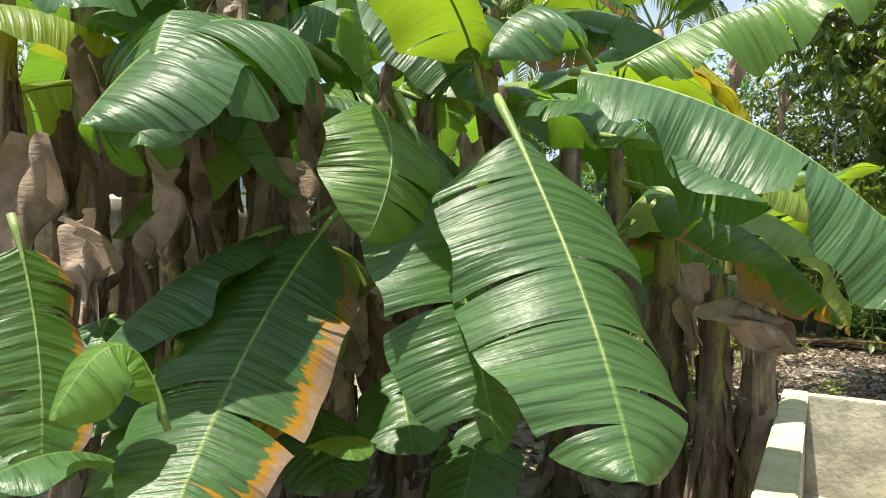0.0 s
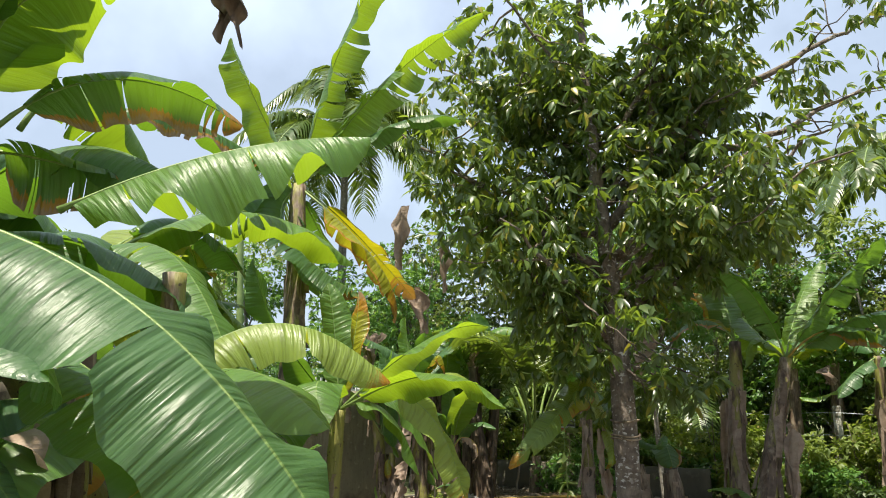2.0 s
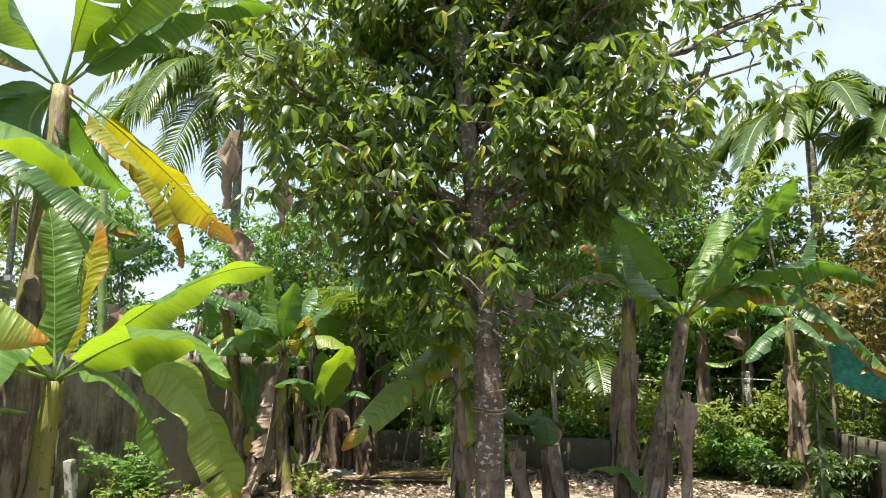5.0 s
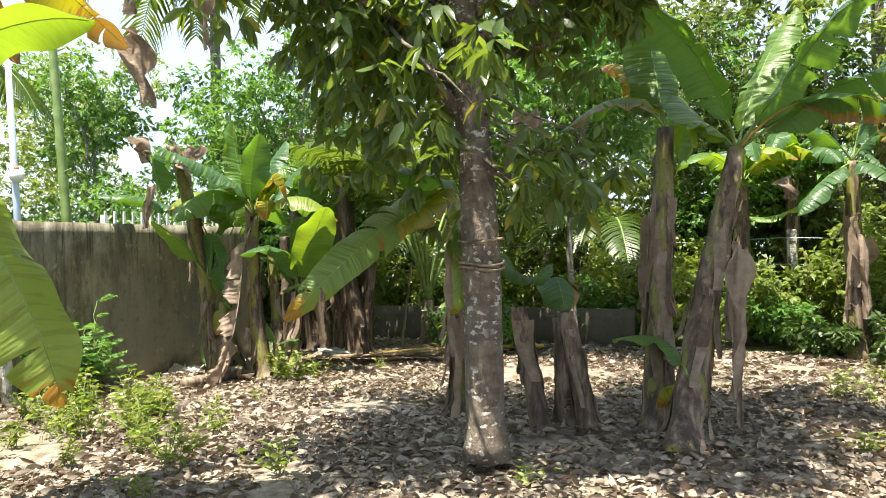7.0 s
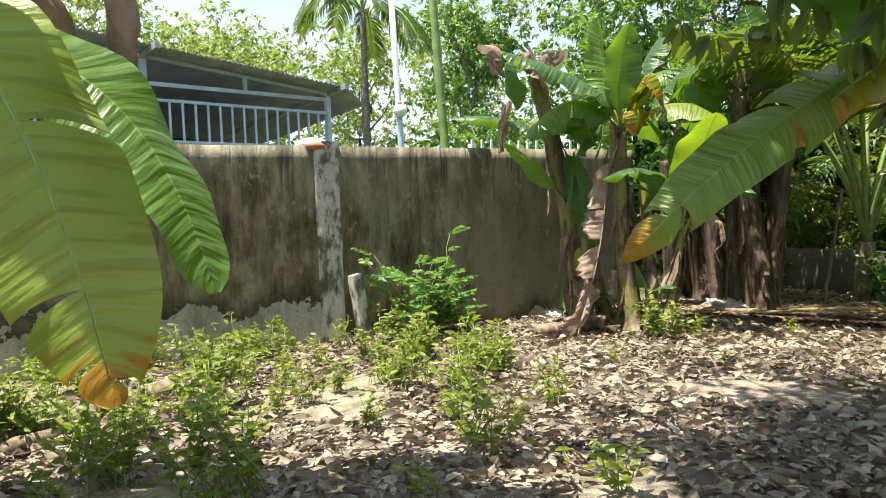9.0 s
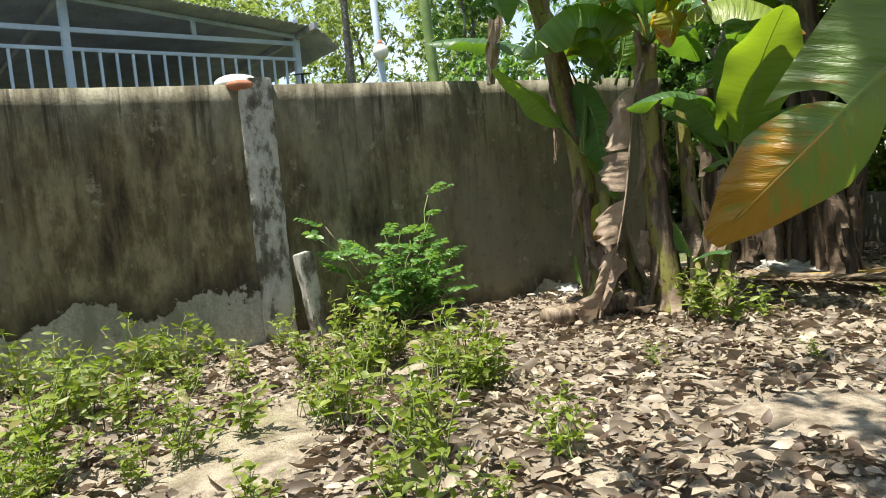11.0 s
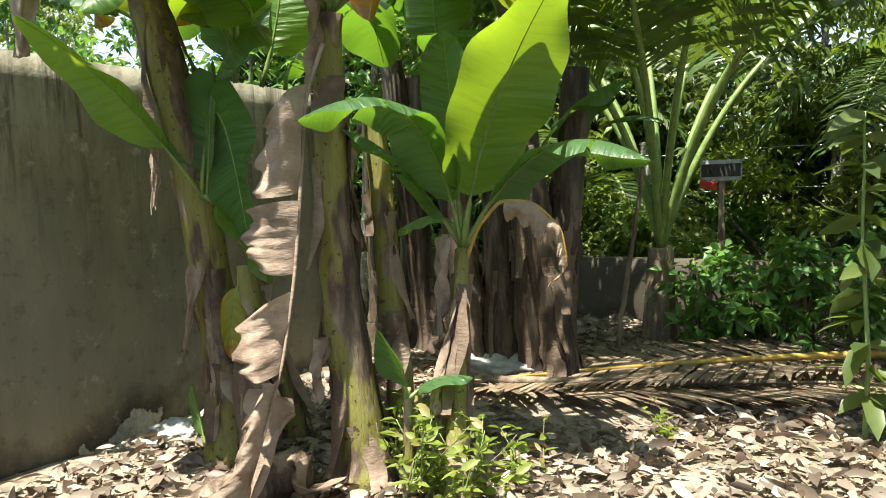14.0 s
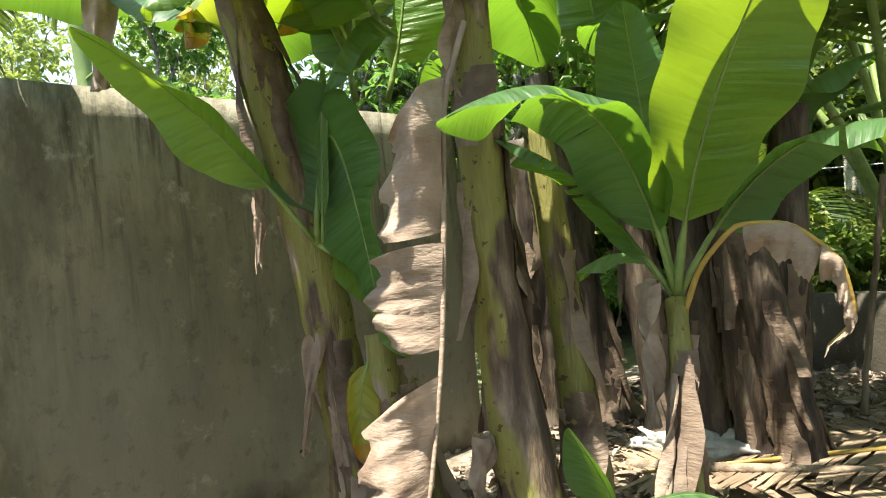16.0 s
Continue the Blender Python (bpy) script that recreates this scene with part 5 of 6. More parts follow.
hanging_leaf(p, [(1.50, 6.45, 1.86), (1.49, 6.33, 1.62), (1.50, 6.27, 1.25), (1.51, 6.21, 0.95), (1.53, 6.10, 0.62), (1.50, 5.98, 0.30), (1.44, 5.92, 0.06)],
             [(0.12, 0.33, 0.17, -0.5, 0.09), (0.345, 0.50, 0.20, -0.04, 0.05), (0.53, 0.68, 0.19, -0.35, 0.09), (0.69, 0.86, 0.15, -0.85, 0.05), (0.86, 1.0, 0.18, -0.3, 0.10)],
             LEFT, FORE, 41, "torn withered leaf hanging down the stem")
dry_leaf(p, (0.34, 5.97, 2.41), (0.2, 5.95, 1.9), 0.18, 965, DRY, 2)
dry_leaf(p, (0.67, 6.28, 1.57), (0.63, 6.26, 1.21), 0.12, 966, DRY, 2)
dry_leaf(p, (0.75, 6.38, 0.95), (0.73, 6.3, 0.56), 0.09, 967, DRY, 2)
dry_leaf(p, (0.62, 5.55, 2.9), (0.72, 5.63, 2.7), 0.4, 968, DRY, 2)
dry_leaf(p, (1.36, 6.2, 0.49), (1.41, 5.97, 0.06), 0.32, 969, DRY, 2)
dry_leaf(p, (1.42, 6.3, 0.16), (1.53, 6.18, -0.05), 0.35, 970, DRY, 2)
dry_leaf(p, (1.43, 6.13, 0.05), (1.54, 6.02, -0.12), 0.35, 971, DRY, 2)
dry_leaf(p, (0.82, 6.08, 2.76), (0.74, 6.15, 2.21), 0.3, 972, DRY, 2)
dry_leaf(p, (0.77, 5.95, 2.87), (0.76, 6.04, 2.52), 0.3, 973, DRY, 2)
dry_leaf(p, (0.87, 6.24, 2.87), (0.72, 6.18, 2.62), 0.28, 974, DRY, 2)
dry_leaf(p, (1.47, 6.64, 1.43), (1.41, 6.58, 0.89), 0.1, 975, DRY, 2)
dry_leaf(p, (1.48, 6.41, 2.07), (1.43, 6.45, 1.68), 0.14, 976, DRY, 2)
dry_leaf(p, (1.4, 6.48, 0.64), (1.42, 6.38, 0.4), 0.12, 977, DRY, 2)
crown(p, (0.79, 6.65, 1.91), 5, 1.15, 0.38, 91, 0.75, None, 2.2, 4.4, 1)
crown(p, (1.45, 6.54, 1.99), 4, 1.3, 0.40, 92, 0.7, None, 0.6, 5.0, 1)
L(p, (0.96, 6.45, 0.89), (0.97, 6.37, 0.73), (1.03, 6.32, 0.55), 0.13, 0, 0.3, 0, LEAF_YELLOW)
tagged(L(p, (0.87, 6.36, 1.27), (0.9, 6.37, 1.58), (0.94, 6.37, 1.84), 0.05, 0, 0.2, 0, LEAF_YOUNG), "rolled pale green new leaf standing upright")
# young plant next to the clump
p = plant_root((1.95, 6.9, 0), "young banana plant with one big upright bright leaf")
pseudostem(p, (2.01, 6.49, -0.02), (1.91, 6.73, 0.48), (1.81, 6.97, 0.98), 0.045, 0.032, 978, STEM_GREEN, 6, 0.4)
L(p, (1.81, 6.97, 0.98), (1.99, 6.94, 1.56), (2.33, 6.87, 2.07), 0.52, 15, 0.2, 0, LEAF_YOUNG, stalk=0.2)
L(p, (1.81, 6.97, 0.98), (1.66, 7.16, 1.6), (1.62, 7.17, 2), 0.28, 0, 0.2, 0, LEAF, stalk=0.45)
L(p, (1.81, 6.97, 0.98), (1.74, 6.68, 1.56), (1.63, 6.14, 1.52), 0.28, -15, 0.5, 1, LEAF, stalk=0.18)
L(p, (1.81, 6.97, 0.98), (1.62, 6.8, 1.36), (1.48, 6.55, 1.52), 0.18, 0, 0.5, 2, LEAF, stalk=0.2)
L(p, (1.81, 6.97, 0.98), (2.18, 7.05, 1.41), (2.66, 6.95, 1.34), 0.26, 15, 0.5, 1, LEAF, stalk=0.22)
hanging_leaf(p, [(1.82, 6.96, 0.90), (1.90, 6.95, 1.08), (2.02, 6.94, 1.20), (2.17, 6.95, 1.19), (2.28, 6.98, 1.08), (2.30, 7.0, 0.92), (2.22, 6.99, 0.84)],
             [(0.36, 0.60, 0.09, -0.9, 0.03), (0.60, 0.82, 0.12, -0.3, 0.04), (0.82, 1.0, 0.08, 0.2, 0.04)], (-0.25, -0.10, -0.55), (0.3, -0.95, 0.0), 43, "curled withered leaf on an orange stalk", PETIOLE_YELLOW)
dry_leaf(p, (1.77, 6.89, 1.04), (1.79, 6.77, 0.64), 0.16, 979, DRY, 2)
dry_leaf(p, (1.86, 6.84, 0.77), (1.89, 6.56, 0.36), 0.12, 980, DRY, 2)
L(p, (1.57, 7.35, 1.02), (1.41, 7.37, 1.12), (1.18, 7.33, 1.02), 0.2, 0, 0.4, 0, LEAF)
p = plant_root((1.81, 6.48, 0), "banana sucker with two small leaves")
pseudostem(p, (1.81, 6.48, -0.02), (1.8, 6.505, 0.22), (1.79, 6.53, 0.46), 0.025, 0.015, 981, STEM_GREEN, 0, 0.2)
L(p, (1.79, 6.52, 0.42), (1.79, 6.49, 0.54), (1.73, 6.43, 0.71), 0.22, 0, 0.3, 0, LEAF)
L(p, (1.8, 6.52, 0.42), (1.89, 6.61, 0.49), (2.01, 6.68, 0.49), 0.16, 0, 0.3, 0, LEAF)
p = plant_root((0.89, 6.23, 0), "banana sucker with a rolled leaf at the wall")
L(p, (0.89, 6.25, 0.17), (0.85, 6.26, 0.29), (0.8, 6.27, 0.43), 0.06, 0, 0.9, 0, LEAF_YOUNG)
# old clump further back, its deep shade put into the stem colour
p = plant_root((1.9, 8.5, 0), "old banana clump of dead stems, coloured dark for shade")
pseudostem(p, (1.06, 8.43, -0.02), (0.969077, 8.38513, 0.94), (0.878154, 8.34025, 1.9), 0.12, 0.09, 982, STEM_DEAD_SHADED, 14, 0.7)
pseudostem(p, (1.25, 8.42, -0.02), (1.23549, 8.47001, 1.04), (1.22099, 8.52002, 2.1), 0.12, 0.09, 983, STEM_DEAD_SHADED, 14, 0.7)
pseudostem(p, (1.28, 8.65, -0.02), (1.26069, 8.6922, 1.14), (1.24137, 8.73439, 2.3), 0.12, 0.09, 984, STEM_DEAD_SHADED, 14, 0.7)
pseudostem(p, (1.51, 8.43, -0.02), (1.48592, 8.35966, 1.19), (1.46184, 8.28931, 2.4), 0.12, 0.09, 985, STEM_DEAD_SHADED, 14, 0.7)
pseudostem(p, (1.57, 8.57, -0.02), (1.64149, 8.62478, 0.99), (1.71297, 8.67955, 2), 0.12, 0.09, 986, STEM_DEAD_SHADED, 14, 0.7)
pseudostem(p, (1.71, 8.41, -0.02), (1.61391, 8.34222, 0.74), (1.51781, 8.27443, 1.5), 0.12, 0.09, 987, STEM_DEAD_SHADED, 14, 0.7)
pseudostem(p, (0.49, 8.79, -0.02), (0.382164, 8.71856, 1.09), (0.274329, 8.64713, 2.2), 0.12, 0.09, 988, STEM_DEAD_SHADED, 14, 0.7)
pseudostem(p, (0.24, 8.86, -0.02), (0.330975, 8.8151, 1.04), (0.421951, 8.77021, 2.1), 0.12, 0.09, 989, STEM_DEAD_SHADED, 14, 0.7)
pseudostem(p, (0.19, 8.58, -0.02), (0.223491, 8.50566, 0.89), (0.256983, 8.43132, 1.8), 0.12, 0.09, 990, STEM_DEAD_SHADED, 14, 0.7)
L(p, (1.5, 8.55, 1.48), (1.78, 8.53, 1.77), (2.12, 8.52, 1.88), 0.4, 0, 0.5, 1, LEAF)
L(p, (1.86, 8.68, 1.62), (2.08, 8.64, 1.67), (2.29, 8.59, 1.62), 0.2, 0, 0.4, 0, LEAF)
L(p, (1.34, 8.34, 2.34), (1.24, 8.19, 2.71), (1.06, 8.18, 3.13), 0.5, 0, 0.4, 1, LEAF)
L(p, (1.35, 8.37, 2.24), (1.24, 8.07, 2.21), (1.1, 7.76, 2.15), 0.36, 0, 0.4, 1, LEAF)
L(p, (1.41, 8.38, 2.32), (1.46, 8.5, 2.85), (1.37, 8.48, 3.42), 0.5, 0, 0.4, 1, LEAF)
L(p, (0.93, 8.38, 2.12), (0.89, 8.28, 2.46), (0.93, 8.41, 2.93), 0.5, 0, 0.4, 1, LEAF_YOUNG)
dry_leaf(p, (1.52, 8.31, 2.8), (1.3, 8.36, 2.13), 0.3, 991, DRY, 2)
crown(p, (1.30, 8.70, 2.40), 8, 1.8, 0.5, 95, 0.7, None, 0.0, 6.28, 3)
# cut stems beside the mango tree
for k, (a, b) in enumerate((((5.56, 5.55, 0), (5.36, 5.60, 1.0)), ((5.91, 5.71, 0), (5.72, 5.75, 0.95)), ((5.70, 5.75, 0), (5.66, 5.8, 0.9)))):
    p = tagged(root("banana_stump", a, "", ""), "grey dead banana stem cut off and leaning", "stump", "cut banana stems")
    pseudostem(p, a, tuple((q + w) / 2 for q, w in zip(a, b)), b, 0.085, 0.07, 80 + k, STEM_DEAD, 5, 0.5)


# ---- mango tree ----
def mango(at, seed):
    p = root("mango_tree", at, "mango tree with pale blotched trunk, wire bands and hanging leaves", "tree")
    pts = np.array([(5.68, 4.29, -0.05), (5.68, 4.30, 0.15), (5.67, 4.32, 0.7), (5.66, 4.35, 1.4), (5.63, 4.35, 2.2), (5.58, 4.30, 3.2), (5.53, 4.15, 4.3), (5.45, 4.15, 5.6), (5.4, 4.2, 7.0)])
    s = np.linspace(0, 1, 40)
    fine = np.stack([np.interp(s * 7.0, pts[:, 2], pts[:, k]) for k in range(3)], axis=1)
    fine = np.stack([np.convolve(np.pad(fine[:, k], 2, "edge"), np.ones(5) / 5, "valid") for k in range(3)], axis=1)
    rad = [0.128 + 0.05 * max(0, 1 - z / 0.35) if z < 1.5 else max(0.03, 0.128 - 0.018 * (z - 1.5)) for z in fine[:, 2]]
    v, f = tube(fine, rad, 16, 0.025, seed)
    mesh_object("trunk", v, f, BARK, p, "pale blotched grey-brown trunk")
    return p


tree = mango((5.72, 4.27, 0), 5)
rng = np.random.default_rng(8)
ACROSS, AWAY = np.array((0.88, 0.47, 0.0)), np.array((-0.47, 0.88, 0.0))


def tree_at(u, w, z):
    return np.array((5.55, 4.35, 0)) + ACROSS * u + AWAY * w + np.array((0, 0, z))


limbs, clumps = [], []
for k in range(24):
    z = rng.uniform(2.0, 5.6)
    side = 1 if k % 2 else -1
    u = side * rng.uniform(0.6, 2.4 if side < 0 else 2.6)
    w = rng.uniform(-1.5, 1.6)
    top = min(6.9, z + rng.uniform(0.5, 1.9))
    (v, f), pts = limb_pieces(tree_at(0, 0, z), tree_at(u, w, top), 0.05 if k < 8 else 0.03, 0.010, 300 + k, 0.12)
    mesh_object("limb", v, f, BARK, tree)
    limbs.append(pts)
    for j in range(4):
        a = pts[3 + j]
        e = a + rng.normal(0, 0.45, 3) * np.array((1, 1, 0.6))
        (v, f), q = limb_pieces(a, e, 0.014, 0.005, 400 + k * 10 + j, 0.12, 6)
        mesh_object("twig", v, f, BARK, tree)
        limbs.append(q)
# the long bent limb that climbs out over the open side, with thin foliage
for k, (z0, u, w, z1) in enumerate(((3.0, 1.6, -0.4, 4.3), (3.9, 3.2, -0.2, 6.2), (4.2, 3.4, 0.3, 5.4), (3.3, 2.9, 0.5, 5.0), (3.6, 1.5, -0.6, 6.6))):
    (v, f), pts = limb_pieces(tree_at(0.02, 0, z0), tree_at(u, w, z1), 0.065, 0.012, 700 + k, 0.16, 14)
    mesh_object("limb", v, f, BARK, tree)
    for j in range(5, 14):
        e = pts[j] + rng.normal(0, 0.4, 3) + np.array((0, 0, 0.15))
        (v, f), q = limb_pieces(pts[j], e, 0.011, 0.004, 720 + k * 20 + j, 0.14, 6)
        mesh_object("twig", v, f, BARK, tree)
        clumps.append((tuple(q[-1]), (0.30, 0.30, 0.25), 0.45))
for q in limbs:
    for a in q[2::2]:
        if a[2] > 1.75:
            clumps.append((tuple(a), (0.42, 0.42, 0.36), 1.0))
# low sprays that hang about the trunk
for k in range(12):
    an, r = rng.uniform(-0.6, 2.4), rng.uniform(0.35, 0.95)
    z = rng.uniform(1.6, 2.3)
    e = (5.68 + r * math.cos(an), 4.34 + r * math.sin(an), z)
    (v, f), q = limb_pieces((5.68, 4.34, z + 0.25), e, 0.014, 0.005, 900 + k, 0.14, 7)
    mesh_object("twig", v, f, BARK, tree)
    clumps.append((e, (0.25, 0.25, 0.2), 0.5))
for k in range(30):
    z = rng.uniform(4.4, 7.6)
    clumps.append((tuple(tree_at(rng.normal(0.1, 0.5), rng.normal(0, 0.5), z)), (0.4, 0.4, 0.35), 1.0))
verts, faces = crown_cloud(clumps, 80, 0.150, 0.048, 11, 0.8, simple=False)
cloud_object("crown", verts, faces, MANGO, tree, "dense drooping dark green leaves", "stuff")
for z in (1.36, 1.39, 1.54):
    ring = [(5.66 + 0.147 * math.cos(a), 4.35 + 0.147 * math.sin(a), z + 0.012 * math.sin(a * 2 + z * 9)) for a in np.linspace(0, 6.28, 28)]
    v, f = tube(ring, [0.010] * 28, 6)
    mesh_object("wire_band", v, f, WOOD, tree, "rusty wire band round the trunk")


# ---- coconut palms ----
def palm(at, height, fronds, length, seed, label, leaflet=0.7, lean=(0, 0), hang=0.7, trunk_r=0.13, droop=0.5, az0=0.0, spread=6.28, elev=(0.1, 1.2), bark=None, start=0.2, blade=0.022):
    rng = np.random.default_rng(seed)
    p = root("palm_tree", at, label, "palm tree", "palm trees")
    x, y = at[0], at[1]
    top = np.array((x + lean[0], y + lean[1], height))
    if height > 0.6:
        pts = curve_points((x, y, -0.05), (x + lean[0] * 0.35, y + lean[1] * 0.35, height / 2), top, 30)
        v, f = tube(pts, [trunk_r * (1.25 - 0.5 * i / 29) * (1 + 0.04 * (i % 2)) for i in range(30)], 10, 0.02, seed)
        mesh_object("trunk", v, f, bark or BARK_PALE, p)
    for k in range(fronds):
        az = az0 + k * spread / fronds + rng.uniform(-0.2, 0.2)
        el = rng.uniform(*elev)
        ln = length * rng.uniform(0.85, 1.1)
        d = np.array((math.cos(az), math.sin(az), 0))
        mid = top + d * ln * 0.48 * math.cos(el) + np.array((0, 0, ln * 0.5 * math.sin(el)))
        tip = top + d * ln * 0.85 * math.cos(el * 0.7) + np.array((0, 0, ln * (math.sin(el) * 0.75 - droop)))
        (rv, rf), v, f = palm_frond(top, mid, tip, leaflet * ln / 3.2, seed * 50 + k, 64, hang, start, blade)
        fr = cloud_object("frond", v, f, PALM, p)
        mesh_object("rachis", rv, rf, PETIOLE, fr)
    return p


palm((1.95, 9.8, 0), 0.75, 12, 3.9, 3, "young coconut palm with arching green fronds", elev=(0.95, 1.42), droop=0.1, trunk_r=0.12, leaflet=0.85, bark=WOOD, start=0.34)
palm((-5.4, 12.4, 0), 9.0, 24, 4.6, 4, "tall coconut palm with drooping crown behind the wall", hang=1.0, elev=(-0.2, 1.25), blade=0.042)
palm((8.3, 15.4, 0), 6.6, 14, 3.0, 6, "coconut palm far behind the garden", hang=0.8, blade=0.04)
palm((10.4, 15.0, 0), 5.8, 14, 2.8, 7, "coconut palm far behind the garden", hang=0.8, blade=0.04)
palm((0.3, 12.9, 0), 0.9, 12, 2.8, 8, "coconut palm in the shade behind the low wall", hang=0.6)
palm((3.8, 13.2, 0), 1.0, 12, 3.0, 9, "coconut palm in the shade behind the low wall", hang=0.6)
palm((-7.2, 7.6, 0), 5.4, 10, 1.7, 11, "slim areca palm beyond the wall", trunk_r=0.075, hang=0.9, leaflet=1.0, elev=(-0.3, 1.2))

# ---- far trees ----
def far_tree(at, height, radius, seed, material, leaves=5000, leaf=0.16, label="light green tree beyond the wall", low=0.25, trunk_r=0.09):
    rng = np.random.default_rng(seed)
    p = root("tree", at, label, "tree", "trees beyond the garden")
    x, y = at[0], at[1]
    pieces = [limb_pieces((x, y, -0.1), (x + rng.normal(0, 0.3), y + rng.normal(0, 0.3), height * 0.9), trunk_r, 0.02, seed, 0.04, 14)[0]]
    mesh_object("trunk", *pieces[0], BARK_PALE, p)
    clumps = []
    for k in range(26):
        z = height * rng.uniform(low, 1.0)
        a = rng.uniform(0, 6.28)
        r = radius * rng.uniform(0.15, 1.0) * (1 - 0.4 * abs(z / height - 0.6))
        e = (x + r * math.cos(a), y + r * math.sin(a), z)
        if k % 3 == 0:
            v, f = limb_pieces((x, y, z * 0.75), e, 0.03, 0.008, seed * 100 + k, 0.1, 7)[0]
            mesh_object("limb", v, f, BARK_PALE, p)
        clumps.append((e, (radius * 0.38, radius * 0.38, radius * 0.3), 1))
    v, f = crown_cloud(clumps, leaves / 26, leaf, leaf * 0.42, seed, 0.3)
    cloud_object("crown", v, f, material, p, kind="stuff")
    return p


rng = np.random.default_rng(77)
for k in range(18):
    y = -14 + k * 1.7
    far_tree((-11.5 - 5 * rng.random(), y + rng.uniform(-0.8, 0.8), 0), rng.uniform(5.5, 8.0), 2.3, 500 + k, FAR_LEAF, 6500, 0.17, trunk_r=0.07)
for k in range(13):
    x = -9 + k * 1.9
    far_tree((x, 15.5 + 4 * rng.random(), 0), rng.uniform(4.0, 6.0) if 0 < k < 8 else rng.uniform(3.5, 5), 2.0, 540 + k, FAR_DARK if k % 3 else FAR_LEAF, 6500, 0.18, "green tree behind the low wall")
for k in range(8):
    far_tree((-5 + 0.55 * k + rng.random(), 11.6 + 1.8 * rng.random(), 0), rng.uniform(2.8, 4.0), 1.2, 580 + k, FAR_DARK, 5200, 0.15, "dense dark tree in the shaded corner", 0.05, 0.05)
for k, (x, y, h) in enumerate(((-1.8, 12.4, 4.6), (-3.8, 10.8, 5.2), (-0.2, 14.2, 5.0), (6.6, 14.0, 5.0), (7.9, 13.2, 5.2), (-6.0, 9.4, 5.4))):
    far_tree((x, y, 0), h, 1.7, 610 + k, SHRUB if k % 2 else FAR_LEAF, 6500, 0.15, "light green tree behind the garden", 0.15, 0.05)
far_tree((9.6, 10.6, 0), 4.3, 1.6, 590, RED_LEAF, 7000, 0.15, "tree with reddish brown leaves", 0.4)
far_tree((11.2, 3.2, 0), 6.5, 1.7, 591, RED_LEAF, 2600, 0.22, "tree with large yellowish leaves", 0.55)
for k, (x, y, h) in enumerate(((0.4, 14.0, 6.6), (2.6, 14.4, 6.3), (4.6, 13.9, 6.0), (6.2, 14.4, 6.0), (8.4, 14.6, 5.2), (-2.2, 12.4, 5.8))):
    far_tree((x, y, 0), h, 2.1, 640 + k, FAR_MID, 9000, 0.15, "dense dark tree standing behind the garden", 0.12, 0.07)
far_tree((-1.0, 9.7, 0), 5.6, 1.7, 650, SHRUB, 7000, 0.13, "light green tree beyond the wall's end", 0.3, 0.06)
far_tree((4.6, 9.3, 0), 5.2, 1.4, 592, SHRUB, 7000, 0.14, "light green tree behind the mango tree", 0.45, 0.05)
far_tree((13.5, 8.0, 0), 5.0, 2.2, 595, FAR_DARK, 7000, 0.17, "dark tree at the garden's far side", 0.1)
far_tree((14.0, 0.0, 0), 5.5, 2.4, 596, FAR_DARK, 5000, 0.2, "dark tree at the garden's far side", 0.1)
far_tree((9.5, -8.5, 0), 6.0, 2.4, 597, FAR_DARK, 5000, 0.2, "dark tree behind the path", 0.3)

# ---- hedge of bushes behind the low wall ----
def bush(at, r, h, seed, material, leaves=1600, leaf=0.12, label="leafy green bush behind the low wall", group="bushes"):
    p = root("bush", at, label, "bush", group)
    rng = np.random.default_rng(seed)
    pieces = []
    for k in range(7):
        e = (at[0] + rng.normal(0, r * 0.5), at[1] + rng.normal(0, r * 0.4), h * rng.uniform(0.6, 1))
        pieces.append(limb_pieces(at, e, 0.014, 0.005, seed * 9 + k, 0.08, 6)[0])
    for v, f in pieces:
        mesh_object("stem", v, f, BARK, p)
    clumps = [((at[0] + rng.normal(0, r * 0.5), at[1] + rng.normal(0, r * 0.4), h * rng.uniform(0.2, 0.95)), (r * 0.4, r * 0.4, h * 0.15), 1) for _ in range(12)]
    v, f = crown_cloud(clumps, leaves / 12, leaf, leaf * 0.45, seed, 0.2)
    cloud_object("foliage", v, f, material, p, kind="stuff")
    return p


for k in range(20):
    bush((-0.5 + k * 0.8, 11.1 + 0.9 * rng.random(), 0), 0.75, rng.uniform(1.0, 1.9), 600 + k, (SHRUB, WEED, FAR_LEAF)[k % 3], 2600, 0.11)
for k in range(11):
    bush((-6.0 + k * 1.75, 13.4 + rng.random(), 0), 1.2, rng.uniform(1.8, 2.8), 630 + k, FAR_DARK, 2600, 0.16)
for k in range(4):
    bush((2.3 + 0.35 * k, 9.6 + 0.25 * rng.random(), 0), 0.35, rng.uniform(0.45, 0.85), 660 + k, SHRUB, 500, 0.12, "low dark weeds under the young coconut palm")
for k in range(6):
    bush((7.6 + 0.7 * k, 9.6 + 0.8 * rng.random(), 0), 0.5, rng.uniform(0.35, 0.75), 670 + k, FAR_DARK, 1100, 0.11, "dark bush along the garden's edge")
for k in range(9):
    bush((-2.2 - 1.5 * rng.random(), -6 + 1.7 * k, 0), 1.0, rng.uniform(1.2, 1.9), 690 + k, FAR_LEAF, 1200, 0.12, "light green bush beyond the wall")

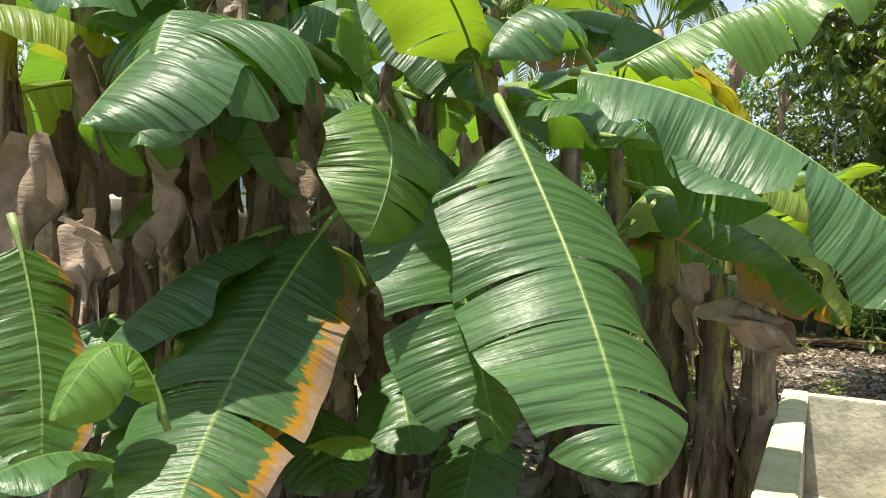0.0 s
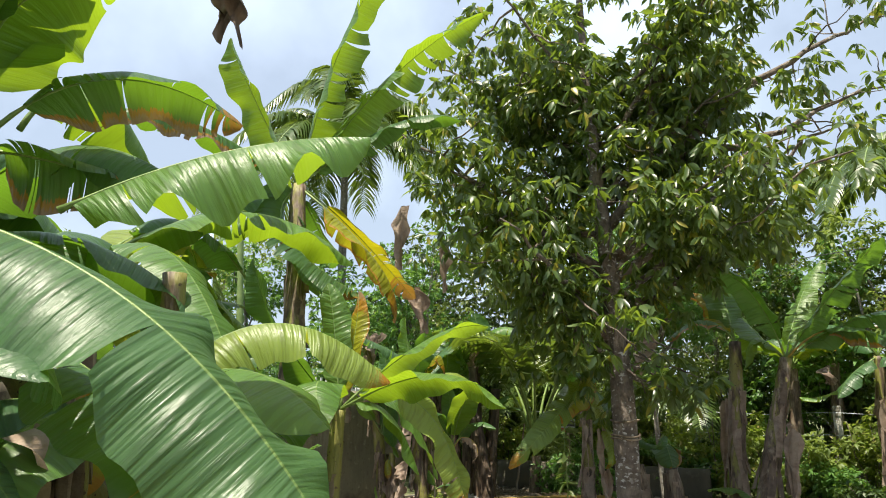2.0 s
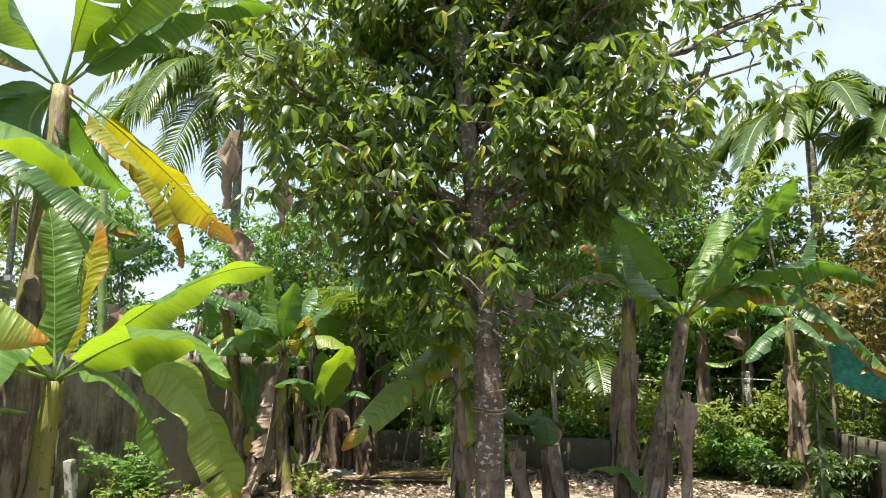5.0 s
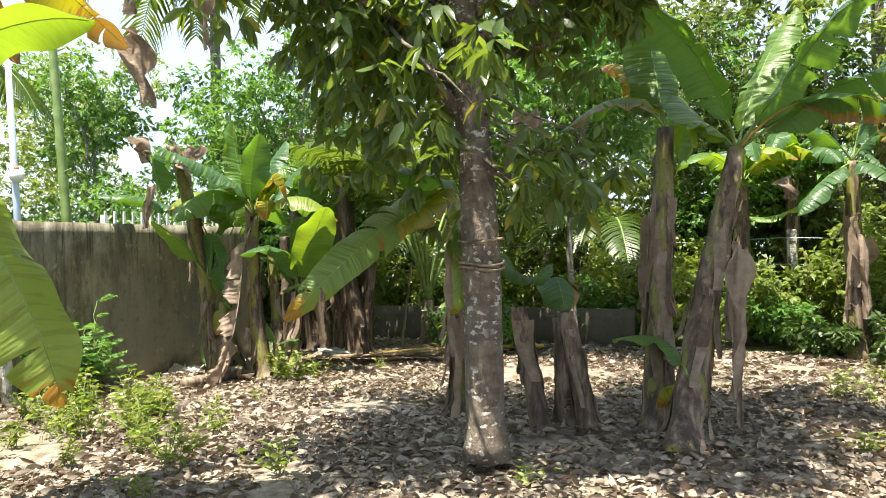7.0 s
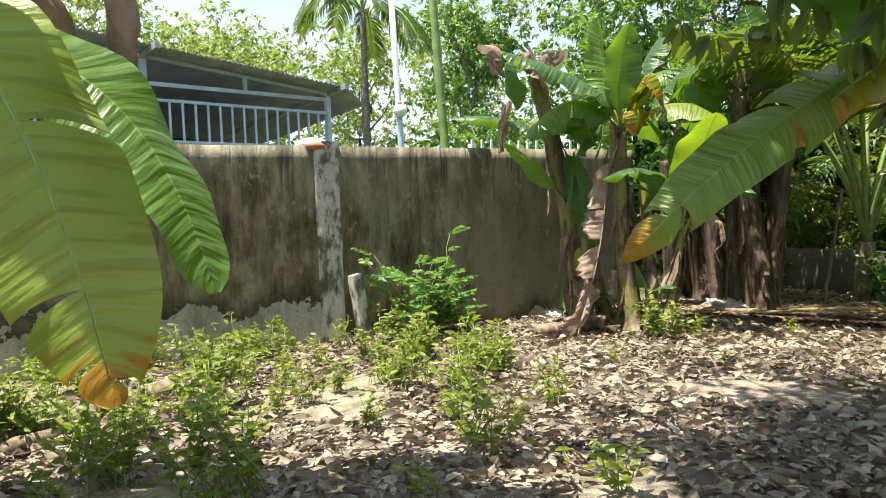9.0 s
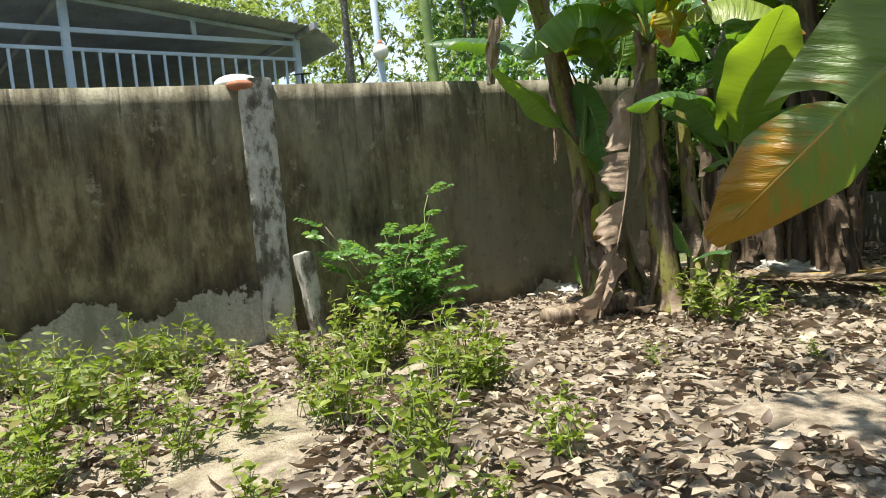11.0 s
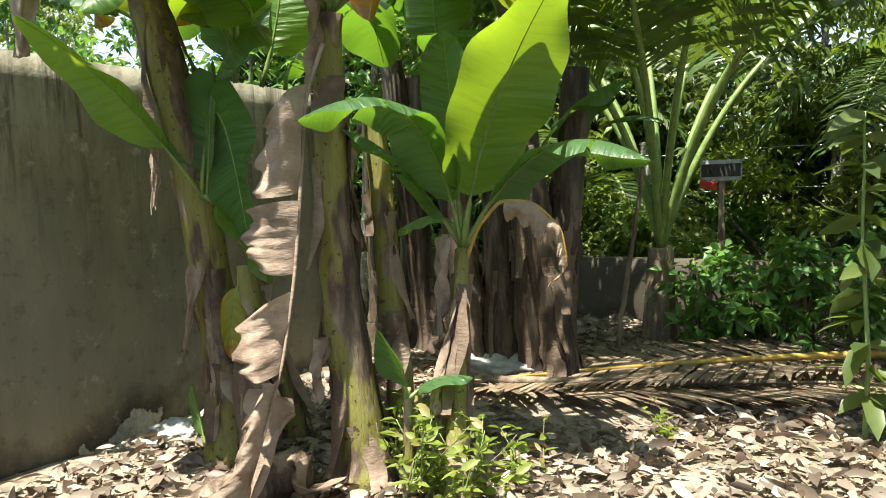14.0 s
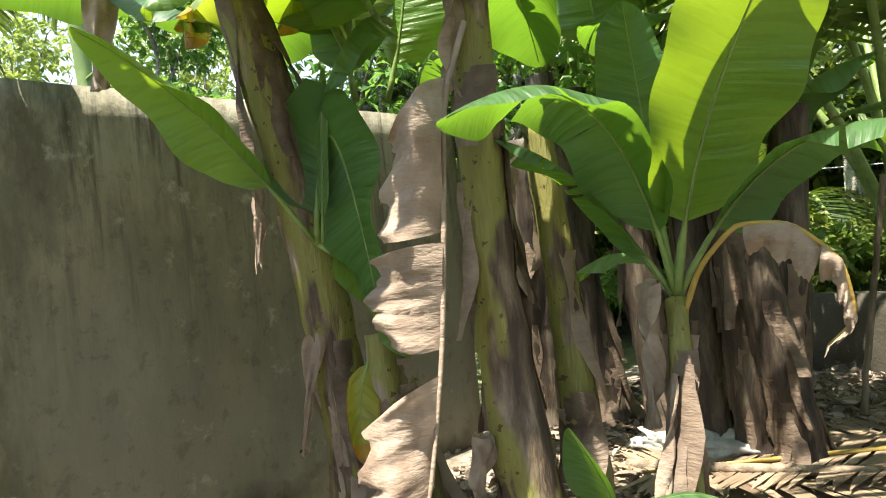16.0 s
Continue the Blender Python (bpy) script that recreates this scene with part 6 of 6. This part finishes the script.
# ---- dry leaves on the soil ----
def litter(n, x0, x1, y0, y1, seed, length, width, name="leaf_litter"):
    rng = np.random.default_rng(seed)
    x, y = rng.uniform(x0, x1, n), rng.uniform(y0, y1, n)
    keep = np.array([noise.noise((a * 0.8, b * 0.8, 9)) > -0.33 for a, b in zip(x, y)])
    x, y = x[keep], y[keep]
    pts = np.stack([x, y, np.full(len(x), 0.03) + 0.02 * rng.random(len(x))], axis=1)
    a = rng.uniform(0, 6.28, len(x))
    ways = np.stack([np.cos(a), np.sin(a), rng.uniform(-0.05, 0.25, len(x))], axis=1)
    v, f = leaf_cloud(pts, ways, length, width, rng, 0.0, 0.5)
    return tagged(cloud_object(name, v, f, LITTER, None, "curled brown and tan dead leaves strewn on the soil", "stuff"), category="leaf litter")


litter(36000, 0.2, 10, 0.5, 10.5, 12, 0.092, 0.038)
litter(2500, 2.2, 6.5, -4.0, 1.2, 13, 0.13, 0.055)
litter(24000, 0.2, 9.5, 0.3, 9.5, 14, 0.034, 0.016)


# ---- things along the wall ----
def weed(at, seed, stems=7, height=0.32, leaf=0.075, spread=0.12, material=None, label="straggly green weed growing from the dry soil", leaves=9):
    rng = np.random.default_rng(seed)
    p = root("weed", at, label, "weed", "weeds")
    ps, ds = [], []
    for k in range(stems):
        e = np.array(at) + np.array((rng.normal(0, spread), rng.normal(0, spread), height * rng.uniform(0.5, 1.15)))
        b = np.array(at) + np.array((rng.normal(0, spread * 0.5), rng.normal(0, spread * 0.5), -0.01))
        (v, f), pts = limb_pieces(b, e, 0.0045, 0.0018, seed * 20 + k, 0.1, 6)
        mesh_object("stem", v, f, BARK_GREEN if k % 3 else WOOD, p)
        for j in range(leaves):
            i = min(5, 2 + int(4 * j / leaves))
            a = rng.uniform(0, 6.28)
            ps.append(pts[i] + rng.normal(0, 0.006, 3))
            ds.append((math.cos(a), math.sin(a), rng.uniform(0.1, 0.9)))
    v, f = leaf_cloud(np.array(ps), np.array(ds), leaf, leaf * 0.38, rng, 0.1, 0.4)
    cloud_object("foliage", v, f, material or WEED, p, kind="stuff")
    return p


kinds = [weed((1.2, 2.6, 0), 1, 9, 0.42), weed((2.9, 3.9, 0), 2, 12, 0.36), weed((1.9, 3.3, 0), 3, 6, 0.24), weed((2.3, 2.0, 0), 4, 8, 0.30, 0.06), weed((3.6, 2.3, 0), 5, 12, 0.42)]
rng = np.random.default_rng(31)
for k in range(150):
    x, y = 0.25 + 3.2 * rng.random() ** 1.4, rng.uniform(-1.0, 4.7)
    if rng.random() < 0.25:
        x, y = rng.uniform(1.2, 4.4), rng.uniform(0.0, 4.6)
    s = rng.uniform(0.5, 1.05)
    c = copy_thing(kinds[k % 5], pose(x, y, 0, 0, 0, rng.uniform(0, 360)))
    c.scale = (s, s, s)
for k in range(26):
    c = copy_thing(kinds[2 + k % 2], pose(rng.uniform(7.4, 10.5), rng.uniform(5.8, 8.8), 0, 0, 0, rng.uniform(0, 360)))
    c.scale = (0.8, 0.8, 0.7)
for x, y, s in ((1.86, 6.45, 0.95), (1.75, 6.6, 0.9), (2.05, 6.5, 0.85), (1.6, 6.75, 0.9), (2.2, 6.8, 0.8), (5.98, 4.12, 0.6), (2.5, 5.5, 0.5), (3.0, 6.2, 0.45), (4.0, 3.0, 0.7), (3.4, 8.6, 0.6), (2.6, 7.6, 0.6)):
    c = copy_thing(kinds[1 if 0.8 < s else 2], pose(x, y, 0, 0, 0, 70 * x))
    c.scale = (s, s, s)


def feathery_shrub(at):
    """Wall-side sapling with paired leaflets."""
    rng = np.random.default_rng(5)
    p = root("sapling", at, "bushy sapling with feathery bright green leaves at the wall", "sapling")
    ps, ds = [], []
    tops = []
    for k in range(20):
        u = rng.uniform(-0.55, 0.50)
        z = rng.uniform(0.22, 0.80) * (1 - 0.35 * max(0, u))
        tops.append((at[0] + rng.uniform(-0.15, 0.45), at[1] + u, z))
    tops += [(at[0] - 0.15, at[1] + 0.42, 1.02), (at[0] - 0.15, at[1] + 0.42, 0.85), (at[0] - 0.1, at[1] + 0.40, 0.62), (at[0] - 0.05, at[1] - 0.5, 0.86)]
    for k, e in enumerate(tops):
        (v, f), pts = limb_pieces((at[0] + rng.normal(0, 0.03), at[1] + rng.normal(0, 0.05), 0), e, 0.010, 0.003, 1000 + k, 0.10, 9)
        mesh_object("stem", v, f, WOOD if k % 2 else BARK_GREEN, p)
        for j in range(6):
            a = rng.uniform(0, 6.28)
            d = np.array((math.cos(a), math.sin(a), rng.uniform(0.0, 0.5)))
            o = pts[rng.integers(4, 9)]
            for q in range(7):
                c = o + d * (0.03 + 0.026 * q)
                sd = np.cross(d, (0, 0, 1.0))
                for sgn in (-1, 1):
                    ps.append(c)
                    ds.append(sd * sgn + d * 0.4)
    v, f = leaf_cloud(np.array(ps), np.array(ds), 0.058, 0.032, rng, 0.05, 0.25)
    cloud_object("foliage", v, f, SHRUB, p, kind="stuff")


feathery_shrub((0.38, 4.85, 0))

# leaning concrete post
p = root("concrete_post", (0.24, 4.27, 0), "short grey concrete post leaning on the wall", "post")
bm = box_bm((0.11, 0.12, 0.72), (0.22, 4.235, 0.32), 0.008, turn=pose(0, 0, 0, 7, -3, 12))
bmesh.ops.subdivide_edges(bm, edges=[e for e in bm.edges if e.calc_length() > 0.3], cuts=9)
for v in bm.verts:
    v.co += Vector((0.008 * noise.noise(v.co * 14), 0.008 * noise.noise(v.co * 13 + Vector((5, 0, 0))), 0.01 * noise.noise(v.co * 11)))
part("shaft", bm, PILLAR, p)


def log(name, p0, p1, r0, r1, seed, material, label, category):
    p = root(name, p0, label, category)
    s = np.linspace(0, 1, 16)[:, None]
    rng = np.random.default_rng(seed)
    pts = np.array(p0) + (np.array(p1) - np.array(p0)) * s + rng.normal(0, 0.006, (16, 3))
    v, f = tube(pts, [(r0 + (r1 - r0) * q) * rng.uniform(0.9, 1.08) for q in s[:, 0]], 12, 0.06, seed)
    mesh_object("stem", v, f, material, p)
    return p


log("fallen_log", (1.20, 5.65, 0.07), (1.35, 6.35, 0.11), 0.07, 0.09, 1, STEM_DEAD, "fallen dead banana stem lying at the clump", "log")
log("fallen_log", (1.95, 1.3, 0.05), (1.25, 2.3, 0.05), 0.06, 0.07, 2, WOOD, "weathered log lying among the weeds", "log")
log("fallen_log", (2.4, 0.9, 0.04), (1.9, 1.7, 0.04), 0.05, 0.05, 3, WOOD, "weathered log lying among the weeds", "log")
for k in range(14):
    a = rng.uniform(0, 6.28)
    x, y = rng.uniform(0.3, 1.6), rng.uniform(4.6, 6.3)
    ln = rng.uniform(0.25, 0.6)
    log("twig", (x, y, 0.035), (x + ln * math.cos(a), y + ln * math.sin(a), 0.04), 0.012, 0.007, 40 + k, WOOD, "dry twig on the ground by the wall", "twig")


def crumpled_sack(at, size, seed, name="sack", label="crumpled white plastic sack on the ground", category="sack"):
    bm = bmesh.new()
    bmesh.ops.create_icosphere(bm, subdivisions=5, radius=1.0)
    for v in bm.verts:
        q = v.co.copy()
        r = 1 + 0.35 * noise.noise(q * 2.2 + Vector((seed, 0, 0))) + 0.22 * abs(noise.noise(q * 5 + Vector((0, seed, 0))))
        v.co = Vector((q.x * size[0] * r, q.y * size[1] * r, max(-0.02, q.z * size[2] * r + size[2] * 0.45))) + Vector(at)
    return tagged(part(name, bm, SACK, None, "", True), label, category)


crumpled_sack((1.20, 8.40, 0), (0.34, 0.20, 0.11), 3)
crumpled_sack((0.30, 6.55, 0), (0.12, 0.10, 0.07), 8, "plastic_bag", "small crumpled white plastic bag at the wall", "plastic bag")

# fallen palm frond
p = root("fallen_frond", (2.4, 8.8, 0), "dry brown coconut frond lying on the leaf litter", "palm frond")
for k, (a, m, b) in enumerate((((3.9, 9.75, 0.10), (2.7, 9.0, 0.12), (1.15, 7.9, 0.06)), ((1.0, 8.0, 0.04), (2.2, 8.3, 0.09), (3.4, 9.0, 0.05)))):
    (rv, rf), v, f = palm_frond(a, m, b, 0.75, 3000 + k, 80, 0.10, 0.12)
    v[:, 2] = np.maximum(v[:, 2] * 0.6, 0.035 + 0.03 * np.random.default_rng(k).random(len(v)))
    fr = cloud_object("blade", v, f, PALM_DRY, p, kind="stuff")
    mesh_object("rachis", rv, rf, WOOD if k else PETIOLE_YELLOW, fr)

# tall sapling with broad leaves
p = root("sapling", (3.36, 8.03, 0), "slender sapling with long glossy leaves", "sapling")
(v, f), pts = limb_pieces((3.36, 8.03, 0), (3.34, 8.05, 1.55), 0.014, 0.005, 55, 0.02, 14)
mesh_object("stem", v, f, BARK_GREEN, p)
rng = np.random.default_rng(4)
ps, ds = [], []
for i in range(2, 14):
    for j in range(4):
        a = rng.uniform(0, 6.28)
        ps.append(pts[i])
        ds.append((math.cos(a), math.sin(a), rng.uniform(-0.5, 0.4)))
v, f = leaf_cloud(np.array(ps), np.array(ds), 0.20, 0.08, rng, 0.2)
cloud_object("foliage", v, f, FAR_MID, p, kind="stuff")
p = root("sapling", (8.17, 6.3, 0), "slender sapling with long dull leaves", "sapling")
(v, f), pts = limb_pieces((8.17, 6.3, 0), (8.19, 6.3, 2.0), 0.016, 0.006, 56, 0.02, 14)
mesh_object("stem", v, f, BARK, p)
ps, ds = [], []
for i in range(4, 14):
    for j in range(5):
        a = rng.uniform(0, 6.28)
        ps.append(pts[i])
        ds.append((math.cos(a), math.sin(a), rng.uniform(-0.6, 0.4)))
v, f = leaf_cloud(np.array(ps), np.array(ds), 0.22, 0.06, rng, 0.5)
cloud_object("foliage", v, f, FAR_DARK, p, kind="stuff")
log("stake", (1.75, 9.3, 0.0), (1.95, 9.35, 1.35), 0.02, 0.016, 9, WOOD, "thin brown stake standing before the palm", "stake")


# ---- concrete tank near the start ----
def tank():
    """Open basin: one long side with a broad cream rim, the end wall square to it."""
    h = 0.70
    d, n = Vector((-0.366, 0.93, 0)).normalized(), Vector((0.93, 0.366, 0)).normalized()
    c = Vector((5.56, 0.09, 0)) - d * 1.5
    p = root("water_tank", c + n * 0.55, "open concrete tank with cream rim and stained walls", "tank")
    turn = Matrix.Rotation(math.atan2(d.y, d.x), 4, "Z")
    for off in (c, c + n * 1.1):
        part("side_wall", box_bm((3.0, 0.13, h - 0.03), (off.x, off.y, (h - 0.03) / 2), 0.0, turn=turn), TANK, p)
        part("rim", box_bm((3.03, 0.15, 0.036), (off.x, off.y, h - 0.012), 0.008, turn=turn), CREAM, p, "cream painted rim")
    for q in (1.435, -1.435):
        o = c + n * 0.55 + d * q
        part("end_wall", box_bm((0.13, 0.966, h), (o.x, o.y, h / 2), 0.006, turn=turn), TANK, p)
    o = c + n * 0.55
    part("bottom", box_bm((2.73, 0.966, 0.08), (o.x, o.y, 0.04), 0.0, turn=turn), TANK, p)


CREAM = plain("cream_paint", (0.46, 0.42, 0.26), (0.60, 0.56, 0.38), 9, 0.75, 0, 0.35)
TANK = plain("stained_cement", (0.30, 0.28, 0.22), (0.52, 0.49, 0.38), 5, 0.85, 0, 0.5)
tank()


# ---- beyond the wall ----
def terrace():
    p = root("terrace_shed", (-6.5, 2.0, 0), "raised terrace with grey railing under a curved corrugated roof", "shed")
    x = -5.2
    part("floor_slab", box_bm((5.0, 6.7, 0.2), (x - 2.45, 2.75, 2.25), 0.01), WHITE, p)
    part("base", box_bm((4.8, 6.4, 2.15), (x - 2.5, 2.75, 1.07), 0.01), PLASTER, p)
    for y in np.arange(-0.34, 6.2, 3.17):
        part("post", box_bm((0.09, 0.09, 1.25), (x, y, 2.97), 0.008), PAINT_BLUE, p)
        part("rafter", box_bm((5.2, 0.06, 0.10), (x - 2.0, y, 3.16 + 0.09 * (6.0 - y)), 0.004, turn=pose(0, 0, 0, 0, -5.4, 0)), ROOF, p)
    for z, h in ((3.02, 0.045), (2.42, 0.04), (3.25, 0.06)):
        part("rail", box_bm((0.05, 6.6, h), (x, 2.75, z), 0.004), PAINT_BLUE, p)
    for y in np.arange(-0.3, 6.0, 1.58):
        part("strut", box_bm((0.05, 0.06, 0.10 + 0.09 * (6.0 - y)), (x, y, 3.30 + 0.045 * (6.0 - y)), 0.004), PAINT_BLUE, p)
    part("truss", box_bm((0.05, 6.6, 0.05), (x, 2.75, 3.35 + 0.09 * 3.25), 0.004, turn=pose(0, 0, 0, -5.1, 0, 0)), PAINT_BLUE, p)
    for k, y in enumerate(np.arange(-0.4, 6.05, 0.20)):
        part("baluster", box_bm((0.025, 0.035, 0.58), (x, y, 2.72), 0.003), PAINT_BLUE, p)
    for z in np.arange(2.45, 3.3, 0.13):
        part("slat", box_bm((0.03, 4.5, 0.035), (x - 4.6, 3.6, z), 0.0), DARK, p)
    # corrugated sheet, bent down at its end
    verts, faces = [], []
    ys = np.arange(-0.8, 6.45, 0.045)
    xs = np.linspace(-4.75, -10.2, 14)
    for y in ys:
        drop = 0.0 if y < 6.0 else 0.9 * (y - 6.0) ** 1.6
        for q in xs:
            verts.append((q, y, 3.42 + 0.09 * (6.0 - y) + 0.095 * (q + 4.75) - drop + 0.014 * math.sin(y * 70)))
    k = len(xs)
    for i in range(len(ys) - 1):
        for j in range(k - 1):
            faces.append((i * k + j, i * k + j + 1, (i + 1) * k + j + 1, (i + 1) * k + j))
    roof = mesh_object("roof", verts, faces, ROOF, p, "curved grey corrugated metal roof")
    roof.modifiers.new("thickness", "SOLIDIFY").thickness = 0.006
    pivot = Matrix.Translation((-5.2, 6.0, 0))
    p.matrix_world = pivot @ Matrix.Rotation(radians(14), 4, "Z") @ pivot.inverted() @ p.matrix_world


terrace()

p = root("lamp_pole", (-4.42, 6.93, 0), "pale blue lamp pole with a white globe", "street lamp")
v, f = tube([(-4.30, 7.05, 0), (-4.36, 6.99, 2.4), (-4.46, 6.90, 6.2)], [0.06, 0.055, 0.045], 14)
mesh_object("pole", v, f, PAINT_BLUE, p)
bm = bmesh.new()
bmesh.ops.create_uvsphere(bm, u_segments=24, v_segments=14, radius=0.115, matrix=Matrix.Translation((-4.27, 6.95, 2.97)))
part("globe", bm, GLASS_WHITE, p, "white opal globe", True)
v, f = tube([(-4.37, 6.98, 3.13), (-4.30, 6.96, 3.12), (-4.27, 6.95, 3.06)], [0.022, 0.03, 0.05], 10)
mesh_object("bracket", v, f, TERRACOTTA, p)


def slim_trunk(p0, p1, r, seed, material, label):
    p = root("slim_palm", p0, label, "palm tree")
    n = 60
    s = np.linspace(0, 1, n)[:, None]
    pts = np.array(p0) + (np.array(p1) - np.array(p0)) * s
    v, f = tube(pts, [r * (1.1 - 0.2 * q) * (1.12 if i % 5 == 0 else 1) for i, q in enumerate(s[:, 0])], 12)
    mesh_object("trunk", v, f, material, p)
    for k in range(4):
        i = 26 + 6 * k
        a = k * 2.2
        (tv, tf), _ = limb_pieces(pts[i], pts[i] + np.array((0.25 * math.cos(a), 0.25 * math.sin(a), 0.06)), 0.02, 0.012, seed + k, 0.05, 5)
        mesh_object("stub", tv, tf, material, p)


slim_trunk((-4.20, 7.90, 0), (-4.40, 7.60, 7.0), 0.075, 3, BARK_GREEN, "slim green trunk with short side stubs")

p = root("picket_fence", (-1.9, 7.4, 0), "white picket fence beyond the wall", "fence")
for k in range(16):
    y = 6.9 + 0.16 * k
    bm = box_bm((0.03, 0.075, 0.75), (-1.9, y, 1.88), 0.004)
    for v in bm.verts:
        if v.co.z > 2.2:
            v.co.y = y + (v.co.y - y) * 0.4
    part("picket", bm, WHITE, p)
for z in (1.70, 2.02):
    part("rail", box_bm((0.03, 2.6, 0.06), (-1.94, 8.1, z), 0.003), WHITE, p)
for y in (6.95, 9.2):
    part("post", box_bm((0.08, 0.08, 2.2), (-2.0, y, 1.1), 0.005), WHITE, p)

p = root("garden_spotlight", (-0.07, 4.42, 1.95), "small black spotlight on the wall top", "lamp")
part("shade", box_bm((0.06, 0.14, 0.012), (-0.07, 4.42, 2.035), 0.003, turn=pose(0, 0, 0, 4, 8, 0)), DARK, p)
part("bracket", box_bm((0.02, 0.02, 0.09), (-0.07, 4.42, 1.99), 0.003), DARK, p)

# fence of posts and wire behind the low wall
p = root("wire_fence", (3.0, 12.1, 0), "wire fence on weathered concrete posts", "fence")
for x in (-0.6, 1.2, 3.05, 5.0, 7.0, 9.0, 11.0):
    bm = box_bm((0.14, 0.14, 1.75), (x, 12.15, 0.82), 0.012)
    part("post", bm, PILLAR, p)
for z in (1.55, 1.15, 0.75):
    pts = [(x, 12.06, z + 0.02 * math.sin(x * 3)) for x in np.arange(-0.7, 11.2, 0.3)]
    v, f = tube(pts, [0.006] * len(pts), 5)
    mesh_object("wire", v, f, MESH_GREY, p)

p = root("plaque", (2.1, 10.75, 1.3), "grey plaque with dark band on a thin post", "sign")
part("board", box_bm((0.34, 0.02, 0.18), (2.22, 10.75, 1.34), 0.003), MESH_GREY, p)
part("band", box_bm((0.32, 0.006, 0.11), (2.22, 10.735, 1.34), 0.0), DARK, p)
part("post", box_bm((0.05, 0.05, 1.3), (2.22, 10.79, 0.65), 0.004), WOOD, p)
part("red_tag", box_bm((0.14, 0.012, 0.07), (2.12, 10.735, 1.215), 0.002, turn=pose(0, 0, 0, 0, 12, 0)), RED, p)

# overhead cable
p = root("overhead_cable", (-6, 9, 4), "thin black overhead cable", "cable")
pts = [(-11 + 0.8 * k, 10.5 + 0.06 * k, 4.2 + 0.004 * (k - 14) ** 2) for k in range(30)]
v, f = tube(pts, [0.008] * 30, 5)
mesh_object("cable", v, f, DARK, p)

# ---- the garden's open side ----
p = root("tree", (8.68, 6.04, 0), "tree trunk leaning at the garden's edge", "tree")
v, f = limb_pieces((8.66, 6.0, -0.05), (9.5, 6.2, 2.6), 0.17, 0.10, 88, 0.05, 12)[0]
mesh_object("trunk", v, f, BARK, p)
v, f = crown_cloud([((9.6 + 0.5 * math.cos(k), 6.3 + 0.5 * math.sin(k * 2), 3.0 + 0.15 * k), (0.5, 0.5, 0.4), 1) for k in range(9)], 160, 0.16, 0.06, 89, 0.4)
cloud_object("crown", v, f, FAR_DARK, p, kind="stuff")
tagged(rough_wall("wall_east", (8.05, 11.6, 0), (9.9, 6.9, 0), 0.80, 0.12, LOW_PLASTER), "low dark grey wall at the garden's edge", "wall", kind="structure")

# teal net slung between two stakes behind the bushes
p = root("shade_net", (9.0, 10.6, 0), "teal shade net slung between two stakes", "net")
verts = []
for i in range(25):
    for j in range(9):
        a, q = i / 24, j / 8
        verts.append((8.3 + 1.5 * a, 10.6 + 0.10 * math.sin(7 * a + 2 * q), 1.55 + 0.62 * q - 0.22 * math.sin(math.pi * a) + 0.03 * math.sin(13 * a + 5 * q)))
mesh_object("netting", verts, [(i * 9 + j, i * 9 + j + 1, (i + 1) * 9 + j + 1, (i + 1) * 9 + j) for i in range(24) for j in range(8)], NET, p, "sagging teal netting")
for x in (8.3, 9.8):
    v, f = tube([(x, 10.62, -0.05), (x + 0.02, 10.62, 1.2), (x, 10.6, 2.3)], [0.03, 0.027, 0.022], 8)
    mesh_object("stake", v, f, WOOD, p)
